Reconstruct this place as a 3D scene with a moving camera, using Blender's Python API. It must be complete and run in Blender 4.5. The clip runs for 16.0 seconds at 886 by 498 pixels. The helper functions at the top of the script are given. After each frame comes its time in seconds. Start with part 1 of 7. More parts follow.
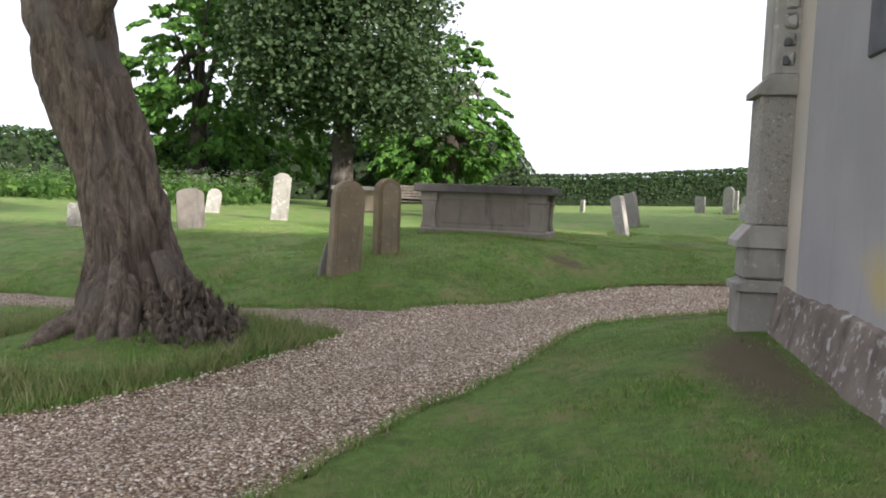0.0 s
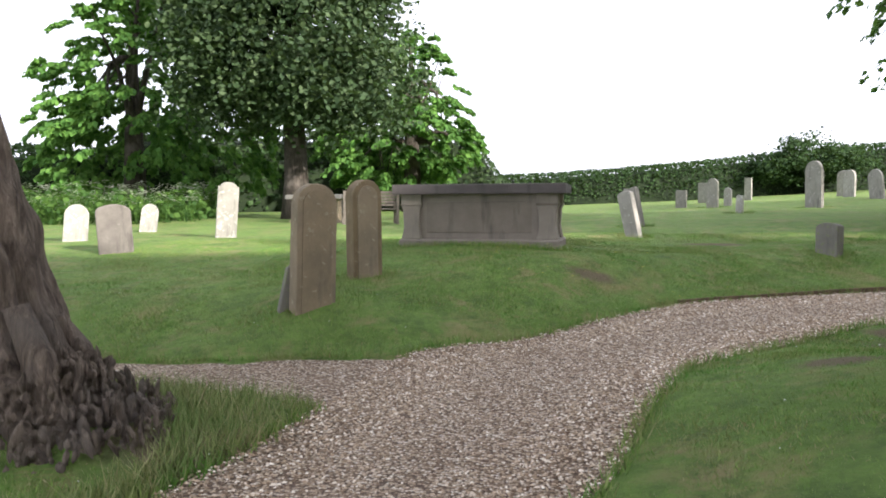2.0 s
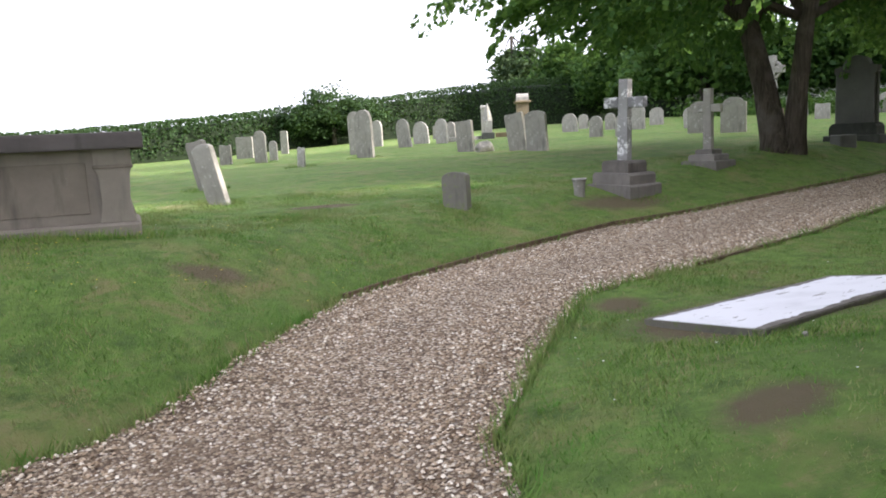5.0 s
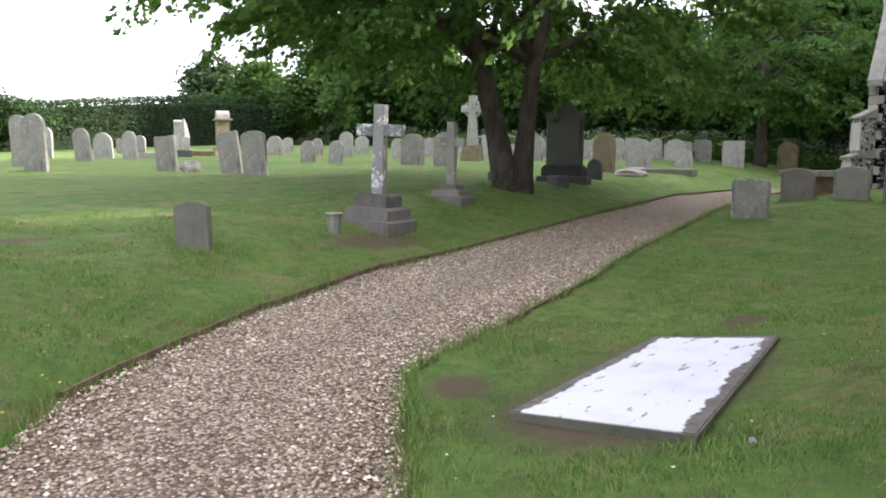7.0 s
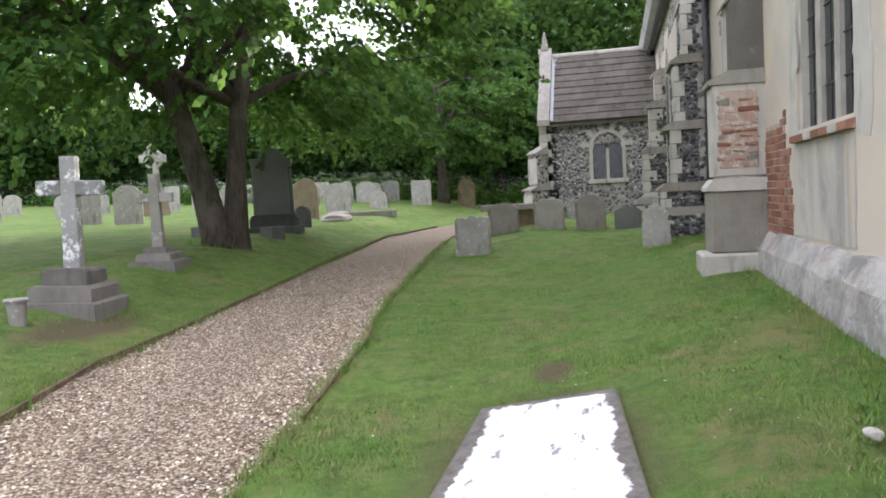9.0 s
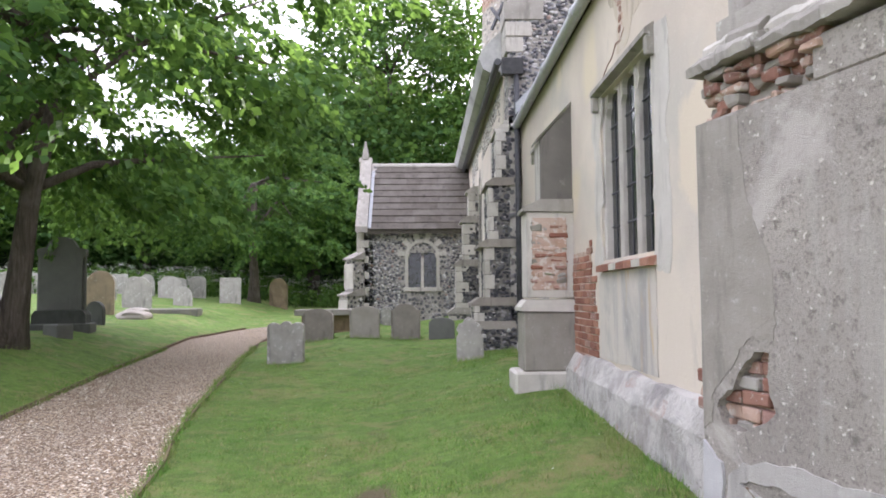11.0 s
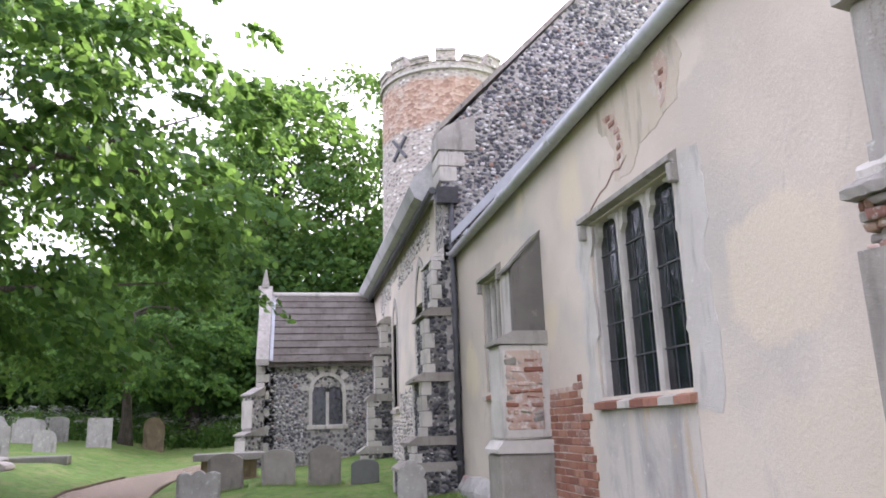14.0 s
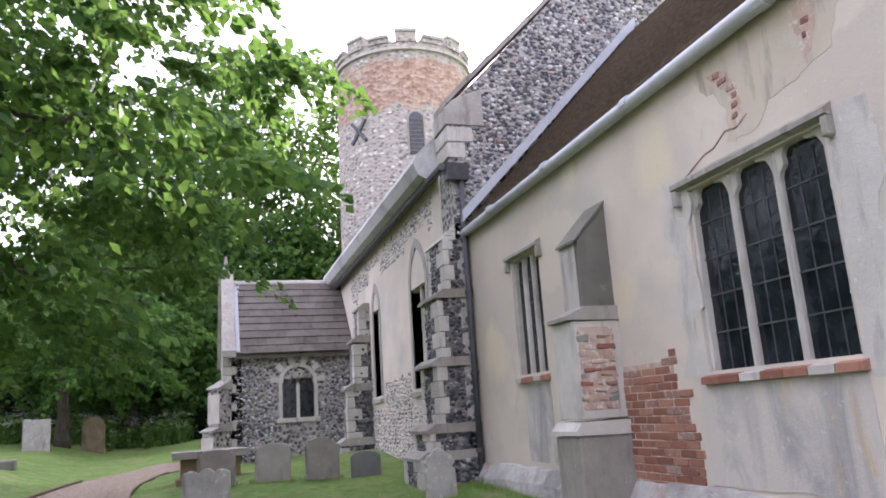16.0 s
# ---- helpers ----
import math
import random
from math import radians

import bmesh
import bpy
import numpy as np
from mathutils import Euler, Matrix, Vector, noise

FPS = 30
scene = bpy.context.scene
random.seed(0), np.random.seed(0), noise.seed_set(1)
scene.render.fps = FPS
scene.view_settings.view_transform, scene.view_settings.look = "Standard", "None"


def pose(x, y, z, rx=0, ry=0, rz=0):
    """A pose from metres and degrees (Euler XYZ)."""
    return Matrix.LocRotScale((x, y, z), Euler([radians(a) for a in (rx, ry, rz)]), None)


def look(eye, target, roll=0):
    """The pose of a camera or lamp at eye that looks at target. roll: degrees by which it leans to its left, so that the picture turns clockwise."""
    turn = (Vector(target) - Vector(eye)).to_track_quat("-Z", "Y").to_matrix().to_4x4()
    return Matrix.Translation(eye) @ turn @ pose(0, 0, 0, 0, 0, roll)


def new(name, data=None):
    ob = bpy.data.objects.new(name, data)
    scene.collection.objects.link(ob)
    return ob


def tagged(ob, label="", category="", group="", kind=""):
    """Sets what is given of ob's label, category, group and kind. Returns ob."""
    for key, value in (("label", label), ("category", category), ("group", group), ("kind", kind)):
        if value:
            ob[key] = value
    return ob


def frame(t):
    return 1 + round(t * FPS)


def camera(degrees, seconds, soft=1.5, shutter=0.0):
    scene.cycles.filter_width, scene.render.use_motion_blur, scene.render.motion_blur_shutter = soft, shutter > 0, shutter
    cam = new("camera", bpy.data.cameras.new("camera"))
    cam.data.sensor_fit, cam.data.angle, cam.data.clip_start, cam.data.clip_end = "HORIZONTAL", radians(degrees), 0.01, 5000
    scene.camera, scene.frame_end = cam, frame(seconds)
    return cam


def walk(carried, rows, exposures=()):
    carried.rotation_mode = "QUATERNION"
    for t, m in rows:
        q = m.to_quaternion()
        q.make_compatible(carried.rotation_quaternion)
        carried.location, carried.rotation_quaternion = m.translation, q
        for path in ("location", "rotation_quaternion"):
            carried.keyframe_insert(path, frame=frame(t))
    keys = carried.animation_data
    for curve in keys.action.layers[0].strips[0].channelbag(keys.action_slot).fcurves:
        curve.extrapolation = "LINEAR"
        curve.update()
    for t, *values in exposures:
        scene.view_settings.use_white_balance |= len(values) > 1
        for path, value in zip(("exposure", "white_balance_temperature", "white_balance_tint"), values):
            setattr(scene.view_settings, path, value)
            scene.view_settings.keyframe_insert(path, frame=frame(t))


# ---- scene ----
cam = camera(61.8, 16.0, soft=1.8)
METRES, EYE, TILT, LEAN, TURN = 11.3, 1.5, 0.0, 0.0, 10.9
ROWS = [
    (0.0, 0.0, 0.0, 0.0, 0.16, -4.11, -2.18),
    (0.5, -0.0146, 0.0559, -0.0017, -3.18, -4.7, -1.63),
    (1.0, -0.0279, 0.1044, -0.0009, -3.51, -5.46, 0.34),
    (1.5, -0.0344, 0.1574, -0.0003, -2.22, -4.47, -1.51),
    (2.0, -0.0384, 0.2065, -0.0032, -3.46, -3.62, 0.34),
    (2.5, -0.042, 0.2601, -0.0047, -9.27, -5.35, 0.8),
    (3.0, -0.0426, 0.3067, -0.0059, -13.09, -6.47, 0.28),
    (3.5, -0.0417, 0.3541, -0.006, -21.75, -7.76, 1.43),
    (6.0, -0.0137, 0.5504, -0.0004, -49.68, -7.49, 0.98),
    (6.5, 0.0053, 0.5825, 0.0012, -56.58, -7.63, -0.66),
    (7.0, 0.023, 0.6093, 0.0026, -63.36, -6.6, -0.53),
    (7.5, 0.0399, 0.6388, 0.0049, -70.7, -5.69, 2.3),
    (8.0, 0.0616, 0.661, 0.0056, -76.45, -4.78, 2.29),
    (8.5, 0.081, 0.6791, 0.0072, -81.44, -4.0, 0.48),
    (9.0, 0.0922, 0.6933, 0.0094, -87.91, -3.7, 3.07),
    (9.5, 0.0963, 0.6991, 0.0117, -95.32, -3.75, 1.93),
    (12.0, 0.1196, 0.7029, 0.0247, -105.56, 8.65, -0.26),
    (12.5, 0.1317, 0.7121, 0.027, -106.63, 12.8, -0.03),
    (13.0, 0.141, 0.735, 0.0291, -108.03, 14.62, 2.83),
    (13.5, 0.156, 0.7501, 0.0287, -110.55, 13.82, 1.67),
    (14.0, 0.178, 0.7698, 0.0298, -112.08, 13.48, 1.82),
    (14.5, 0.197, 0.7956, 0.0288, -112.07, 14.08, 3.52),
    (15.0, 0.2228, 0.8195, 0.028, -115.84, 13.1, 2.33),
    (15.5, 0.2505, 0.8367, 0.0288, -117.13, 12.45, 2.85),
    (16.0, 0.2759, 0.8628, 0.0297, -117.98, 12.56, 3.63),
]
walk(cam, [(t, pose(0, 0, EYE, TILT, LEAN, TURN) @ pose(METRES * x, METRES * y, METRES * z, 90 + pitch, roll, yaw)) for t, x, y, z, yaw, pitch, roll in ROWS],
     exposures=[(0.0, 0.81, 6250, 17), (1.5, 1.02, 6250, 16), (3.5, 1.15, 6250, 17), (6.0, 1.40, 6250, 17), (7.5, 1.52, 6250, 17), (9.5, 1.96, 6300, 18), (12.0, 2.15, 6150, 25), (16.0, 1.84, 5980, 28)])

# ---- light: a bright hazy evening sky and a low sun in the west-north-west ----
SUN_AZ, SUN_EL = (0.82, -0.57), 24.0
world = bpy.data.worlds.new("sky")
scene.world = world
world.use_nodes = True
wn = world.node_tree.nodes
wl = world.node_tree.links
wn.clear()
w_out = wn.new("ShaderNodeOutputWorld")
w_bg = wn.new("ShaderNodeBackground")
w_sky = wn.new("ShaderNodeTexSky")
w_sky.sky_type = "NISHITA"
w_sky.sun_disc = False
w_sky.sun_elevation = radians(SUN_EL)
w_sky.sun_rotation = math.atan2(SUN_AZ[0], SUN_AZ[1])
w_sky.air_density, w_sky.dust_density, w_sky.ozone_density = 1.0, 6.0, 1.0
w_mix = wn.new("ShaderNodeMix")
w_mix.data_type = "RGBA"
w_mix.inputs[0].default_value = 0.72
w_mix.inputs[7].default_value = (12.0, 12.35, 13.3, 1)  # thin white cloud over the sky
wl.new(w_sky.outputs[0], w_mix.inputs[6])
wl.new(w_mix.outputs[2], w_bg.inputs[0])
w_bg.inputs[1].default_value = 0.088
wl.new(w_bg.outputs[0], w_out.inputs[0])
sun = new("sun", bpy.data.lights.new("sun", "SUN"))
sun.data.energy, sun.data.angle, sun.data.color = 5.0, radians(2.0), (1.0, 0.94, 0.82)
sun.matrix_world = look((0, 0, 30), (-SUN_AZ[0] * 30, -SUN_AZ[1] * 30, 30 - 30 * math.tan(radians(SUN_EL))))

# ---- materials ----


class Mat:
    """A small builder of node materials."""

    def __init__(self, name, rough=0.9):
        self.m = bpy.data.materials.new(name)
        self.m.use_nodes = True
        self.n, self.l = self.m.node_tree.nodes, self.m.node_tree.links
        self.b = self.n["Principled BSDF"]
        self.b.inputs["Roughness"].default_value = rough
        self.b.inputs["Specular IOR Level"].default_value = 0.3
        self.co = self.n.new("ShaderNodeTexCoord").outputs["Object"]

    def at(self, sx=1.0, sy=1.0, sz=1.0):
        k = self.n.new("ShaderNodeMapping")
        k.inputs["Scale"].default_value = (sx, sy, sz)
        self.l.new(self.co, k.inputs[0])
        return k.outputs[0]

    def noise(self, scale, detail=4.0, rough=0.6, vec=None, dist=0.0):
        k = self.n.new("ShaderNodeTexNoise")
        k.inputs["Scale"].default_value, k.inputs["Detail"].default_value = scale, detail
        k.inputs["Roughness"].default_value, k.inputs["Distortion"].default_value = rough, dist
        self.l.new(vec or self.co, k.inputs["Vector"])
        return k.outputs["Fac"]

    def voronoi(self, scale, out="Distance", feature="F1", vec=None, rnd=1.0):
        k = self.n.new("ShaderNodeTexVoronoi")
        k.feature = feature
        k.inputs["Scale"].default_value = scale
        k.inputs["Randomness"].default_value = rnd
        self.l.new(vec or self.co, k.inputs["Vector"])
        return k.outputs[out]

    def ramp(self, fac, *stops):
        k = self.n.new("ShaderNodeValToRGB")
        e = k.color_ramp.elements
        while len(e) < len(stops):
            e.new(0.5)
        for el, (p, c) in zip(e, stops):
            el.position, el.color = p, (*c, 1) if len(c) == 3 else c
        self.l.new(fac, k.inputs[0])
        return k.outputs[0]

    def mix(self, fac, a, b, mode="MIX"):
        k = self.n.new("ShaderNodeMix")
        k.data_type, k.blend_type = "RGBA", mode
        for s, v in ((0, fac), (6, a), (7, b)):
            if isinstance(v, (int, float)):
                k.inputs[s].default_value = v
            elif isinstance(v, tuple):
                k.inputs[s].default_value = (*v, 1)
            else:
                self.l.new(v, k.inputs[s])
        return k.outputs[2]

    def step(self, fac, lo, hi):
        return self.ramp(fac, (lo, (0, 0, 0)), (hi, (1, 1, 1)))

    def island(self):
        return self.n.new("ShaderNodeNewGeometry").outputs["Random Per Island"]

    def own(self):
        return self.n.new("ShaderNodeObjectInfo").outputs["Random"]

    def bump(self, h, strength=0.4, dist=0.02):
        k = self.n.new("ShaderNodeBump")
        k.inputs["Strength"].default_value, k.inputs["Distance"].default_value = strength, dist
        self.l.new(h, k.inputs["Height"])
        self.l.new(k.outputs[0], self.b.inputs["Normal"])
        return self

    def color(self, c):
        if isinstance(c, tuple):
            self.b.inputs["Base Color"].default_value = (*c, 1)
        else:
            self.l.new(c, self.b.inputs["Base Color"])
        return self


WORN = ((0.95, 6.95, 0.28, 0.18), (4.75, 8.35, 0.34, 0.17), (2.25, 9.2, 0.22, 0.2), (1.6, 14.0, 0.35, 0.18), (5.5, 12.75, 0.9, 0.3), (1.1, 5.0, 0.34, 1.15), (-2.75, 5.9, 0.5, 0.4), (-0.3, 10.7, 0.3, 0.15), (-2.45, 4.7, 0.5, 0.8), (2.1, 8.35, 0.4, 0.6), (1.85, 13.98, 0.4, 0.16), (3.0, 8.3, 1.28, 0.62))


def mat_grass():
    k = Mat("mown_grass", 0.95)
    big, fine = k.noise(0.35, 5), k.noise(9, 6, 0.7)
    c = k.mix(k.step(big, 0.35, 0.65), (0.125, 0.224, 0.041), (0.188, 0.302, 0.062))
    c = k.mix(k.step(fine, 0.3, 0.75), c, (0.082, 0.139, 0.030))
    c = k.mix(k.step(k.noise(1.1, 5, 0.7), 0.52, 0.72), c, (0.231, 0.215, 0.085))
    c = k.mix(k.step(k.noise(0.8, 6, 0.75), 0.63, 0.72), c, (0.191, 0.138, 0.085))
    c = k.mix(k.step(k.noise(3.2, 6, 0.78), 0.50, 0.68), c, (0.069, 0.121, 0.028))
    c = k.mix(k.step(k.noise(2.1, 6, 0.75, None, 0.5), 0.53, 0.70), c, (0.249, 0.215, 0.097))
    for x, y, rx, ry in WORN:  # bare places, by their spot on the lawn
        m = k.n.new("ShaderNodeMapping")
        m.inputs["Location"].default_value = (-x / rx, -y / ry, 0)
        m.inputs["Scale"].default_value = (1 / rx, 1 / ry, 0)
        k.l.new(k.co, m.inputs[0])
        ln = k.n.new("ShaderNodeVectorMath")
        ln.operation = "LENGTH"
        k.l.new(m.outputs[0], ln.inputs[0])
        ad = k.n.new("ShaderNodeMath")
        ad.operation = "MULTIPLY_ADD"
        ad.inputs[1].default_value = 0.9
        k.l.new(k.noise(5, 5, 0.7), ad.inputs[0])
        k.l.new(ln.outputs["Value"], ad.inputs[2])
        q = k.n.new("ShaderNodeMapRange")
        q.inputs[1].default_value, q.inputs[2].default_value, q.inputs[3].default_value, q.inputs[4].default_value = 1.05, 1.6, 0.9, 0.0
        k.l.new(ad.outputs[0], q.inputs[0])
        c = k.mix(q.outputs[0], c, (0.135, 0.102, 0.062))
    k.color(c).bump(k.noise(60, 4, 0.8), 0.9, 0.03)
    return k.m


def mat_blade(name="grass_blade", dry=0.0):
    k = Mat(name, 0.6)
    c = k.ramp(k.island(), (0, (0.075, 0.150, 0.025)), (0.45, (0.144, 0.259, 0.044)), (0.8, (0.220, 0.339, 0.068)), (0.92, (0.289, 0.275, 0.121)), (1, (0.393, 0.308, 0.182)))
    c = k.mix(k.step(k.noise(0.8, 3), 0.42, 0.75), c, (0.226, 0.247, 0.090))
    c = k.mix(k.step(k.noise(2.3, 5, 0.7, None, 0.6), 0.50, 0.62), c, (0.094, 0.230, 0.030))
    c = k.mix(k.step(k.noise(3.4, 5, 0.7, None, 0.4), 0.60, 0.70), c, (0.312, 0.248, 0.128))
    if dry:
        c = k.mix(dry, c, k.ramp(k.island(), (0, (0.10, 0.15, 0.04)), (0.5, (0.24, 0.24, 0.11)), (1, (0.40, 0.34, 0.20))))
    k.color(c)
    k.b.inputs["Transmission Weight"].default_value = 0.0
    return k.m


def mat_leaf(name, a, b, c, glow=0.35):
    k = Mat(name, 0.68)
    k.b.inputs["Specular IOR Level"].default_value = 0.16
    col = k.ramp(k.island(), (0, a), (0.55, b), (1, c))
    k.color(col)
    tr = k.n.new("ShaderNodeBsdfTranslucent")
    k.l.new(k.mix(0.5, col, (0.20, 0.33, 0.06)), tr.inputs[0])
    ms = k.n.new("ShaderNodeMixShader")
    ms.inputs[0].default_value = glow
    k.l.new(k.b.outputs[0], ms.inputs[1])
    k.l.new(tr.outputs[0], ms.inputs[2])
    k.l.new(ms.outputs[0], k.n["Material Output"].inputs[0])
    return k.m


def mat_bark(name, a, b):
    k = Mat(name, 0.95)
    n = k.noise(1.0, 7, 0.7, k.at(13, 13, 1.5), 1.2)
    fine = k.noise(1.0, 6, 0.75, k.at(34, 34, 9), 0.5)
    c = k.mix(k.step(n, 0.38, 0.6), tuple(v * 0.5 for v in a), b)
    c = k.mix(k.step(fine, 0.35, 0.7), c, a)
    c = k.mix(k.step(k.noise(1.7, 5), 0.52, 0.7), c, (0.15, 0.13, 0.11))
    c = k.mix(k.step(k.noise(2.6, 5, 0.7), 0.66, 0.76), c, (0.09, 0.10, 0.05))
    h = k.mix(0.35, n, fine)
    k.color(c).bump(h, 1.0, 0.09)
    return k.m


def mat_gravel():
    k = Mat("gravel_bed", 0.95)
    col = k.voronoi(55, "Color")
    sep = k.n.new("ShaderNodeSeparateColor")
    k.l.new(col, sep.inputs[0])
    c = k.ramp(sep.outputs[0], (0, (0.13, 0.085, 0.055)), (0.4, (0.33, 0.245, 0.165)), (0.75, (0.50, 0.40, 0.29)), (1, (0.72, 0.64, 0.53)))
    d = k.voronoi(55, "Distance")
    c = k.mix(k.step(d, 0.45, 0.8), c, (0.10, 0.07, 0.05))
    c = k.mix(k.step(k.noise(0.8, 4), 0.62, 0.78), c, (0.16, 0.11, 0.07))
    k.color(c).bump(k.ramp(d, (0, (1, 1, 1)), (0.7, (0, 0, 0))), 1.0, 0.02)
    return k.m


def mat_pebble():
    k = Mat("pebble", 0.8)
    k.color(k.ramp(k.island(), (0, (0.12, 0.075, 0.045)), (0.35, (0.35, 0.255, 0.165)), (0.7, (0.55, 0.435, 0.31)), (1, (0.85, 0.78, 0.66))))
    return k.m


def mat_stone(name, a, b, lichen=(0.55, 0.55, 0.50), amount=0.62, scale=1.0, vary=0.14):
    """Weathered stone with lichen spots and dark streaks."""
    k = Mat(name, 0.92)
    n = k.noise(3 * scale, 6, 0.65)
    c = k.mix(k.step(n, 0.35, 0.65), a, b)
    sp = k.noise(13 * scale, 5, 0.7)
    c = k.mix(k.step(sp, amount, amount + 0.08), c, lichen)
    c = k.mix(k.step(k.noise(2.2, 4, 0.6, k.at(3, 3, 0.6)), 0.55, 0.8), c, tuple(v * 0.45 for v in a))
    c = k.mix(vary, c, k.ramp(k.own(), (0, (0.05, 0.045, 0.04)), (1, (0.75, 0.72, 0.66))))
    k.color(c).bump(k.noise(38, 6, 0.75), 0.5, 0.015)
    return k.m


def mat_render():
    """Old lime render: cream, with grey repair patches, stains and hair cracks."""
    k = Mat("lime_render", 0.95)
    n = k.noise(0.55, 5, 0.55, None, 0.4)
    c = k.mix(k.step(n, 0.42, 0.60), (0.50, 0.435, 0.36), (0.585, 0.515, 0.425))
    c = k.mix(k.step(k.noise(0.8, 3, 0.5, k.at(1, 1, 1.3)), 0.48, 0.70), c, (0.455, 0.42, 0.36))
    c = k.mix(k.step(k.noise(0.9, 2, 0.4), 0.62, 0.72), c, (0.60, 0.52, 0.38))
    c = k.mix(k.step(k.noise(3.5, 6, 0.7, k.at(1.3, 1.3, 0.45), 0.8), 0.60, 0.85), c, (0.33, 0.31, 0.27))
    c = k.mix(k.step(k.noise(24, 5, 0.75), 0.60, 0.78), c, (0.64, 0.61, 0.55))
    for x, z, rx, rz, tone in ((3.8, 2.6, 0.62, 0.42, (0.61, 0.525, 0.40)), (3.3, 1.7, 0.7, 0.4, (0.58, 0.51, 0.40)), (8.9, 3.6, 0.8, 0.5, (0.57, 0.50, 0.40)), (5.2, 4.2, 1.1, 0.28, (0.60, 0.53, 0.44))):
        m = k.n.new("ShaderNodeMapping")
        m.inputs["Location"].default_value = (-x / rx, 0, -z / rz)
        m.inputs["Scale"].default_value = (1 / rx, 0, 1 / rz)
        k.l.new(k.co, m.inputs[0])
        ln = k.n.new("ShaderNodeVectorMath")
        ln.operation = "LENGTH"
        k.l.new(m.outputs[0], ln.inputs[0])
        ad = k.n.new("ShaderNodeMath")
        ad.operation = "MULTIPLY_ADD"
        ad.inputs[1].default_value = 1.3
        k.l.new(k.noise(2.2, 5, 0.6), ad.inputs[0])
        k.l.new(ln.outputs["Value"], ad.inputs[2])
        q = k.n.new("ShaderNodeMapRange")
        q.inputs[1].default_value, q.inputs[2].default_value, q.inputs[3].default_value, q.inputs[4].default_value = 1.45, 1.65, 0.8, 0.0
        k.l.new(ad.outputs[0], q.inputs[0])
        c = k.mix(q.outputs[0], c, tone)
    k.color(c).bump(k.noise(30, 8, 0.7), 0.35, 0.015)
    return k.m


def mat_pebbledash():
    """Grey cement render with pale grit and bleached flakes."""
    k = Mat("grey_cement_render", 0.95)
    c = k.mix(k.step(k.noise(1.1, 4), 0.4, 0.62), (0.265, 0.24, 0.21), (0.36, 0.33, 0.285))
    c = k.mix(k.step(k.noise(70, 4, 0.7), 0.50, 0.70), c, (0.19, 0.172, 0.15))
    c = k.mix(k.step(k.noise(26, 5, 0.75), 0.54, 0.66), c, (0.165, 0.15, 0.132))
    c = k.mix(k.step(k.noise(9, 6, 0.75, None, 0.8), 0.60, 0.68), c, (0.43, 0.40, 0.355))
    c = k.mix(k.step(k.noise(48, 2, 0.5), 0.66, 0.72), c, (0.54, 0.50, 0.44))
    c = k.mix(k.step(k.noise(0.9, 6, 0.7, None, 0.6), 0.55, 0.62), c, (0.40, 0.37, 0.33))
    c = k.mix(k.step(k.noise(3, 5, 0.6, k.at(2, 2, 0.3)), 0.55, 0.75), c, (0.36, 0.34, 0.30))
    k.color(c).bump(k.noise(55, 6, 0.8), 0.6, 0.012)
    return k.m


def mat_mortar(name="flint_mortar", a=(0.36, 0.335, 0.30), b=(0.26, 0.24, 0.215)):
    k = Mat(name, 0.95)
    c = k.mix(k.step(k.noise(2.0, 5), 0.4, 0.65), a, b)
    d = k.voronoi(11, "Distance")
    col = k.voronoi(11, "Color")
    sep = k.n.new("ShaderNodeSeparateColor")
    k.l.new(col, sep.inputs[0])
    fl = k.ramp(sep.outputs[0], (0, (0.05, 0.05, 0.055)), (0.45, (0.12, 0.12, 0.125)), (0.75, (0.27, 0.25, 0.23)), (1, (0.55, 0.53, 0.50)))
    c = k.mix(k.step(d, 0.42, 0.55), fl, c)
    k.color(c).bump(k.ramp(d, (0.3, (1, 1, 1)), (0.6, (0, 0, 0))), 0.8, 0.03)
    return k.m


def mat_dark_flint():
    k = Mat("dark_knapped_flint", 0.5)
    c = k.ramp(k.island(), (0, (0.022, 0.022, 0.028)), (0.4, (0.05, 0.05, 0.058)), (0.7, (0.11, 0.11, 0.115)), (0.9, (0.24, 0.23, 0.22)), (1, (0.45, 0.44, 0.42)))
    k.color(k.mix(k.step(k.noise(40, 3), 0.58, 0.78), c, (0.20, 0.195, 0.19)))
    return k.m


def mat_pale_flint():
    k = Mat("limewashed_flint", 0.8)
    c = k.ramp(k.island(), (0, (0.12, 0.115, 0.11)), (0.3, (0.26, 0.245, 0.225)), (0.65, (0.42, 0.395, 0.36)), (1, (0.56, 0.54, 0.50)))
    k.color(k.mix(k.step(k.noise(9, 4), 0.5, 0.7), c, (0.50, 0.46, 0.40)))
    return k.m


def mat_flint():
    k = Mat("knapped_flint", 0.55)
    c = k.ramp(k.island(), (0, (0.045, 0.045, 0.055)), (0.28, (0.10, 0.10, 0.115)), (0.5, (0.22, 0.22, 0.225)), (0.74, (0.36, 0.34, 0.32)), (0.93, (0.58, 0.57, 0.55)), (1, (0.27, 0.16, 0.12)))
    k.color(k.mix(k.step(k.noise(40, 3), 0.55, 0.75), c, (0.30, 0.29, 0.28)))
    return k.m


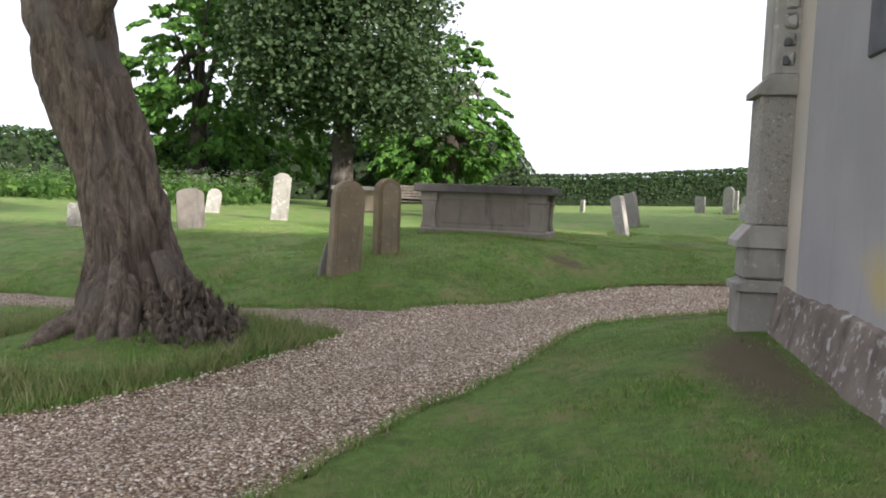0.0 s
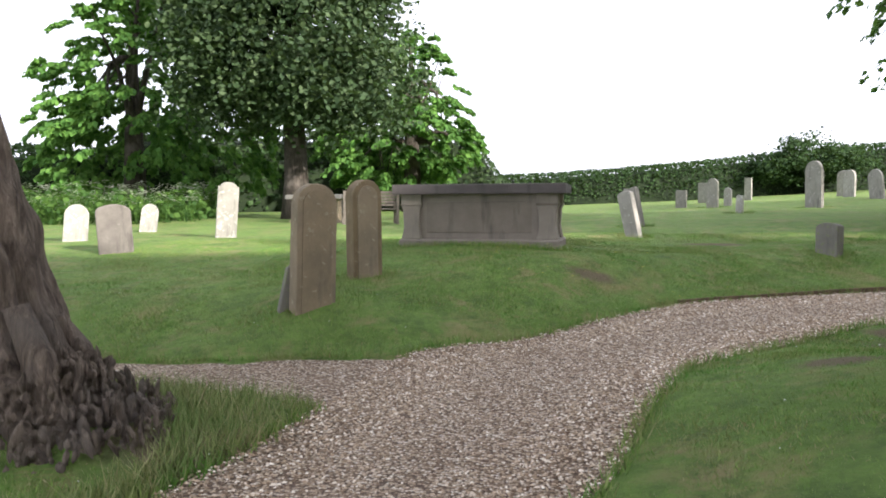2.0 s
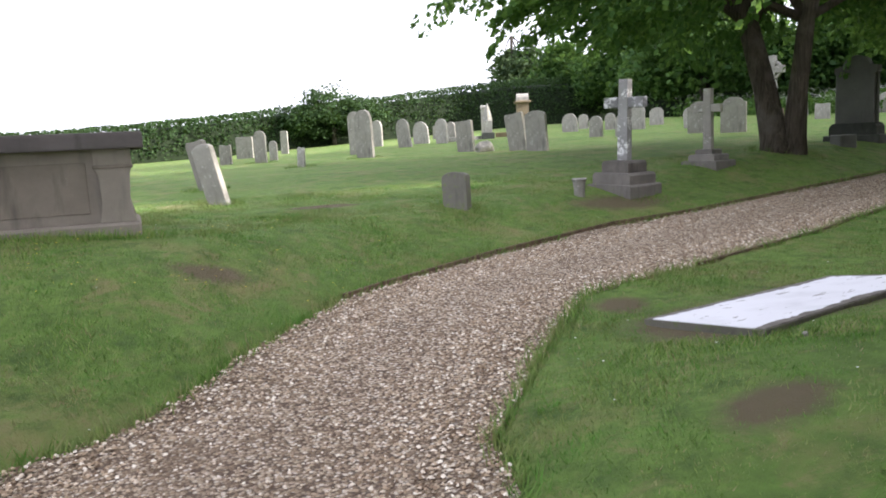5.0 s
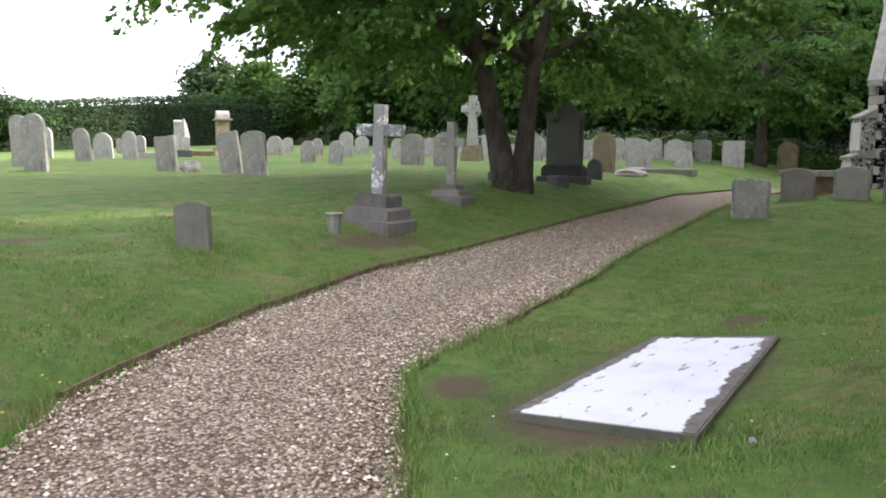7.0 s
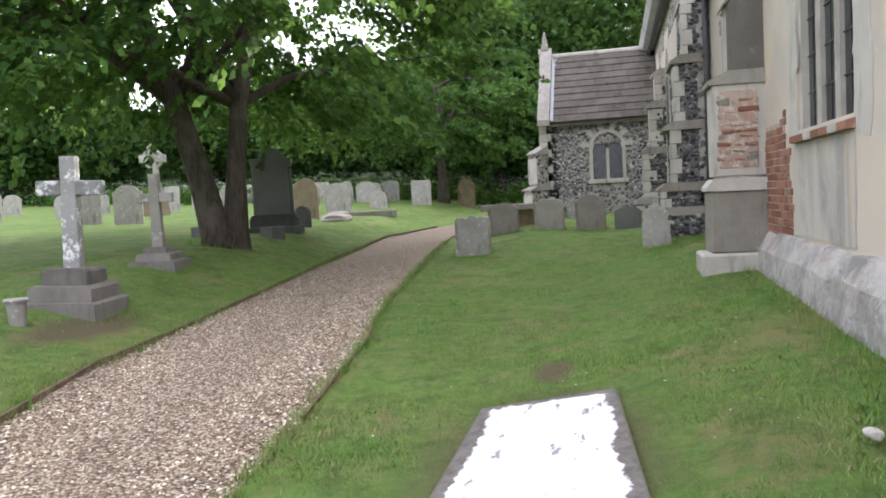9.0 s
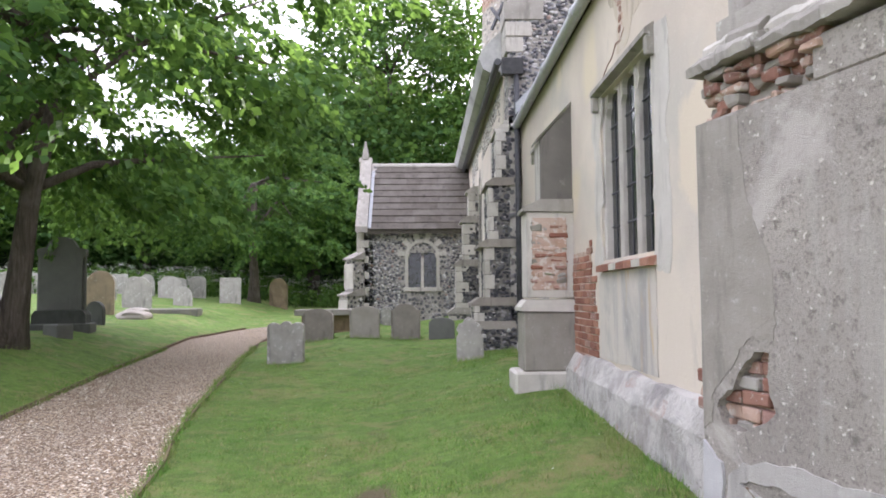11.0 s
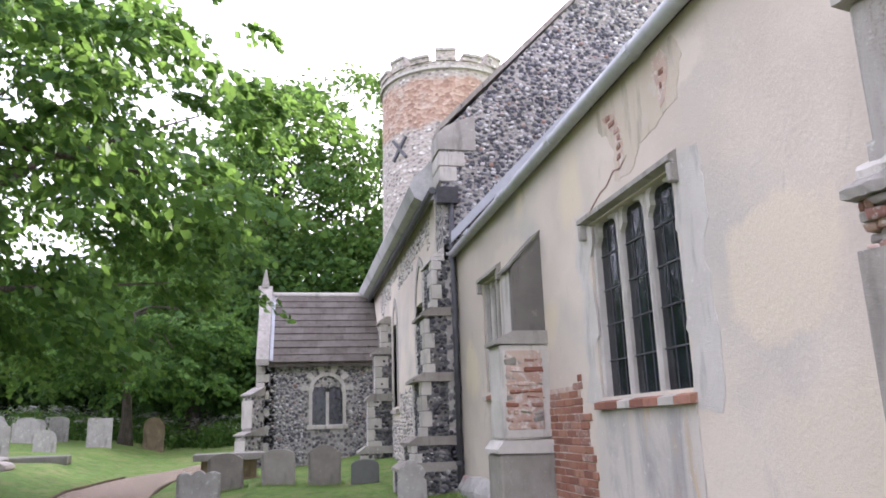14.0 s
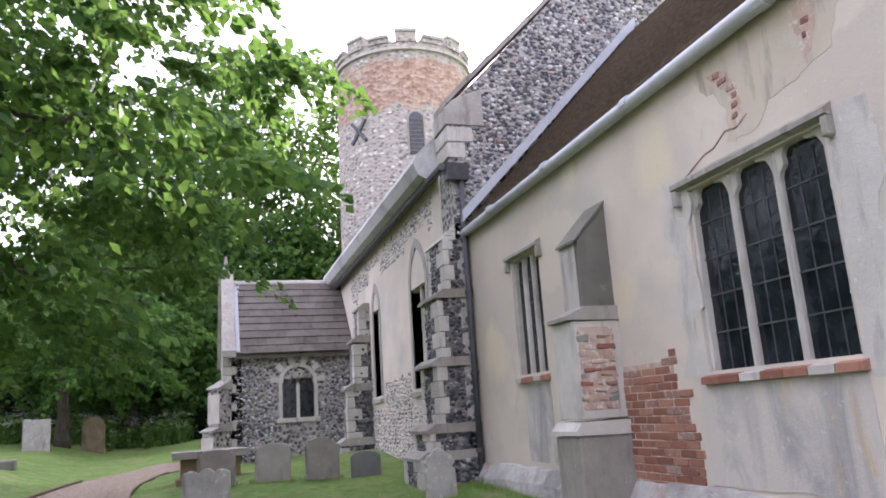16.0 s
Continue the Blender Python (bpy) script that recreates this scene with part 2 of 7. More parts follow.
def mat_brick(name="red_brick"):
    k = Mat(name, 0.92)
    c = k.ramp(k.own(), (0, (0.19, 0.08, 0.055)), (0.5, (0.29, 0.13, 0.085)), (1, (0.36, 0.19, 0.13)))
    c = k.mix(k.step(k.noise(14, 5), 0.5, 0.75), c, (0.20, 0.10, 0.07))
    c = k.mix(k.step(k.noise(5, 5, 0.7), 0.62, 0.72), c, (0.52, 0.44, 0.36))
    k.color(c).bump(k.noise(50, 5, 0.8), 0.6, 0.01)
    return k.m


def mat_flat(name, a, b, scale=6.0, rough=0.8, bump=0.3, metal=0.0):
    k = Mat(name, rough)
    n = k.noise(scale, 6, 0.65)
    k.color(k.mix(k.step(n, 0.35, 0.68), a, b)).bump(k.noise(scale * 6, 5, 0.7), bump, 0.01)
    k.b.inputs["Metallic"].default_value = metal
    return k.m


def mat_glass():
    k = Mat("leaded_glass", 0.12)
    n = k.noise(6, 3)
    k.color(k.mix(k.step(n, 0.4, 0.7), (0.006, 0.008, 0.011), (0.02, 0.026, 0.03)))
    k.b.inputs["Specular IOR Level"].default_value = 0.45
    k.bump(k.noise(9, 3), 0.25, 0.02)
    return k.m


GRASS, BLADE, GRAVEL, PEBBLE = mat_grass(), mat_blade(), mat_gravel(), mat_pebble()
DARK_MORTAR = mat_mortar("dark_flint_mortar", (0.20, 0.187, 0.17), (0.13, 0.122, 0.112))
DRY_BLADE = mat_blade("long_dry_blade", 0.5)
RENDER, DASH, MORTAR, FLINT, DARK_FLINT, PALE_FLINT = mat_render(), mat_pebbledash(), mat_mortar(), mat_flint(), mat_dark_flint(), mat_pale_flint()


def mat_smooth_render():
    k = Mat("smooth_grey_render", 0.95)
    c = k.mix(k.step(k.noise(0.7, 4, 0.5), 0.4, 0.62), (0.30, 0.285, 0.285), (0.36, 0.34, 0.335))
    c = k.mix(k.step(k.noise(3, 5, 0.6, k.at(2, 2, 0.25)), 0.52, 0.75), c, (0.30, 0.285, 0.28))
    c = k.mix(k.step(k.noise(0.5, 3, 0.5), 0.60, 0.66), c, (0.46, 0.37, 0.17))
    k.color(c).bump(k.noise(30, 7, 0.7), 0.3, 0.012)
    return k.m


def mat_rubble():
    """Limewashed rubble footing: lumps of stone under flaking white, with bare brick and grey patches."""
    k = Mat("limewashed_rubble", 0.95)
    d = k.voronoi(4.2, "Distance", "DISTANCE_TO_EDGE", k.at(1, 1, 1.5))
    sep = k.n.new("ShaderNodeSeparateColor")
    k.l.new(k.voronoi(4.2, "Color", "F1", k.at(1, 1, 1.5)), sep.inputs[0])
    st = k.ramp(sep.outputs[0], (0, (0.30, 0.28, 0.26)), (0.55, (0.37, 0.345, 0.315)), (0.88, (0.43, 0.41, 0.38)), (0.95, (0.36, 0.24, 0.20)))
    c = k.mix(k.step(k.noise(2.6, 6, 0.7), 0.42, 0.58), st, (0.49, 0.47, 0.435))
    c = k.mix(k.step(k.noise(1.2, 4), 0.58, 0.64), c, (0.27, 0.255, 0.24))
    c = k.mix(k.step(k.noise(5, 6, 0.75, None, 1.0), 0.62, 0.68), c, (0.20, 0.18, 0.16))
    k.color(c).bump(k.noise(6, 7, 0.7, None, 0.8), 0.9, 0.05)
    return k.m


def mat_apron():
    """Render below a sill, streaked by rain and rust."""
    k = Mat("streaked_render", 0.95)
    v = k.at(2.6, 2.6, 0.9)
    c = k.mix(k.step(k.noise(1.0, 7, 0.65, v, 0.8), 0.42, 0.64), (0.50, 0.46, 0.40), (0.30, 0.285, 0.27))
    c = k.mix(k.step(k.noise(0.8, 4, 0.6, k.at(3, 3, 0.9), 0.8), 0.58, 0.72), c, (0.50, 0.34, 0.16))
    c = k.mix(k.step(k.noise(18, 5, 0.7), 0.58, 0.75), c, (0.58, 0.55, 0.50))
    k.color(c).bump(k.noise(30, 8, 0.7), 0.4, 0.012)
    return k.m


def mat_thatch():
    k = Mat("weathered_thatch", 0.95)
    n = k.noise(1.0, 6, 0.7, k.at(40, 6, 6))
    c = k.mix(k.step(n, 0.3, 0.7), (0.36, 0.355, 0.34), (0.50, 0.49, 0.47))
    k.color(k.mix(k.step(k.noise(1.6, 4), 0.5, 0.7), c, (0.30, 0.295, 0.28))).bump(n, 0.6, 0.03)
    return k.m


SMOOTH, RUBBLE, APRON, THATCH = mat_smooth_render(), mat_rubble(), mat_apron(), mat_thatch()
BRICK, GLASS = mat_brick(), mat_glass()
ASHLAR = mat_stone("limestone_dressing", (0.40, 0.37, 0.32), (0.52, 0.49, 0.43), (0.62, 0.60, 0.55), 0.66)
OLD_ASHLAR = mat_stone("weathered_limestone", (0.25, 0.23, 0.20), (0.36, 0.335, 0.29), (0.50, 0.48, 0.43), 0.60)
HEAD_GREY = mat_stone("grey_headstone", (0.24, 0.225, 0.20), (0.36, 0.34, 0.30), (0.52, 0.51, 0.46), 0.58)
HEAD_BROWN = mat_stone("brown_sandstone", (0.150, 0.108, 0.055), (0.240, 0.178, 0.095), (0.31, 0.27, 0.18), 0.60)
HEAD_TAUPE = mat_stone("taupe_headstone", (0.21, 0.185, 0.155), (0.29, 0.26, 0.22), (0.40, 0.38, 0.33), 0.62)
HEAD_PALE = mat_stone("pale_headstone", (0.24, 0.23, 0.20), (0.37, 0.355, 0.315), (0.52, 0.51, 0.46), 0.55)
BARE_RUBBLE = mat_stone("bare_rubble", (0.15, 0.12, 0.10), (0.27, 0.225, 0.185), (0.47, 0.44, 0.40), 0.55, 0.8)
MOSSY = mat_stone("mossy_stone", (0.10, 0.095, 0.075), (0.17, 0.16, 0.125), (0.13, 0.155, 0.06), 0.54)
HEAD_DARK = mat_stone("dark_granite", (0.045, 0.05, 0.045), (0.075, 0.08, 0.07), (0.13, 0.14, 0.11), 0.66)
# Backlit shade of the cross steps and squat headstone is put into this tone.
DARK_PLINTH = mat_stone("dark_backlit_stone", (0.12, 0.107, 0.094), (0.20, 0.182, 0.16), (0.26, 0.25, 0.22), 0.63)
CROSS_MAT = mat_stone("lichened_marble", (0.15, 0.15, 0.15), (0.27, 0.27, 0.265), (0.74, 0.74, 0.73), 0.52, 0.7)
LEAD = mat_flat("lead_sheet", (0.33, 0.345, 0.36), (0.42, 0.435, 0.45), 1.5, 0.55, 0.15)
IRON = mat_flat("painted_iron", (0.05, 0.05, 0.055), (0.085, 0.085, 0.09), 8, 0.5, 0.2)
GUTTER = mat_flat("grey_gutter", (0.36, 0.37, 0.38), (0.46, 0.47, 0.48), 5, 0.5, 0.1)
TILE = mat_stone("stone_slate", (0.078, 0.066, 0.054), (0.115, 0.10, 0.083), (0.18, 0.17, 0.145), 0.68, 1.0, 0.045)
PANTILE = mat_flat("brown_roof_tile", (0.15, 0.112, 0.092), (0.26, 0.20, 0.165), 12, 0.9, 0.4)
TIMBER = mat_flat("grey_timber", (0.12, 0.10, 0.08), (0.20, 0.175, 0.15), 9, 0.85, 0.4)
EDGING = mat_flat("edging_board", (0.085, 0.060, 0.040), (0.185, 0.130, 0.085), 7, 0.95, 0.5)
BARK = mat_bark("furrowed_bark", (0.12, 0.092, 0.07), (0.33, 0.265, 0.205))
TREE_BARK = mat_bark("brown_bark", (0.075, 0.06, 0.045), (0.15, 0.125, 0.10))
DARK_BARK = mat_bark("dark_bark", (0.045, 0.038, 0.03), (0.10, 0.085, 0.068))
LEAF_LIGHT = mat_leaf("fresh_leaf", (0.026, 0.070, 0.020), (0.056, 0.130, 0.033), (0.130, 0.24, 0.05), 0.42)
LEAF_BRIGHT = mat_leaf("spring_leaf", (0.05, 0.13, 0.03), (0.09, 0.21, 0.045), (0.15, 0.30, 0.06), 0.35)
LEAF_MID = mat_leaf("wood_leaf", (0.030, 0.075, 0.020), (0.060, 0.130, 0.030), (0.11, 0.20, 0.042), 0.40)
# Darker copy of the wood leaf: shade within the wood is put into its colour.
LEAF_WOOD = mat_leaf("shaded_wood_leaf", (0.022, 0.058, 0.018), (0.046, 0.105, 0.027), (0.085, 0.16, 0.038), 0.36)
LEAF_DARK = mat_leaf("evergreen_leaf", (0.024, 0.045, 0.021), (0.042, 0.074, 0.031), (0.075, 0.11, 0.05), 0.15)
LEAF_HEDGE = mat_leaf("hedge_leaf", (0.022, 0.046, 0.018), (0.032, 0.066, 0.022), (0.048, 0.092, 0.03), 0.15)
PETAL = mat_flat("white_umbel", (0.62, 0.64, 0.56), (0.78, 0.79, 0.72), 9, 0.8, 0.0)
YELLOW = mat_flat("yellow_petal", (0.70, 0.55, 0.03), (0.80, 0.66, 0.05), 9, 0.7, 0.0)
EARTH = mat_flat("bare_earth", (0.11, 0.075, 0.045), (0.20, 0.145, 0.095), 6, 0.95, 0.6)
# The dimness indoors is put into this near-black colour.
DARKNESS = mat_flat("church_interior_darkness", (0.03, 0.03, 0.03), (0.05, 0.048, 0.045), 2, 0.95, 0.2)


def tower_material():
    k = Mat("round_tower_masonry", 0.95)
    col = k.voronoi(6.5, "Color", "F1", k.at(1, 1, 1.5))
    dis = k.voronoi(6.5, "Distance", "F1", k.at(1, 1, 1.5))
    sep = k.n.new("ShaderNodeSeparateColor")
    k.l.new(col, sep.inputs[0])
    flint = k.ramp(sep.outputs[0], (0, (0.13, 0.12, 0.115)), (0.5, (0.27, 0.245, 0.22)), (0.8, (0.38, 0.345, 0.30)), (1, (0.55, 0.52, 0.47)))
    flint = k.mix(k.step(dis, 0.35, 0.6), flint, (0.33, 0.295, 0.25))
    brick = k.ramp(sep.outputs[1], (0, (0.21, 0.13, 0.095)), (0.5, (0.31, 0.205, 0.15)), (1, (0.40, 0.30, 0.23)))
    brick = k.mix(k.step(k.noise(1.4, 5), 0.55, 0.75), brick, (0.36, 0.31, 0.26))
    xyz = k.n.new("ShaderNodeSeparateXYZ")
    k.l.new(k.co, xyz.inputs[0])
    wob = k.n.new("ShaderNodeMath")
    wob.operation = "MULTIPLY_ADD"
    wob.inputs[1].default_value = 0.9
    k.l.new(k.noise(1.1, 5), wob.inputs[0])
    k.l.new(xyz.outputs[2], wob.inputs[2])
    up = k.n.new("ShaderNodeMapRange")
    up.inputs[1].default_value, up.inputs[2].default_value = 12.25, 12.45
    k.l.new(wob.outputs[0], up.inputs[0])
    top = k.n.new("ShaderNodeMapRange")
    top.inputs[1].default_value, top.inputs[2].default_value = 14.0, 14.2
    k.l.new(wob.outputs[0], top.inputs[0])
    c = k.mix(up.outputs[0], flint, brick)
    c = k.mix(top.outputs[0], c, flint)
    k.color(c).bump(dis, 0.7, 0.05)
    return k.m


TOWER = tower_material()

# ---- building blocks ----


def part(name, bm, material, parent=None, label="", smooth=False):
    me = bpy.data.meshes.new(name)
    bm.to_mesh(me)
    bm.free()
    me.materials.append(material)
    if smooth:
        for p in me.polygons:
            p.use_smooth = True
    ob = new(name, me)
    if parent is not None:
        ob.parent = parent
    if label:
        ob["label"] = label
    return ob


def raw(name, verts, faces, material, parent=None, smooth=False):
    me = bpy.data.meshes.new(name)
    verts, faces = np.asarray(verts, np.float32), np.asarray(faces, np.int32)
    n = faces.shape[1]
    me.vertices.add(len(verts))
    me.vertices.foreach_set("co", verts.ravel())
    me.loops.add(faces.size)
    me.loops.foreach_set("vertex_index", faces.ravel())
    me.polygons.add(len(faces))
    me.polygons.foreach_set("loop_start", np.arange(0, faces.size, n, dtype=np.int32))
    me.polygons.foreach_set("loop_total", np.full(len(faces), n, np.int32))
    me.update(calc_edges=True)
    me.validate()
    me.materials.append(material)
    if smooth:
        me.polygons.foreach_set("use_smooth", np.ones(len(faces), bool))
    ob = new(name, me)
    if parent is not None:
        ob.parent = parent
    return ob


def empty(name, at=(0, 0, 0), rz=0.0):
    ob = new(name)
    ob.matrix_world = pose(*at, 0, 0, rz)
    return ob


def box(x0, x1, y0, y1, z0, z1, bevel=0.0, bm=None, seg=1):
    own = bm or bmesh.new()
    m = Matrix.Translation(((x0 + x1) / 2, (y0 + y1) / 2, (z0 + z1) / 2)) @ Matrix.Diagonal((x1 - x0, y1 - y0, z1 - z0, 1))
    r = bmesh.ops.create_cube(own, size=1, matrix=m)
    if bevel:
        es = list({e for v in r["verts"] for e in v.link_edges})
        bmesh.ops.bevel(own, geom=es, offset=bevel, segments=seg, affect="EDGES", profile=0.7)
    return own


def prism(points, lo, hi, axis="y", bm=None, bevel=0.0):
    """A closed outline, drawn out along an axis. For axis y the outline is (x, z), for x it is (y, z), for z it is (x, y)."""
    own = bm or bmesh.new()

    def put(a, b, c):
        return {"y": (a, c, b), "x": (c, a, b), "z": (a, b, c)}[axis]

    f0 = [own.verts.new(put(a, b, lo)) for a, b in points]
    f1 = [own.verts.new(put(a, b, hi)) for a, b in points]
    n = len(points)
    made = [own.faces.new(f0), own.faces.new(f1[::-1])]
    for i in range(n):
        made.append(own.faces.new((f0[i], f1[i], f1[(i + 1) % n], f0[(i + 1) % n])))
    bmesh.ops.recalc_face_normals(own, faces=made)
    if bevel:
        es = list({e for f in made[:2] for e in f.edges})
        bmesh.ops.bevel(own, geom=es, offset=bevel, segments=2, affect="EDGES", profile=0.6)
    return own


def ring(inner, outer, lo, hi, axis="y"):
    """A band between two open outlines of equal length, with thickness along the axis."""
    own = bmesh.new()

    def put(p, c):
        return {"y": (p[0], c, p[1]), "x": (c, p[0], p[1])}[axis]

    cols = [[own.verts.new(put(p, c)) for p, c in ((a, lo), (b, lo), (b, hi), (a, hi))] for a, b in zip(inner, outer)]
    for p, q in zip(cols, cols[1:]):
        for j in range(4):
            own.faces.new((p[j], p[(j + 1) % 4], q[(j + 1) % 4], q[j]))
    own.faces.new(cols[0])
    own.faces.new(cols[-1][::-1])
    bmesh.ops.recalc_face_normals(own, faces=own.faces)
    return own


def holed(u0, u1, z0, z1, lo, hi, holes, axis="y"):
    """A wall with rectangular openings (u0, u1, z0, z1) that go through it."""
    own = bmesh.new()
    us = sorted({u0, u1, *[h[0] for h in holes], *[h[1] for h in holes]})
    zs = sorted({z0, z1, *[h[2] for h in holes], *[h[3] for h in holes]})

    def solid(i, j):
        if not (0 <= i < len(us) - 1 and 0 <= j < len(zs) - 1):
            return False
        u, z = (us[i] + us[i + 1]) / 2, (zs[j] + zs[j + 1]) / 2
        return not any(h[0] < u < h[1] and h[2] < z < h[3] for h in holes)

    def v(i, j, c):
        return own.verts.new((us[i], c, zs[j]) if axis == "y" else (c, us[i], zs[j]))

    for i in range(len(us) - 1):
        for j in range(len(zs) - 1):
            if not solid(i, j):
                continue
            for c in (lo, hi):
                own.faces.new((v(i, j, c), v(i + 1, j, c), v(i + 1, j + 1, c), v(i, j + 1, c)))
            for di, dj, a, b in ((-1, 0, (0, 0), (0, 1)), (1, 0, (1, 0), (1, 1)), (0, -1, (0, 0), (1, 0)), (0, 1, (0, 1), (1, 1))):
                if not solid(i + di, j + dj):
                    own.faces.new((v(i + a[0], j + a[1], lo), v(i + b[0], j + b[1], lo), v(i + b[0], j + b[1], hi), v(i + a[0], j + a[1], hi)))
    bmesh.ops.remove_doubles(own, verts=own.verts, dist=1e-5)
    bmesh.ops.recalc_face_normals(own, faces=own.faces)
    return own


def tube(path, radii, sides=8, bm=None):
    """A tapered round limb along a line of points."""
    own = bm or bmesh.new()
    path = [Vector(p) for p in path]
    last = None
    for i, p in enumerate(path):
        d = (path[min(i + 1, len(path) - 1)] - path[max(i - 1, 0)]).normalized()
        a = d.cross(Vector((0.31, 0.95, 0.05))).normalized()
        b = d.cross(a)
        now = [own.verts.new(p + (a * math.cos(2 * math.pi * k / sides) + b * math.sin(2 * math.pi * k / sides)) * radii[i]) for k in range(sides)]
        if last:
            for k in range(sides):
                own.faces.new((last[k], last[(k + 1) % sides], now[(k + 1) % sides], now[k]))
        else:
            own.faces.new(now[::-1])
        last = now
    own.faces.new(last)
    return own


def roughen(bm, amount, scale=3.0):
    for v in bm.verts:
        v.co += noise.noise_vector(v.co * scale) * amount
    return bm


# ---- ground ----
NORTH_X = (-12, -3.2, -1.2, 0.2, 1.2, 2.9, 6.2, 8.6, 15, 20, 26)
NORTH_Y = (8.1, 8.3, 8.95, 10.2, 10.85, 11.5, 12.25, 12.5, 13.05, 13.3, 13.9)


def sm(a, b, v):
    u = np.clip((v - a) / (b - a), 0, 1)
    return u * u * (3 - 2 * u)


def ground_z(x, y):
    """The height of the churchyard: a gentle rise, the bank above the path and two low mounds."""
    x, y = np.asarray(x, float), np.asarray(y, float)
    d = y - np.interp(x, NORTH_X, NORTH_Y)
    z = 0.029 * np.clip(x, -4, 34) + 0.022 * np.clip(y, -6, 14) + 0.011 * np.clip(y - 14, 0, 34)
    z = z + 0.06 * sm(0, 0.2, d) + 0.30 * sm(0, 1.7, d) + 0.22 * sm(1.5, 6, d)
    z = z + 0.28 * np.exp(-((x + 1.6) / 2.8) ** 2 - ((y - 11.6) / 1.9) ** 2) + 0.14 * np.exp(-((x - 11) / 3.5) ** 2 - ((y - 14.6) / 1.8) ** 2)
    z = z + 0.022 * np.clip(x - 8, 0, 22) * sm(18, 42, y)
    away = np.hypot(np.maximum(1.4 - x, 0), np.maximum(y - 6.5, 0))
    z = z + 0.37 * (1 - sm(0, 2.4, away)) + 0.15 * sm(14, 20, x) * (1 - sm(10.5, 12.5, y))
    z = z + 0.30 * np.exp(-((x + 3.8) / 1.1) ** 2 - ((y - 5.8) / 1.1) ** 2)
    z = z + 0.32 * np.exp(-((x - 14.5) / 3.6) ** 2 - ((y - 9.2) / 1.7) ** 2)
    z = z + 0.16 * np.exp(-((x + 2.9) / 0.9) ** 2 - ((y - 9.1) / 0.7) ** 2)
    return z


def gz(x, y):
    return float(ground_z(x, y))

SOUTH_EDGE = [(-4.2, 0.0), (-2.4, 1.9), (-1.5, 3.2), (-1.1, 4.5), (-0.6, 5.6), (0.1, 7.4), (0.5, 7.95), (1.25, 8.8), (1.9, 9.35), (2.6, 9.66), (5, 9.99), (8, 10.53), (15, 11.4), (17.5, 11.5), (19.6, 11.0), (21.6, 10.2)]
NORTH_EDGE = [(-6.5, 1.5), (-4.8, 3.0), (-3.6, 4.0), (-2.9, 4.8), (-2.5, 5.8), (-2.3, 7.2), (-2.0, 8.45), (-1.0, 9.02), (0.2, 10.12), (1.2, 10.8), (3.4, 11.72), (6.5, 12.25), (13, 12.9), (17, 13.25), (20.2, 12.9), (23.4, 11.6)]
FORK_SOUTH = [(-2.2, 6.85), (-3.1, 7.25), (-4.5, 7.4), (-7, 7.3), (-11, 7.0)]
FORK_NORTH = [(-1.9, 8.38), (-3.1, 8.25), (-4.5, 8.3), (-7, 8.2), (-11, 8.0)]


def spline(pts, n):
    """Points along a smooth line through the given ones."""
    p = np.array([pts[0], *pts, pts[-1]], float)
    out = []
    for i in range(len(pts) - 1):
        a, b, c, d = p[i:i + 4]
        for t in np.linspace(0, 1, n, endpoint=False):
            out.append(0.5 * (2 * b + (c - a) * t + (2 * a - 5 * b + 4 * c - d) * t * t + (3 * b - a - 3 * c + d) * t ** 3))
    return np.array([*out, pts[-1]])


def inside(poly, x, y):
    x, y = np.asarray(x, float), np.asarray(y, float)
    hit = np.zeros(x.shape, bool)
    for (ax, ay), (bx, by) in zip(poly, np.roll(poly, -1, 0)):
        if ay != by:
            hit ^= ((ay > y) != (by > y)) & (x < (bx - ax) * (y - ay) / (by - ay) + ax)
    return hit


def wobble(line, amount):
    return np.array([(x + noise.noise((x * 1.7, y * 1.7, 3.1)) * amount + noise.noise((x * 6, y * 6, 1.2)) * amount * 0.4, y + noise.noise((x * 1.7, y * 1.7, 9.4)) * amount + noise.noise((x * 6, y * 6, 5.5)) * amount * 0.4) for x, y in line])


S_LINE, N_LINE = wobble(spline(SOUTH_EDGE, 10), 0.07), wobble(spline(NORTH_EDGE, 10), 0.05)
FS_LINE, FN_LINE = wobble(spline(FORK_SOUTH, 8), 0.12), wobble(spline(FORK_NORTH, 8), 0.12)
PATH_POLY, FORK_POLY = np.vstack([S_LINE, N_LINE[::-1]]), np.vstack([FS_LINE, FN_LINE[::-1]])


def on_path(x, y):
    return inside(PATH_POLY, x, y) | inside(FORK_POLY, x, y)


def grid_axis(lo, hi, step, far):
    mid = np.arange(lo, hi + 1e-6, step)
    left = lo - np.cumsum(np.geomspace(step * 1.5, far / 5, 26))
    right = hi + np.cumsum(np.geomspace(step * 1.5, far / 5, 26))
    return np.concatenate([left[::-1], mid, right])


gx, gy = grid_axis(-8, 15, 0.11, 500), grid_axis(-2, 17, 0.11, 500)
GX, GY = np.meshgrid(gx, gy)
lumps = np.array([noise.noise((a * 1.4, b * 1.4, 0)) for a, b in zip(GX.ravel(), GY.ravel())]).reshape(GX.shape)
GZ = ground_z(GX, GY) + 0.018 * lumps - 0.055 * on_path(GX, GY)
idx = np.arange(GX.size).reshape(GX.shape)
quads = np.stack([idx[:-1, :-1], idx[:-1, 1:], idx[1:, 1:], idx[1:, :-1]], -1).reshape(-1, 4)
ground = raw("ground", np.stack([GX, GY, GZ], -1).reshape(-1, 3), quads, GRASS, smooth=True)
tagged(ground, "mown churchyard lawn, green with brown worn patches", "lawn", kind="structure")


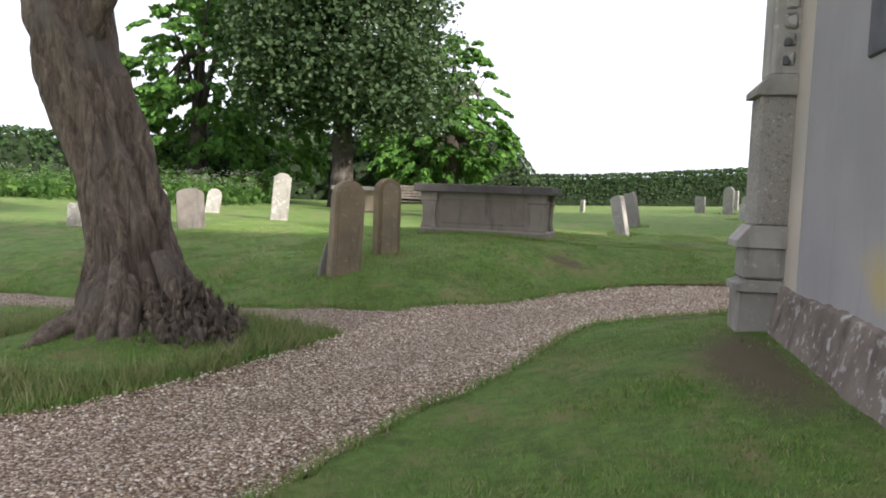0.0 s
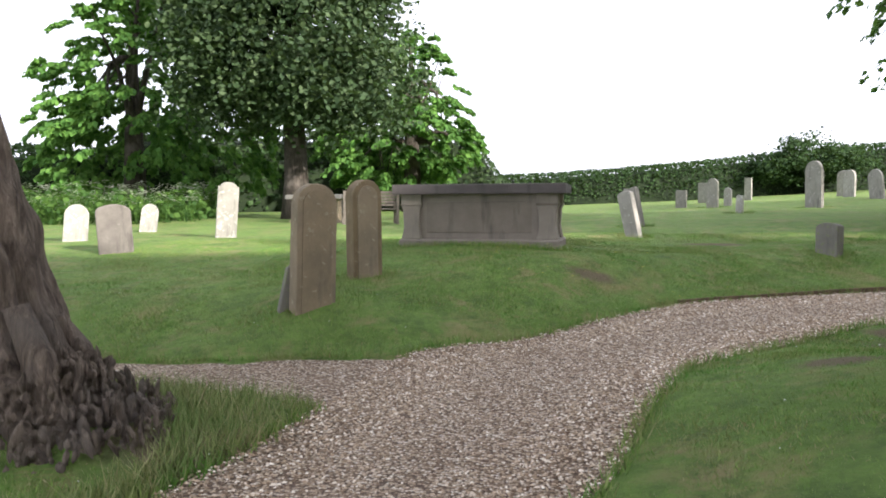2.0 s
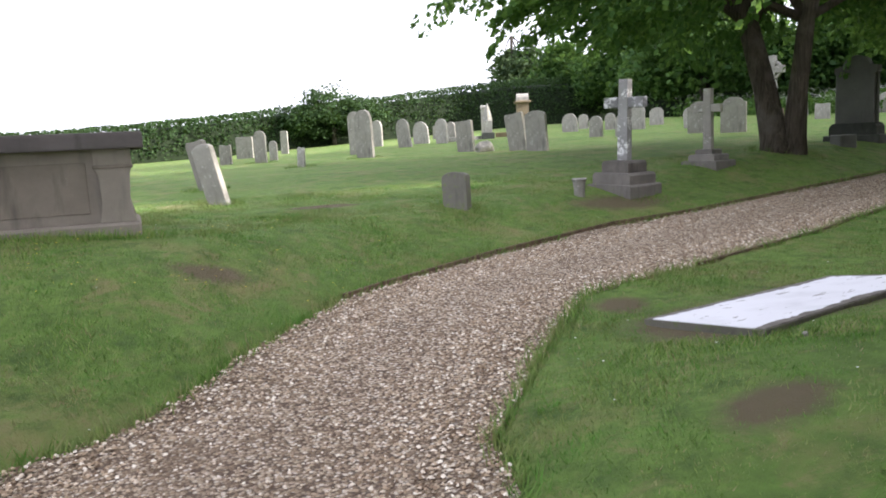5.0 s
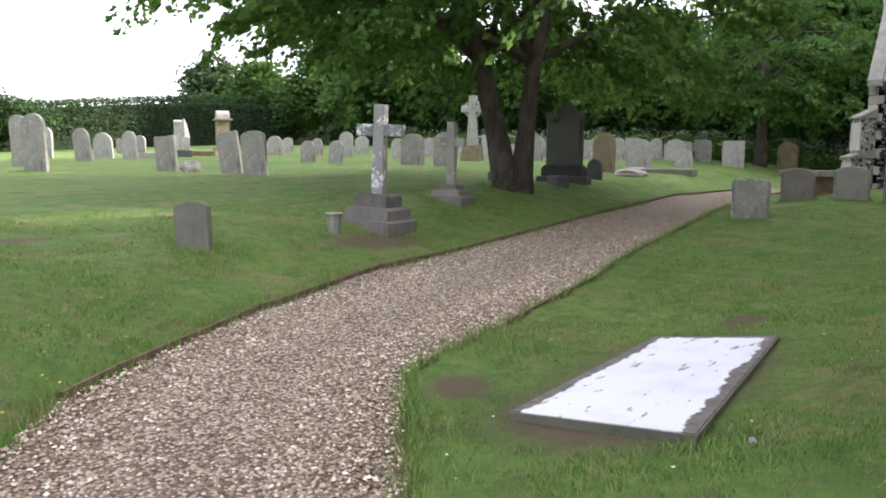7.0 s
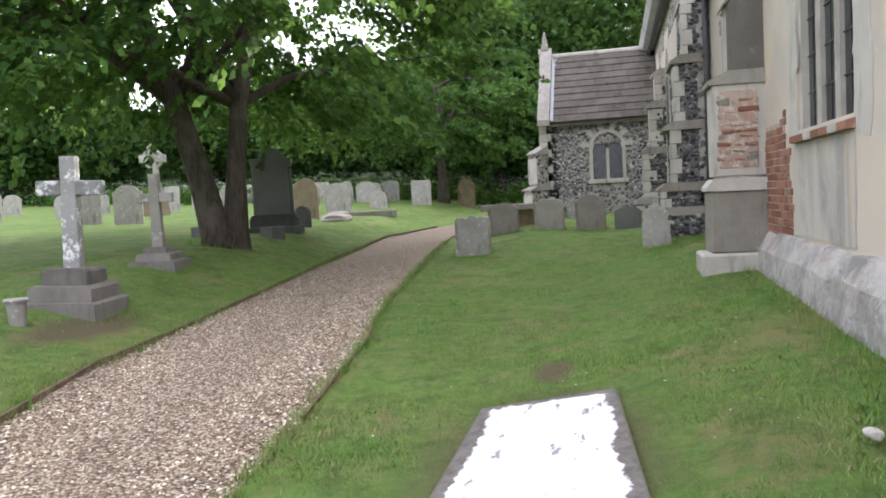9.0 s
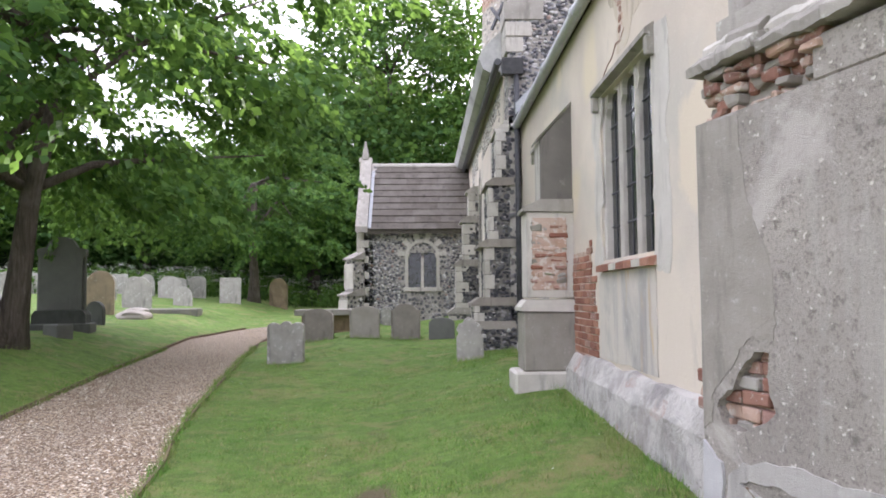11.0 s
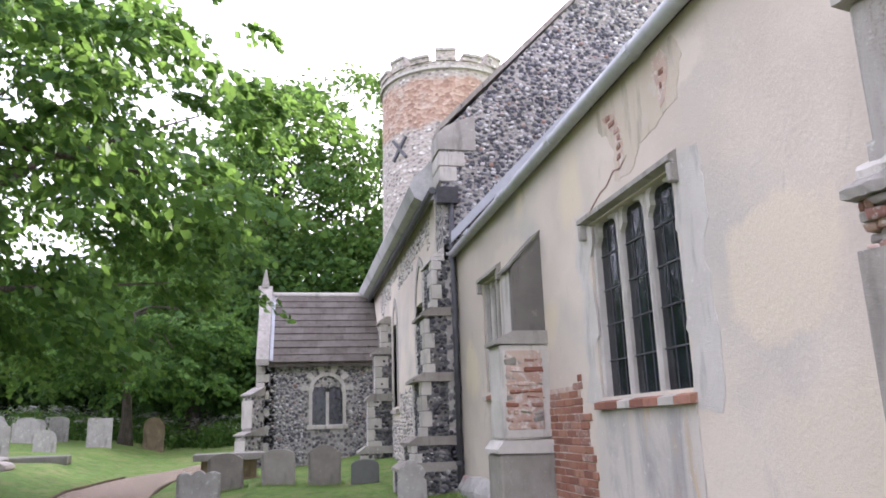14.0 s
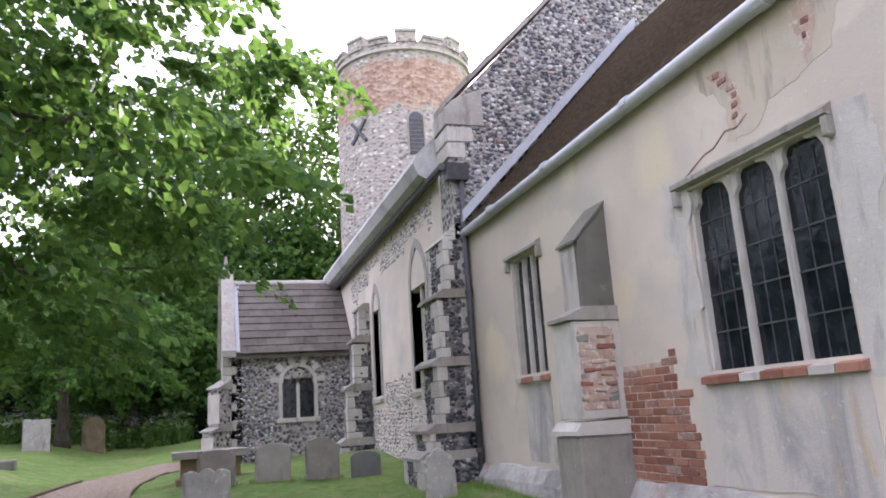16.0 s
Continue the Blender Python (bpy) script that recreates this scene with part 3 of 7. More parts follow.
def strip(name, a, b, lift, across=9):
    f = np.linspace(0, 1, across)[None, :, None]
    p = a[:, None] * (1 - f) + b[:, None] * f
    crown = 0.02 * np.sin(np.linspace(0, math.pi, across))[None, :]
    z = ground_z(p[..., 0], p[..., 1]) * 1.0 - 0.012 + lift + crown
    k = np.arange(p.shape[0] * across).reshape(p.shape[:2])
    q = np.stack([k[:-1, :-1], k[:-1, 1:], k[1:, 1:], k[1:, :-1]], -1).reshape(-1, 4)
    return raw(name, np.concatenate([p, z[..., None]], -1).reshape(-1, 3), q, GRAVEL, smooth=True)


path = tagged(strip("path", S_LINE, N_LINE, 0.0), "winding path of fine buff gravel across the lawn", "path", kind="structure")
fork = tagged(strip("path", FS_LINE, FN_LINE, -0.012), "worn side path of gravel and earth behind the old tree", "path", kind="structure")


# ---- church ----
WALL_Y, EAST_X, NAVE_X, NAVE_Y = 6.38, 1.5, 11.66, 6.6
CL = 3.0  # the church's middle line


def arch(c, half, spring, n=10, point=1.0):
    """A pointed arch outline from one springing to the other; point 1 is round, above it sharper."""
    r = half * point
    out = []
    top = math.acos((r - half) / r)
    for i in range(n + 1):
        a = top * i / n
        out.append((c + half - r + r * math.cos(a), spring + r * math.sin(a)))
    return out + [(2 * c - u, z) for u, z in out[-2::-1]]


def jambed(c, half, base, spring, n=10, point=1.0):
    a = arch(c, half, spring, n, point)
    return [(c + half, base), *a, (c - half, base)]


LIMEWASH = mat_stone("pale_limewash", (0.455, 0.425, 0.37), (0.53, 0.50, 0.445), (0.60, 0.575, 0.53), 0.6)
CREAM = mat_stone("cream_limewash", (0.54, 0.46, 0.35), (0.60, 0.525, 0.415), (0.56, 0.50, 0.42), 0.55, 0.4)
PALE_DASH = mat_stone("pale_cement", (0.36, 0.34, 0.31), (0.44, 0.42, 0.385), (0.52, 0.50, 0.46), 0.58)
DARK_BRICK = mat_stone("broken_dark_brick", (0.20, 0.085, 0.06), (0.32, 0.16, 0.11), (0.44, 0.38, 0.33), 0.56, 2.0)
TROWELLED = mat_stone("trowelled_cement", (0.225, 0.205, 0.172), (0.285, 0.26, 0.222), (0.36, 0.335, 0.295), 0.60, 1.6, 0.05)
PALE_COAT = mat_stone("pale_grey_coat", (0.34, 0.335, 0.33), (0.42, 0.415, 0.41), (0.47, 0.46, 0.45), 0.6, 0.6)
# Rain stain, with the shade of the buttress's near face put into the same tone.
DARK_CEMENT = mat_stone("shaded_stained_cement", (0.115, 0.106, 0.092), (0.155, 0.143, 0.124), (0.20, 0.187, 0.165), 0.64, 0.6, 0.04)
SCAR = mat_stone("bare_pink_wall", (0.40, 0.24, 0.17), (0.50, 0.38, 0.30), (0.58, 0.52, 0.46), 0.52)
WIN, WIN2 = (4.78, 6.28, 2.03, 3.52), (9.22, 10.08, 2.25, 3.72)


def cusped_window(name, x0, x1, z0, z1, y, lights, sills, label):
    """A square-headed window of cusped lights with mullions, hood mould, leaded panes and a brick sill."""
    w = empty(name, ((x0 + x1) / 2, y, z0))
    w["label"] = label
    tagged(w, label, "window", kind="structure")
    inv = w.matrix_world.inverted()
    made = []
    f, mw = 0.045, 0.05
    made.append(part("window_frame", box(x0, x0 + f, y - 0.14, y - 0.02, z0, z1, 0.012), ASHLAR))
    made.append(part("window_frame", box(x1 - f, x1, y - 0.14, y - 0.02, z0, z1, 0.012), ASHLAR))
    step = (x1 - x0 - 2 * f - (lights - 1) * mw) / lights
    for i in range(lights):
        a = x0 + f + i * (step + mw)
        b = a + step
        if i:
            made.append(part("mullion", prism([(a - mw, y - 0.055), (a - mw / 2 - 0.012, y - 0.03), (a - mw / 2 + 0.012, y - 0.03), (a, y - 0.055), (a, y - 0.10), (a - mw, y - 0.10)], z0, z1 - 0.02, "z"), ASHLAR))
        c, h = (a + b) / 2, step / 2
        sp = z1 - h * 0.95
        outline = []
        pts = arch(c, h, sp, 12, 1.15)
        for j, (u, z) in enumerate(pts):
            cusp = 0.20 * h * max(0.0, math.sin(j / (len(pts) - 1) * math.pi * 4)) ** 2
            d = Vector((c - u, sp + 0.2 * h - z))
            d.normalize()
            outline.append((u + d.x * cusp, z + d.y * cusp))
        top = [(b + 0.004, z1 + 0.02) if k == 0 else (a - 0.004, z1 + 0.02) if k == len(pts) - 1 else (u, z1 + 0.02) for k, (u, z) in enumerate(pts)]
        made.append(part("tracery", ring(outline, top, y - 0.10, y - 0.045), ASHLAR))
        made.append(part("pane", box(a - 0.01, b + 0.01, y - 0.098, y - 0.088, z0, z1 - 0.01), GLASS))
        for q in range(1, 5):
            zq = z0 + (z1 - z0) * q / 5
            made.append(part("glazing_bar", box(a, b, y - 0.087, y - 0.078, zq - 0.006, zq + 0.006), IRON))
        for q in range(1, 3):
            xq = a + (b - a) * q / 3
            made.append(part("lead_came", box(xq - 0.004, xq + 0.004, y - 0.087, y - 0.081, z0, z1 - 0.08), IRON))
    hood = [(y - 0.02, z1 + 0.005), (y + 0.07, z1 + 0.03), (y + 0.07, z1 + 0.07), (y - 0.02, z1 + 0.13)]
    made.append(part("hood_mould", prism(hood, x0 - 0.10, x1 + 0.10, "x"), OLD_ASHLAR))
    for u0, u1 in ((x0 - 0.10, x0 - 0.04), (x1 + 0.04, x1 + 0.10)):
        made.append(part("hood_stop", box(u0, u1, y - 0.02, y + 0.065, z1 - 0.12, z1 + 0.02, 0.01), OLD_ASHLAR))
    n = sills
    for i in range(n):
        a, b = x0 - 0.04 + (x1 - x0 + 0.08) * i / n, x0 - 0.04 + (x1 - x0 + 0.08) * (i + 1) / n
        p = [(y - 0.14, z0 + 0.01), (y + 0.06, z0 - 0.045), (y + 0.06, z0 - 0.10), (y - 0.14, z0 - 0.10)]
        made.append(part("sill_brick", prism(p, a + 0.004, b - 0.004, "x"), BRICK if i % 3 != 1 else ASHLAR))
    for ob in made:
        ob.parent, ob.matrix_parent_inverse = w, inv
    return w


def ragged(x0, x1, z0, z1, out, seed, amount=0.05, n=9, y=None):
    """A flat patch on a wall that faces south, with an uneven outline."""
    y = WALL_Y if y is None else y
    pts_ = [(x0 + (x1 - x0) * i / n, z0) for i in range(n)] + [(x1, z0 + (z1 - z0) * i / n) for i in range(n)] + [(x1 - (x1 - x0) * i / n, z1) for i in range(n)] + [(x0, z1 - (z1 - z0) * i / n) for i in range(n)]
    pts_ = [(x + amount * noise.noise((x * 5, z * 5, seed)), z + amount * noise.noise((x * 5, z * 5, seed + 7))) for x, z in pts_]
    return prism(pts_, y - 0.01, y + out, "y")


def pierced(outer, hole, lo, hi):
    """A plate with an uneven hole broken through it; outlines are (x, z), thickness lies along y."""
    own = bmesh.new()
    loops = []
    for line in (outer, hole):
        vs = [own.verts.new((x, lo, z)) for x, z in line]
        loops += [own.edges.new((p, q)) for p, q in zip(vs, vs[1:] + vs[:1])]
    made = bmesh.ops.triangle_fill(own, use_beauty=True, edges=loops)
    faces = [g for g in made["geom"] if isinstance(g, bmesh.types.BMFace)]
    grown_ = bmesh.ops.extrude_face_region(own, geom=faces)
    for v in grown_["geom"]:
        if isinstance(v, bmesh.types.BMVert):
            v.co.y = hi
    bmesh.ops.recalc_face_normals(own, faces=own.faces)
    return own


def jagged(line, amount, seed, cuts=4):
    """A closed outline with broken, uneven edges."""
    out = []
    for (ax, az), (bx_, bz) in zip(line, line[1:] + line[:1]):
        for i in range(cuts):
            x, z = ax + (bx_ - ax) * i / cuts, az + (bz - az) * i / cuts
            out.append((x + amount * noise.noise((x * 23, z * 23, seed)), z + amount * noise.noise((x * 23, z * 23, seed + 5))))
    return out


def grown(name, at, parts_):
    """A thing made of loose parts: an empty at its base takes them as children."""
    e = empty(name, at)
    inv = e.matrix_world.inverted()
    for ob in parts_:
        ob.parent, ob.matrix_parent_inverse = e, inv
    return e


chancel_wall = part("wall_south", holed(EAST_X, NAVE_X + 0.3, -0.4, 4.52, WALL_Y - 0.7, WALL_Y, [WIN, WIN2]), RENDER)
tagged(chancel_wall, "chancel wall in flaking cream lime render with cracks", "wall", kind="structure")
east_wall = part("wall_east", prism([(-0.4, -0.4), (WALL_Y - 0.71, -0.4), (WALL_Y - 0.71, 4.5), (CL, 7.9), (-0.4, 4.5)], EAST_X, EAST_X + 0.7, "x"), SMOOTH)
tagged(east_wall, "chancel east end in smooth grey render", "wall", kind="structure")
north_wall = tagged(part("wall_north", box(EAST_X + 0.71, NAVE_X, -0.4, 0.2, -0.4, 4.5), RENDER), "far chancel wall in cream render", "wall", kind="structure")
tagged(part("floor", box(EAST_X + 0.72, 22.4, -0.3, 5.6, 0.15, 0.3), DARKNESS), "church floor coloured near-black for the dim inside", "floor", kind="structure")

cusped_window("window_1", *WIN, WALL_Y, 3, 7, "square-headed stone window of three cusped lights with dark leaded glass")
cusped_window("window_2", *WIN2, WALL_Y, 3, 5, "square-headed stone window of three narrow lights beside the nave")

# plain surrounds of smoother render round the big window
surround = [part("jamb_patch", ragged(WIN[0] - 0.34, WIN[0] - 0.01, 1.90, 3.60, 0.0035, 1, 0.16, 16), LIMEWASH),
            part("jamb_patch", ragged(WIN[1] + 0.01, WIN[1] + 0.27, 1.98, 3.70, 0.0035, 2, 0.14, 16), LIMEWASH),
            part("apron_patch", ragged(WIN[0] - 0.02, WIN[1] + 0.12, 1.16, 1.92, 0.010, 4, 0.02), APRON)]
scars = []
halo = [(5.95, 4.44), (5.3, 4.45), (4.55, 4.45), (4.48, 4.25), (4.60, 3.98), (4.92, 3.90), (5.2, 3.86), (5.34, 3.72), (5.55, 3.70), (5.68, 3.74), (5.62, 3.95), (5.72, 4.12), (5.9, 4.25)]
scars.append(part("thin_coat", prism(jagged(halo, 0.05, 4.0, 4), WALL_Y - 0.01, WALL_Y + 0.003, "y"), CREAM))
for line, seed in (([(5.79, 4.33), (5.66, 4.31), (5.56, 4.26), (5.49, 4.12), (5.46, 3.95), (5.49, 3.84), (5.57, 3.77), (5.585, 3.88), (5.56, 4.0), (5.61, 4.12), (5.70, 4.20)], 11.0), ([(4.89, 4.41), (4.75, 4.42), (4.66, 4.31), (4.70, 4.15), (4.77, 4.02), (4.83, 3.99), (4.82, 4.15), (4.88, 4.25)], 12.0)):
    scars.append(part("bare_patch", prism(jagged(line, 0.03, seed, 4), WALL_Y - 0.01, WALL_Y + 0.006, "y"), SCAR))
for bx0, bz0, bw in ((5.51, 4.10, 0.09), (5.49, 4.03, 0.06), (5.50, 3.95, 0.07), (5.58, 4.19, 0.10), (5.51, 3.87, 0.06), (5.64, 4.26, 0.09), (4.72, 4.22, 0.08), (4.76, 4.13, 0.05)):
    scars.append(part("brick", roughen(box(bx0, bx0 + bw, WALL_Y - 0.01, WALL_Y + 0.012, bz0, bz0 + 0.05, 0.008), 0.015, 17), DARK_BRICK))
crack = [(5.42, 3.86), (5.55, 3.80), (5.68, 3.82), (5.84, 3.74), (5.96, 3.73), (6.14, 3.66), (6.30, 3.60)]
scars.append(part("crack", ring([(x, z - 0.003 - 0.004 * (i % 2)) for i, (x, z) in enumerate(crack)], [(x, z + 0.003 + 0.003 * (i % 3)) for i, (x, z) in enumerate(crack)], WALL_Y - 0.004, WALL_Y + 0.006), DARK_BRICK))
tagged(grown("render_scars", (5.4, WALL_Y, 3.7), scars), "pinkish scars and a crack where render has flaked", "wall damage", kind="structure")
tagged(part("stain_panel", ragged(9.2, 9.95, 1.2, 2.12, 0.006, 21, 0.03), APRON), "ochre rain stain below the narrow window", "stain", kind="structure")
tagged(grown("window_surround", (5.5, WALL_Y, 1.05), surround), "pale patched render round the chancel window, stained below the sill", "wall trim", kind="structure")


def plinth(name, pts_, lo, hi, axis, mat, label):
    bm = prism(pts_, lo, hi, axis)
    long = [e for e in bm.edges if e.calc_length() > 2]
    bmesh.ops.subdivide_edges(bm, edges=long, cuts=90, use_grid_fill=True)
    roughen(bm, 0.03, 2.5)
    roughen(bm, 0.014, 9)
    ob = part(name, bm, mat)
    return tagged(ob, label, "plinth", kind="structure")


plinth("plinth", [(WALL_Y - 0.02, 0.1), (WALL_Y + 0.15, 0.1), (WALL_Y + 0.12, 0.95), (WALL_Y + 0.04, 1.12), (WALL_Y - 0.02, 1.14)], 2.6, NAVE_X - 0.1, "x", RUBBLE, "rough battered plinth of patched whitewashed rubble")
plinth("plinth", [(EAST_X + 0.02, -0.3), (EAST_X - 0.13, -0.3), (EAST_X - 0.10, 0.50), (EAST_X - 0.03, 0.88), (EAST_X + 0.02, 0.92)], -0.4, 6.02, "y", BARE_RUBBLE, "battered plinth of patched rubble and loose plaster")

# east window, only its sill corner shows; a flat dark slab stands for its shaded recess
ew = part("window_frame", box(EAST_X - 0.02, EAST_X + 0.1, 3.0, 4.55, 2.35, 5.2, 0.01), IRON)
tagged(grown("window_3", (EAST_X, 3.8, 2.35), [ew]), "east window drawn as a flat dark slab", "window", kind="structure")


def east_buttress():
    """The slim stepped buttress on the east face of the chancel corner."""
    y0, y1 = 6.03, 6.37
    made = []
    for n, x, a, b, m in (("lower_stage", 1.17, -0.1, 0.86, OLD_ASHLAR), ("middle_stage", 1.20, 0.95, 1.20, OLD_ASHLAR), ("upper_stage", 1.25, 1.36, 2.36, DASH), ("top_stage", 1.31, 2.50, 4.2, OLD_ASHLAR)):
        made.append(part(n, roughen(box(x, EAST_X + 0.05, y0, y1, a, b, 0.018), 0.006, 5), m))
    for x, z, up in ((1.15, 0.855, 0.09), (1.14, 1.195, 0.17), (1.21, 2.355, 0.15)):
        made.append(part("offset_stone", prism([(EAST_X + 0.04, z), (x, z), (x, z + 0.05), (x + 0.10, z + up), (EAST_X + 0.04, z + up)], y0 - 0.03, y1 + 0.03, "y"), OLD_ASHLAR))
    rng = random.Random(9)
    for i in range(11):
        z = 2.56 + i * 0.145
        made.append(part("flint_panel", roughen(box(1.37, 1.48, y0 - 0.015, y0 + 0.06, z, z + 0.125, 0.02), 0.02, 9), MORTAR))
    return tagged(grown("wall_buttress", (1.3, 6.2, 0), made), "weathered stepped stone buttress at the chancel corner", "buttress", kind="structure")


HOLE = [(2.53, 1.222), (2.575, 1.29), (2.474, 1.369), (2.421, 1.449), (2.346, 1.514), (2.27, 1.51), (2.279, 1.432), (2.263, 1.353), (2.235, 1.308), (2.298, 1.26), (2.435, 1.205)]


def corner_buttress():
    """The broad rendered buttress at the chancel corner, set a little askew to the wall."""
    x0, x1, face, up = 1.66, 2.66, 6.87, 6.73
    made = [
        part("core", box(x0 + 0.01, x1 - 0.01, 6.2, face - 0.06, 0.1, 2.42), SCAR),
        part("render_skin", pierced([(x0, 0.1), (x1, 0.1), (x1, 2.42), (x0, 2.42)], jagged(HOLE, 0.016, 3.0), face - 0.06, face), DASH),
        part("side_render", box(x1 - 0.02, x1 - 0.003, 6.2, face - 0.061, 0.1, 2.42), DASH),
        part("side_render", box(x0 + 0.003, x0 + 0.02, 6.2, face - 0.061, 0.1, 2.42), DASH),
        part("brick_core", box(x0 + 0.04, x1 - 0.06, 6.2, face - 0.07, 2.42, 2.84), OLD_ASHLAR),
        part("upper_stage", box(x0 + 0.04, x1 - 0.03, 6.2, up, 2.84, 3.46, 0.02), DASH),
        part("cap", prism([(6.2, 3.46), (up + 0.05, 3.46), (up + 0.05, 3.50), (6.40, 4.0), (6.2, 4.0)], x0, x1, "x"), ASHLAR),
        part("render_face", box(x0 + 0.002, 2.02, 6.5, face - 0.004, 2.422, 2.575, 0.01), DASH),
    ]
    # later smoother coats, one over the far half and a pale one at the foot
    smooth = [(x1 - 0.004, 1.18), (x1 - 0.004, 2.41), (2.40, 2.41), (2.36, 2.09), (2.30, 1.95), (2.257, 1.88), (2.235, 1.75), (2.224, 1.62), (2.25, 1.56), (2.36, 1.56), (2.46, 1.47), (2.60, 1.33), (2.60, 1.22)]
    made.append(part("smooth_coat", prism(jagged(smooth, 0.02, 1.0, 5), face - 0.02, face + 0.003, "y"), TROWELLED))
    foot = [(x1 - 0.003, 0.5), (x1 - 0.003, 1.14), (2.64, 1.13), (2.55, 1.07), (2.53, 1.0), (2.545, 0.88), (2.56, 0.7), (2.575, 0.5)]
    made.append(part("pale_coat", prism(jagged(foot, 0.014, 2.0, 3), face - 0.02, face + 0.012, "y"), PALE_COAT))
    low = [(2.52, 0.5), (2.53, 0.88), (2.50, 1.04), (2.42, 1.09), (2.30, 1.12), (2.12, 1.14), (1.95, 1.12), (1.72, 1.15), (x0 + 0.01, 1.1), (x0 + 0.01, 0.5)]
    lip = [(2.44, 1.02), (2.38, 1.035), (2.25, 1.05), (2.12, 1.04), (2.09, 0.985), (2.20, 0.965), (2.30, 0.985)]
    made.append(part("patched_coat", pierced(jagged(low, 0.012, 4.0, 3), jagged(lip, 0.014, 6.0, 3), face - 0.02, face + 0.010), PALE_DASH))
    line = [(2.40, 1.01), (2.33, 0.97), (2.274, 0.944), (2.262, 0.90), (2.272, 0.863), (2.30, 0.80), (2.322, 0.764), (2.39, 0.69), (2.45, 0.645)]
    made.append(part("crack", ring([(x - 0.005, z) for x, z in line], [(x + 0.004, z + 0.002) for x, z in line], face - 0.01, face + 0.0125), EARTH))
    rng = random.Random(4)
    for row in range(6):  # brick laid bare in the hole
        x = 2.20 + (0.06 if row % 2 else 0)
        while x < 2.60:
            w = rng.choice((0.11, 0.11, 0.16))
            made.append(part("brick", roughen(box(x, x + w - 0.008, face - 0.09, face - 0.035 + rng.uniform(-0.012, 0.012), 1.19 + row * 0.058, 1.240 + row * 0.058, 0.006), 0.010, 18), rng.choice((SCAR, DARK_BRICK, OLD_ASHLAR))))
            x += w
    for row in range(6):  # broken brick string
        x = 2.00 + 0.06 * rng.random() - 0.02 * row
        while x < x1 - 0.03:
            xe = min(x + rng.choice((0.035, 0.05, 0.07, 0.10, 0.13)), x1 - 0.008)
            y1 = face - 0.035 + rng.uniform(-0.06, 0.025) + row * 0.006
            made.append(part("brick", roughen(box(x + 0.002, xe - 0.002, 6.5, y1, 2.415 + row * 0.039 + rng.uniform(-0.004, 0.004), 2.452 + row * 0.039, 0.007), 0.018, 23), rng.choice((DARK_BRICK, DARK_BRICK, SCAR, HEAD_TAUPE, OLD_ASHLAR))))
            x = xe
    for row in range(3):  # lapped weathering stones
        x, end = x0 - 0.01 + (0.0, 0.24, 0.28)[row], x1 + 0.015 - row * 0.035
        while x < end - 0.03:
            xe = min(x + rng.uniform(0.16, 0.42), end)
            if end - xe < 0.1:
                xe = end
            y1 = face + 0.04 - row * 0.075 + rng.uniform(-0.014, 0.012)
            z0 = 2.60 + row * 0.072 + (0.02 if x > 2.0 else 0.0)
            bm = prism([(6.5, z0), (y1, z0), (y1 + 0.004, z0 + 0.035), (y1 - 0.02, z0 + 0.062), (up - 0.04, z0 + 0.125), (6.5, z0 + 0.125)], x + 0.004, xe - 0.004, "x")
            bmesh.ops.subdivide_edges(bm, edges=[e for e in bm.edges if abs(e.verts[0].co.x - e.verts[1].co.x) > 0.05], cuts=6, use_grid_fill=True)
            made.append(part("weathering_stone", roughen(roughen(bm, 0.018, 8), 0.010, 25), LIMEWASH if rng.random() < 0.5 else OLD_ASHLAR))
            x = xe
    for i in range(14):
        bm = bmesh.new()
        s = rng.uniform(0.4, 0.95)
        bmesh.ops.create_icosphere(bm, subdivisions=2, radius=0.04 * s, matrix=pose(2.72 - i * 0.075 + rng.uniform(-0.03, 0.03), face + 0.02 + rng.uniform(0, 0.09), 0.60 + rng.uniform(-0.02, 0.015)) @ Matrix.Diagonal((1.3, 1.0, 0.65, 1)))
        made.append(part("footing_stone", roughen(bm, 0.02, 9), OLD_ASHLAR if i % 5 else LIMEWASH))
    e = grown("wall_buttress", (x1, face, 0), made)
    e.matrix_world = pose(x1, face, 0, 0, 0, 14)
    return tagged(e, "stepped corner buttress in grey cement render with broken brick string", "buttress", kind="structure")


east_buttress()
corner_buttress()


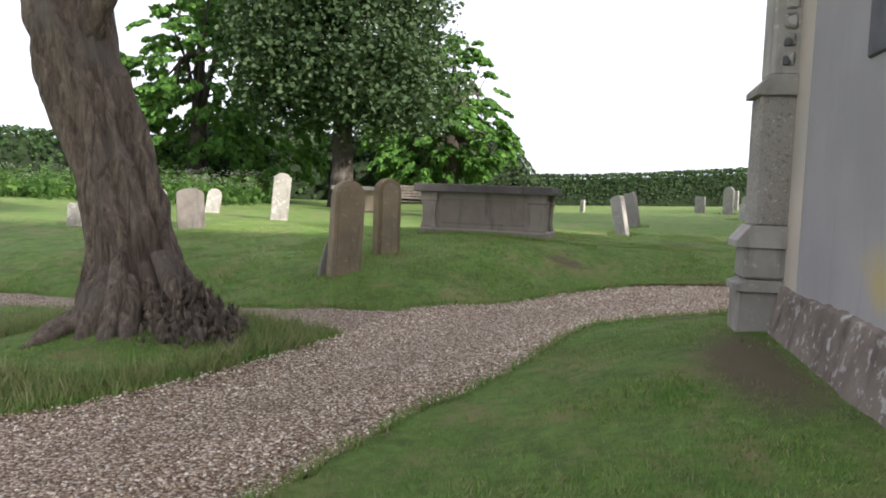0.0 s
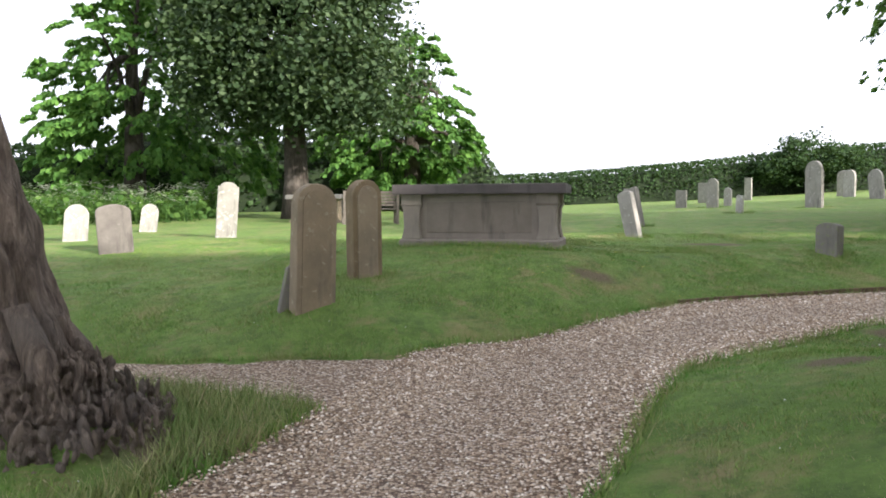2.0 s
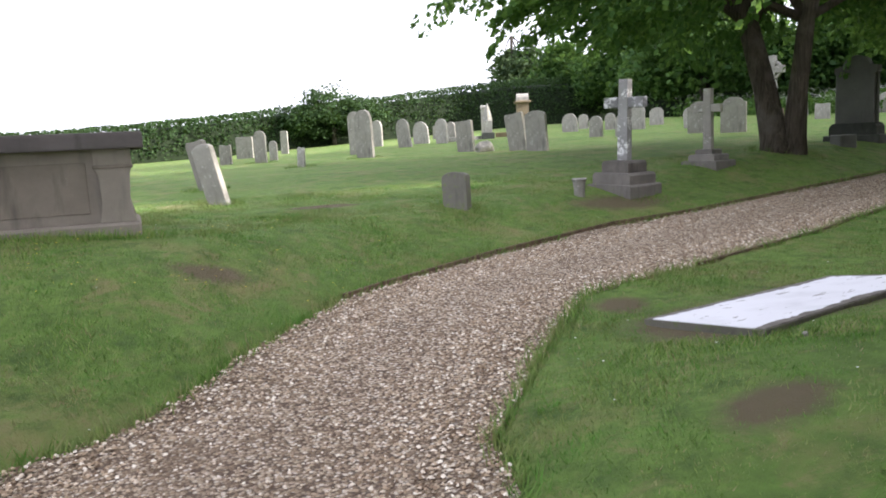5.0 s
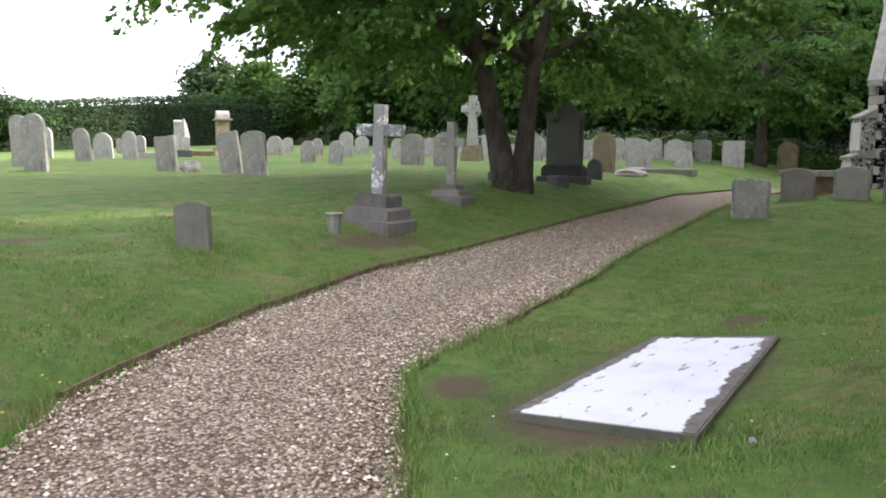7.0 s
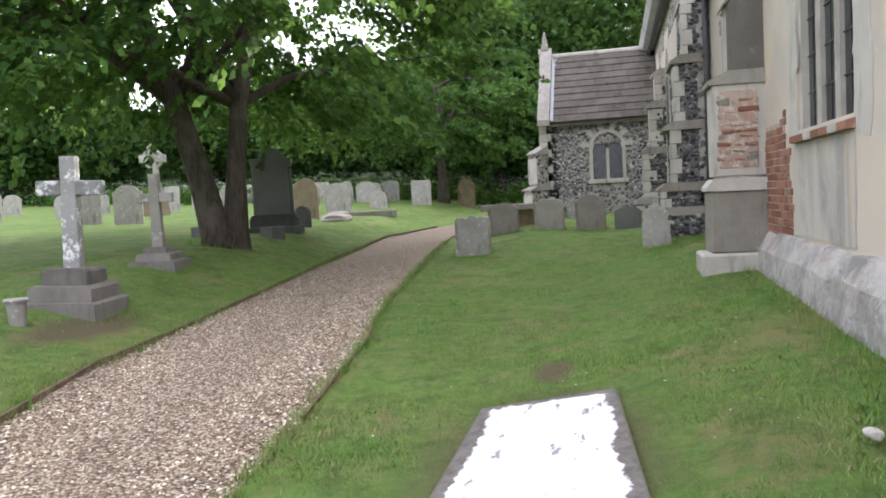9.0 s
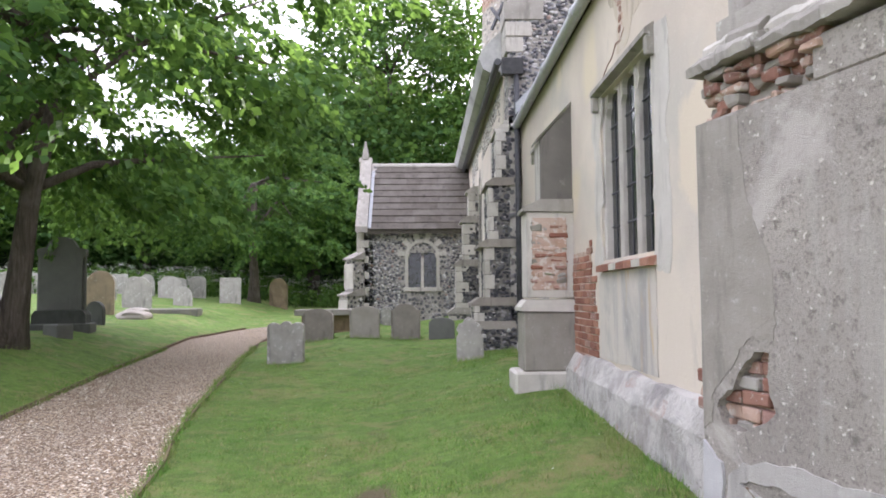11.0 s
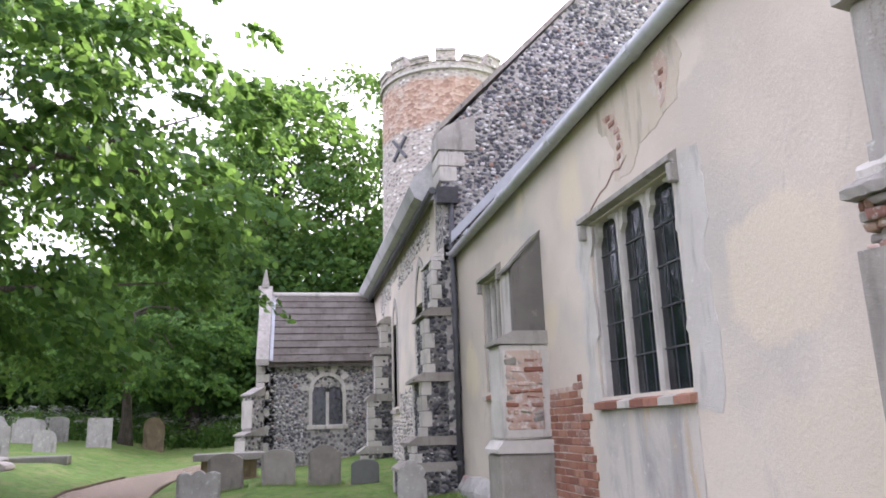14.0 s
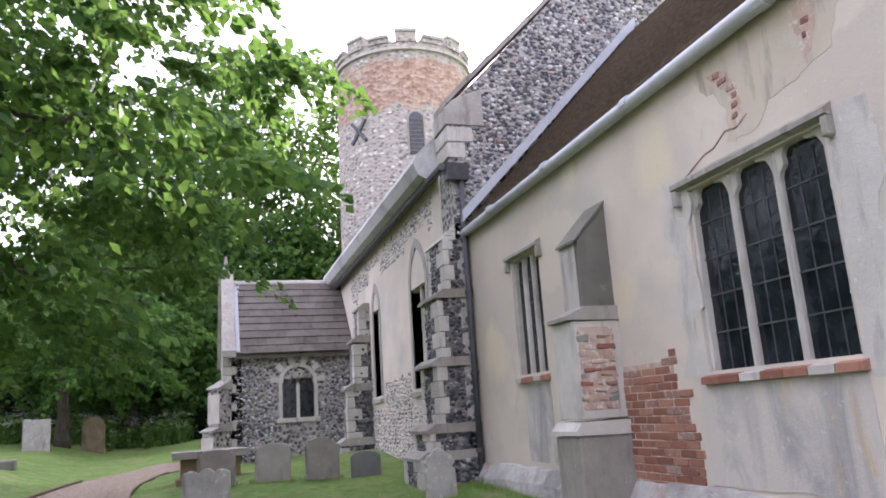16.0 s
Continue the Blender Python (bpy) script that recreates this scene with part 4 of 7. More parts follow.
def mid_buttress():
    """The slim rendered buttress beside the big window."""
    x0, x1 = 7.56, 7.98
    made = [
        part("base_course", box(x0 - 0.08, x1 + 0.08, WALL_Y - 0.02, 7.04, 0.1, 0.92, 0.025), ASHLAR),
        part("lower_stage", box(x0 - 0.03, x1 + 0.04, WALL_Y - 0.01, 6.94, 0.92, 1.55, 0.02), TROWELLED),
        part("offset_stone", prism([(WALL_Y, 1.55), (6.965, 1.56), (6.965, 1.60), (6.90, 1.68), (WALL_Y, 1.68)], x0 - 0.045, x1 + 0.06, "x"), ASHLAR),
        part("middle_stage", box(x0, x1, WALL_Y - 0.01, 6.89, 1.70, 2.62, 0.01), ASHLAR),
        part("offset_stone", prism([(WALL_Y, 2.62), (6.93, 2.63), (6.93, 2.67), (6.74, 2.76), (WALL_Y, 2.76)], x0 - 0.02, x1 + 0.025, "x"), OLD_ASHLAR),
        part("upper_stage", prism([(WALL_Y - 0.01, 2.70), (6.72, 2.70), (6.72, 3.42), (WALL_Y - 0.01, 3.82)], x0 + 0.03, x1, "x"), DARK_CEMENT),
        part("pale_edge", prism([(6.60, 2.72), (6.726, 2.72), (6.726, 3.415), (6.60, 3.52)], x0 + 0.10, x1 + 0.004, "x"), LIMEWASH),
        part("cap_stone", prism([(WALL_Y, 3.80), (6.76, 3.40), (6.76, 3.43), (WALL_Y, 3.84)], x0 + 0.015, x1 + 0.01, "x"), MOSSY),
    ]
    rng = random.Random(7)
    made.append(part("mortar_bed", roughen(box(x0 - 0.006, x0 + 0.04, 6.46, 6.83, 1.78, 2.56, 0.004), 0.006, 8), SCAR))
    for row in range(11):
        y, z0 = 6.45 + rng.uniform(-0.02, 0.03), 1.78 + row * 0.07
        while y < 6.80:
            w, h = rng.choice((0.07, 0.11, 0.15, 0.21)), rng.uniform(0.045, 0.075)
            if noise.noise((y * 6, z0 * 5.5, 3.3)) > -0.32:
                m = rng.choice((DARK_BRICK, DARK_BRICK, BRICK, SCAR, OLD_ASHLAR, MOSSY, HEAD_TAUPE))
                made.append(part("exposed_brick", roughen(box(x0 - rng.uniform(0.004, 0.020), x0 + 0.05, y + 0.004, min(y + w, 6.85) - 0.004, z0 + 0.003, z0 + h, 0.014), 0.022, 14), m))
            y += w
    return tagged(grown("wall_buttress", (7.77, 6.6, 0.1), made), "slim buttress with white dressings, grey cap and exposed brick", "buttress", kind="structure")


mid_buttress()


def brick_patch():
    """Bare brickwork where the render fell off, beside the slim buttress."""
    back = part("mortar_bed", box(6.75, 7.55, WALL_Y, WALL_Y + 0.008, 1.0, 2.16), SCAR)
    made = [back]
    rng = random.Random(11)
    for row in range(19):
        z0 = 1.0 + row * 0.070
        left = 6.50 + 0.14 * noise.noise((row * 1.7, 2.0, 0)) + (0.0 if row < 8 else 0.10 if row < 13 else 0.2)
        stop = 7.575 if row < 16 else 7.12 if row < 17 else 6.9
        x = 7.58 - (0.11 if row % 2 else 0.22)
        hi = 7.575
        while hi > left:
            lo = max(x, left)
            if hi - lo > 0.04 and hi <= stop + 0.01:
                made.append(part("brick", box(lo + 0.005, hi - 0.005, WALL_Y - 0.01, WALL_Y + 0.014 + rng.uniform(-0.005, 0.006), z0 + 0.004, z0 + 0.066, 0.005), BRICK if rng.random() < 0.85 else DARK_BRICK))
            hi, x = x, x - 0.225
    return tagged(grown("brickwork_patch", (7.0, WALL_Y, 0.8), made), "exposed red brickwork where the render has fallen", "brickwork", kind="structure")


brick_patch()

# chancel roof, gutter and coping
roof = part("roof", prism([(WALL_Y + 0.04, 4.53), (WALL_Y + 0.06, 4.60), (CL, 8.25), (-0.5, 4.62), (-0.5, 4.53), (CL, 8.12)], EAST_X - 0.05, NAVE_X - 0.02, "x"), PANTILE)
tagged(roof, "steep chancel roof of brown plain tiles", "roof", kind="structure")


def chancel_tiles():
    rng = random.Random(3)
    d = Vector((0, CL - (WALL_Y + 0.06), 8.25 - 4.60)).normalized()
    nrm = Vector((0, -d.z, d.y)) * -1
    bm = bmesh.new()
    length = (Vector((0, CL, 8.25)) - Vector((0, WALL_Y + 0.06, 4.60))).length
    s = 0.0
    row = 0
    while s < length - 0.1:
        x = EAST_X + (0.08 if row % 2 else 0)
        while x < NAVE_X - 0.1:
            p = Vector((x, WALL_Y + 0.06, 4.60)) + d * s
            lift = nrm * (0.028 + rng.uniform(0, 0.006))
            a, b = p + lift, p + Vector((0.16, 0, 0)) + lift
            c, e = p + Vector((0.16, 0, 0)) + d * 0.15 + nrm * 0.006, p + d * 0.15 + nrm * 0.006
            vs = [bm.verts.new(q) for q in (a, b, c, e, p, p + Vector((0.16, 0, 0)))]
            bm.faces.new(vs[:4])
            bm.faces.new((vs[0], vs[4], vs[5], vs[1]))
            x += 0.166
        s += 0.125
        row += 1
    bmesh.ops.recalc_face_normals(bm, faces=bm.faces)
    ob = part("roof_tiles", bm, PANTILE, roof)
    ob["kind"] = "stuff"


chancel_tiles()
gutter = part("gutter", tube([(EAST_X - 0.1, WALL_Y + 0.09, 4.545), (5.2, WALL_Y + 0.09, 4.53), (8.4, WALL_Y + 0.09, 4.515), (NAVE_X - 0.12, WALL_Y + 0.09, 4.50)], [0.065] * 4, 10), GUTTER, smooth=True)
gut = [gutter]
for gxp in (3.2, 5.0, 6.8, 8.6, 10.4):
    gut.append(part("gutter_joint", tube([(gxp - 0.05, WALL_Y + 0.09, 4.53), (gxp + 0.05, WALL_Y + 0.09, 4.53)], [0.075, 0.075], 10), GUTTER))
tagged(grown("eaves_gutter", (6.5, WALL_Y + 0.19, 4.5), gut), "grey cast gutter along the chancel eaves", "gutter", kind="structure")


# nave: gable wall of flint, side wall, roof
APEX_Z, KNEE_Z = 10.45, 6.75
gable = part("wall_gable", prism([(-0.7, -0.3), (NAVE_Y - 0.02, -0.3), (NAVE_Y - 0.02, 6.55), (CL, APEX_Z - 0.1), (-0.7, 6.55)], NAVE_X, NAVE_X + 0.6, "x"), MORTAR)
tagged(gable, "nave gable wall of grey and white flint rubble", "wall", kind="structure")
NAVE_END = 22.4
LANCET, TALL = (17.15, 17.75, 2.3, 4.2), (13.35, 14.35, 2.3, 4.1)
nave_wall = part("wall_nave", holed(NAVE_X + 0.61, NAVE_END, -0.3, 5.75, NAVE_Y - 0.7, NAVE_Y, [LANCET, TALL]), RENDER)
tagged(nave_wall, "nave wall of flint under worn cream plaster", "wall", kind="structure")
tagged(part("wall_west", prism([(-0.7, -0.3), (NAVE_Y - 0.71, -0.3), (NAVE_Y - 0.71, 5.7), (CL, 9.2), (-0.7, 5.7)], NAVE_END - 0.6, NAVE_END, "x"), MORTAR), "nave west wall of flint", "wall", kind="structure")
tagged(part("wall_back", box(NAVE_X + 0.61, NAVE_END - 0.61, -0.7, -0.1, -0.3, 5.7), MORTAR), "far nave wall of flint", "wall", kind="structure")
EAVE = [(NAVE_Y + 0.02, 5.62), (NAVE_Y + 0.22, 5.60), (NAVE_Y + 0.34, 5.66), (NAVE_Y + 0.42, 5.86), (NAVE_Y + 0.36, 6.00)]


nave_roof = part("roof", prism(EAVE + [(CL, 10.02)] + [(2 * CL - y, z) for y, z in EAVE[::-1]] + [(CL, 9.2)], NAVE_X + 0.601, NAVE_END + 0.35, "x"), THATCH)
tagged(nave_roof, "thick pale grey weathered nave roof with deep rounded eaves", "roof", kind="structure")
tagged(part("nave_gutter", tube([(NAVE_X - 0.1, NAVE_Y + 0.16, 5.56), (NAVE_END + 0.2, NAVE_Y + 0.16, 5.54)], [0.06, 0.06], 8), IRON), "black eaves gutter of the nave", "gutter", kind="structure")

gable_cope = []
for side in (1, -1):
    for i in range(9):
        a, b = i / 9, (i + 1) / 9
        ya, yb = CL + side * (NAVE_Y - CL) * (1 - a), CL + side * (NAVE_Y - CL) * (1 - b)
        za, zb = KNEE_Z + (APEX_Z - KNEE_Z) * a, KNEE_Z + (APEX_Z - KNEE_Z) * b
        gable_cope.append(part("coping_stone", prism([(ya, za - 0.12), (yb + side * 0.01, zb - 0.12), (yb + side * 0.01, zb - 0.01), (ya, za - 0.01)], NAVE_X - 0.04, NAVE_X + 0.64, "x"), HEAD_TAUPE))
gable_cope.append(part("kneeler", prism([(NAVE_Y - 0.62, 6.30), (NAVE_Y + 0.03, 6.30), (NAVE_Y + 0.03, 6.58), (NAVE_Y - 0.10, 6.72), (NAVE_Y - 0.62, 6.95)], NAVE_X - 0.03, NAVE_X + 0.63, "x", None, 0.015), OLD_ASHLAR))
for i, (q0, w) in enumerate(((5.75, 0.28), (6.02, 0.42))):
    gable_cope.append(part("quoin", box(NAVE_X - 0.02, NAVE_X + 0.62, NAVE_Y - w, NAVE_Y + 0.02, q0, q0 + 0.25, 0.012), ASHLAR))
tagged(grown("gable_coping", (NAVE_X, CL, 6.3), gable_cope), "weathered stone coping and kneeler on the nave gable", "coping", kind="structure")
flash = part("flashing", prism([(WALL_Y + 0.1, 4.68), (CL, 8.32), (CL, 8.50), (WALL_Y + 0.1, 4.86)], NAVE_X - 0.16, NAVE_X - 0.012, "x"), LEAD)
tagged(flash, "pale lead flashing where chancel roof meets gable", "flashing", kind="structure")


def scatter_flints(host, spots, size, seed, depth=0.03, stone=None):
    """Proud rounded flints, bedded in a wall: spots give place, out-direction and side-direction."""
    rng = np.random.default_rng(seed)
    verts, faces, base = [], [], 0
    if not spots:
        return None
    for p, out, side in spots:
        r = size * rng.uniform(0.65, 1.35)
        up = np.cross(out, side)
        n = 6
        ang = np.arange(n) * 2 * math.pi / n + rng.uniform(0, 1)
        rad = r * rng.uniform(0.6, 1.3, n)
        asp = rng.uniform(0.5, 0.95)
        ca, sa = np.cos(ang) * rad, np.sin(ang) * rad * asp
        lo = p + ca[:, None] * side + sa[:, None] * up - out * 0.01
        hi = p + 0.8 * ca[:, None] * side + 0.8 * sa[:, None] * up + out * depth * rng.uniform(0.5, 1.1)
        verts.append(lo), verts.append(hi)
        k = np.arange(n)
        kk = (k + 1) % n
        for a, b, c, d in zip(k, kk, kk + n, k + n):
            faces.append((base + a, base + b, base + c, base + d))
        faces.append((base + n, base + n + 1, base + n + 2, base + n + 3))
        faces.append((base + n, base + n + 3, base + n + 4, base + n + 5))
        base += 2 * n
    ob = raw("flint_facing", np.vstack(verts), faces, stone or FLINT, host)
    ob.matrix_parent_inverse = host.matrix_world.inverted()
    ob["kind"] = "stuff"
    return ob


def plane_spots(axis, at, u0, u1, z0, z1, pitch, seed, keep=lambda u, z: True):
    rng = np.random.default_rng(seed)
    out, side = (np.array([-1.0, 0, 0]), np.array([0, 1.0, 0])) if axis == "x" else (np.array([0, 1.0, 0]), np.array([1.0, 0, 0]))
    spots = []
    z, row = z0, 0
    while z < z1:
        u = u0 + (pitch / 2 if row % 2 else 0)
        while u < u1:
            uu, zz = u + rng.uniform(-0.3, 0.3) * pitch, z + rng.uniform(-0.28, 0.28) * pitch
            if u0 + pitch * 0.4 < uu < u1 - pitch * 0.4 and keep(uu, zz):
                spots.append((np.array([at, uu, zz] if axis == "x" else [uu, at, zz]), out, side))
            u += pitch
        z += pitch * 0.8
        row += 1
    return spots


def above_chancel(u, z):
    roofline = 4.7 + (WALL_Y + 0.1 - u) * 1.06
    cope = KNEE_Z - 0.22 + (NAVE_Y - u) * (APEX_Z - KNEE_Z) / (NAVE_Y - CL)
    return z > roofline - 0.3 and z < cope


scatter_flints(gable, plane_spots("x", NAVE_X, CL - 0.5, NAVE_Y - 0.03, 4.3, 10.2, 0.088, 21, above_chancel), 0.043, 5, 0.016)


def nave_buttress():
    """The big stepped flint buttress at the nave corner, with limestone quoins."""
    x0, x1 = NAVE_X + 0.02, 12.55
    stages = ((0.1, 1.22, 7.28, 0.04), (1.22, 1.60, 7.14, 0.02), (1.60, 2.55, 6.99, 0.0), (2.55, 3.56, 6.92, 0.0), (3.56, 4.42, 6.78, 0.0))
    made = []
    for i, (a, b, y, grow) in enumerate(stages):
        body = part("stage", box(x0 - grow, x1 + grow, NAVE_Y - 0.3, y + grow, a, b), DARK_MORTAR)
        made.append(body)
        spots = plane_spots("x", x0 - grow, NAVE_Y - 0.28, y + grow - 0.06, a + 0.03, b - 0.03, 0.082, 40 + i) + plane_spots("y", y + grow, x0 + 0.12, x1 - 0.12, a + 0.03, b - 0.03, 0.082, 60 + i)
        made.append(("flints", body, spots))
        z, k = a, i
        while z < b - 0.1:
            h = min(0.235, b - z)
            w = 0.15 if k % 2 else 0.075
            made.append(part("quoin", box(x0 - grow - 0.018, x0 + 0.2 + (0.0 if k % 2 else 0.16), y + grow - w, y + grow + 0.018, z + 0.004, z + h - 0.004, 0.008), ASHLAR))
            made.append(part("quoin", box(x1 + grow - 0.16, x1 + grow + 0.018, y + grow - w, y + grow + 0.018, z + 0.004, z + h - 0.004, 0.008), ASHLAR))
            z += h
            k += 1
    for za, y in ((1.22, 7.28), (1.60, 7.14), (2.55, 7.03), (3.56, 6.90)):
        made.append(part("offset_stone", prism([(NAVE_Y - 0.3, za - 0.035), (y + 0.08, za - 0.035), (y + 0.08, za + 0.01), (y - 0.06, za + 0.10), (NAVE_Y - 0.3, za + 0.10)], x0 - 0.05, x1 + 0.05, "x"), HEAD_TAUPE))
    for i in range(4):
        z, y = 4.42 + i * 0.07, 6.82 - i * 0.075
        made.append(part("weathering_stone", prism([(NAVE_Y - 0.3, z), (y, z), (y - 0.02, z + 0.05), (NAVE_Y - 0.3, z + 0.10)], x0 - 0.02, x1 + 0.02, "x"), ASHLAR))
    real = [m for m in made if not isinstance(m, tuple)]
    e = grown("wall_buttress", (12.1, 6.9, 0.1), real)
    for m in made:
        if isinstance(m, tuple):
            scatter_flints(m[1], m[2], 0.045, 3, 0.016, DARK_FLINT)
    return tagged(e, "tall stepped buttress of dark knapped flint with limestone quoins", "buttress", kind="structure")


nave_buttress()


def rubble_shows(u, z):
    plaster = noise.noise((u * 0.45, z * 0.5, 3.3)) + 0.25 * noise.noise((u * 2.2, z * 2.2, 8.1)) + (0.55 if 2.6 < z < 4.9 else -0.35)
    lit = any(h[0] - 0.3 < u < h[1] + 0.3 and h[2] - 0.3 < z < h[3] + 1.0 for h in (LANCET, TALL))
    return plaster < 0.12 and not lit


scatter_flints(nave_wall, plane_spots("y", NAVE_Y, 12.7, 20.4, 0.7, 5.5, 0.10, 71, rubble_shows), 0.047, 13, 0.016, PALE_FLINT)


def far_buttress():
    x0, x1 = 18.2, 18.75
    made = []
    for i, (a, b, y) in enumerate(((0.2, 1.3, 7.35), (1.3, 2.5, 7.18), (2.5, 3.6, 7.0), (3.6, 4.35, 6.85))):
        body = part("stage", box(x0, x1, NAVE_Y - 0.1, y, a, b), DARK_MORTAR)
        made.append(body)
        made.append(part("offset_stone", prism([(NAVE_Y, b - 0.03), (y + 0.06, b - 0.03), (y + 0.06, b + 0.02), (y - 0.12, b + 0.14), (NAVE_Y, b + 0.14)], x0 - 0.04, x1 + 0.04, "x"), OLD_ASHLAR))
        z, k = a, i
        while z < b - 0.15:
            w = 0.32 if k % 2 else 0.17
            made.append(part("quoin", box(x0 - 0.015, x0 + 0.2, y - w, y + 0.015, z + 0.005, z + 0.255, 0.01), ASHLAR))
            z += 0.26
            k += 1
        made.append((body, plane_spots("x", x0, NAVE_Y, y - 0.12, a, b, 0.095, 80 + i)))
    e = grown("wall_buttress", (18.5, 6.9, 0.2), [m for m in made if not isinstance(m, tuple)])
    for m in made:
        if isinstance(m, tuple):
            scatter_flints(m[0], m[1], 0.05, 8, 0.018, DARK_FLINT)
    return tagged(e, "stepped flint buttress with limestone quoins near the porch", "buttress", kind="structure")


far_buttress()


def nave_window(name, c, half, base, spring, point, lights, label):
    made = []
    y = NAVE_Y
    inner, outer = jambed(c, half, base, spring, 10, point), jambed(c, half + 0.13, base, spring, 10, point)
    made.append(part("window_frame", ring(inner, outer, y - 0.22, y + 0.02), OLD_ASHLAR))
    made.append(part("pane", prism([(c + half + 0.02, base), *arch(c, half + 0.02, spring, 10, point), (c - half - 0.02, base)], y - 0.20, y - 0.185), GLASS))
    if lights > 1:
        made.append(part("mullion", box(c - 0.035, c + 0.035, y - 0.15, y - 0.04, base, spring + half * 0.5), ASHLAR))
        for s in (-1, 1):
            sub = arch(c + s * half / 2, half / 2, spring - 0.05, 8, 1.4)
            sub2 = arch(c + s * half / 2, half / 2 + 0.05, spring - 0.05, 8, 1.4)
            made.append(part("tracery", ring(sub, sub2, y - 0.15, y - 0.05), ASHLAR))
        q = [(c + 0.19 * half * 2 * math.cos(a), spring + half * 0.95 + 0.19 * half * 2 * math.sin(a)) for a in np.linspace(0, 2 * math.pi, 17)]
        q2 = [(c + 0.26 * half * 2 * math.cos(a), spring + half * 0.95 + 0.26 * half * 2 * math.sin(a)) for a in np.linspace(0, 2 * math.pi, 17)]
        made.append(part("tracery", ring(q, q2, y - 0.15, y - 0.05), ASHLAR))
    made.append(part("window_sill", prism([(y - 0.2, base + 0.02), (y + 0.08, base - 0.06), (y + 0.08, base - 0.14), (y - 0.2, base - 0.14)], c - half - 0.15, c + half + 0.15, "x"), OLD_ASHLAR))
    return tagged(grown(name, (c, y, base), made), label, "window", kind="structure")


nave_window("window_4", 13.85, 0.5, 2.3, 4.1, 1.5, 2, "pointed nave window with stone tracery and two dark lights")
nave_window("window_5", 17.45, 0.3, 2.3, 4.15, 1.7, 1, "narrow pointed lancet with pale stone surround")


def downpipe():
    x, y = NAVE_X - 0.07, 6.45
    made = [part("pipe", tube([(x, y, 0.6), (x, y, 5.35)], [0.045, 0.045], 10), IRON, smooth=True)]
    for z in (1.3, 2.4, 3.6, 4.6):
        made.append(part("pipe_bracket", tube([(x, y, z - 0.03), (x, y, z + 0.03)], [0.062, 0.062], 10), IRON))
    made.append(part("hopper", prism([(x - 0.07, 5.35), (x + 0.09, 5.35), (x + 0.11, 5.6), (x - 0.13, 5.6)], y - 0.10, y + 0.25, "y"), IRON))
    return tagged(grown("downpipe", (x, y, 0.6), made), "dark lead downpipe in the corner beside the nave buttress", "pipe", kind="structure")


downpipe()

# ---- tower ----
TX, TY, TR, TOP = 25.7, 3.4, 2.45, 14.25


def tower():
    bm = bmesh.new()
    n, rows = 48, 40
    prev = None
    for j in range(rows + 1):
        z = -0.3 + (TOP + 0.3) * j / rows
        r = TR * (1.03 - 0.05 * j / rows) + 0.02 * noise.noise((z * 2, 0, 0))
        now = [bm.verts.new((TX + r * math.cos(2 * math.pi * k / n) + 0.02 * noise.noise((k, z, 1)), TY + r * math.sin(2 * math.pi * k / n), z)) for k in range(n)]
        if prev:
            for k in range(n):
                bm.faces.new((prev[k], prev[(k + 1) % n], now[(k + 1) % n], now[k]))
        prev = now
    bm.faces.new(prev)
    body = part("tower_wall", bm, TOWER)
    made = [body]
    for k in range(16):
        a0, a1 = 2 * math.pi * (k + 0.12) / 16, 2 * math.pi * (k + 0.88) / 16
        r0, r1 = TR * 0.80, TR * 1.005
        h = 0.34 if k % 2 else 0.14
        arc = np.linspace(a0, a1, 5)
        pts = [(TX + r1 * math.cos(a), TY + r1 * math.sin(a)) for a in arc] + [(TX + r0 * math.cos(a), TY + r0 * math.sin(a)) for a in arc[::-1]]
        made.append(part("battlement", prism(pts, TOP - 0.02, TOP + h, "z"), TOWER))
        pts2 = [(TX + (r1 + 0.05) * math.cos(a), TY + (r1 + 0.05) * math.sin(a)) for a in arc] + [(TX + (r0 - 0.03) * math.cos(a), TY + (r0 - 0.03) * math.sin(a)) for a in arc[::-1]]
        made.append(part("battlement_cap", prism(pts2, TOP + h, TOP + h + 0.10, "z"), OLD_ASHLAR))
    bandp = [(TX + (TR * 1.0 + 0.05) * math.cos(a), TY + (TR * 1.0 + 0.05) * math.sin(a)) for a in np.linspace(0, 2 * math.pi, 49)[:-1]]
    made.append(part("string_course", prism(bandp, TOP - 0.32, TOP - 0.22, "z"), OLD_ASHLAR))
    return tagged(grown("wall_tower", (TX, TY, 0), made), "round flint tower with brick upper stage and small battlements", "tower", kind="structure")


tower()


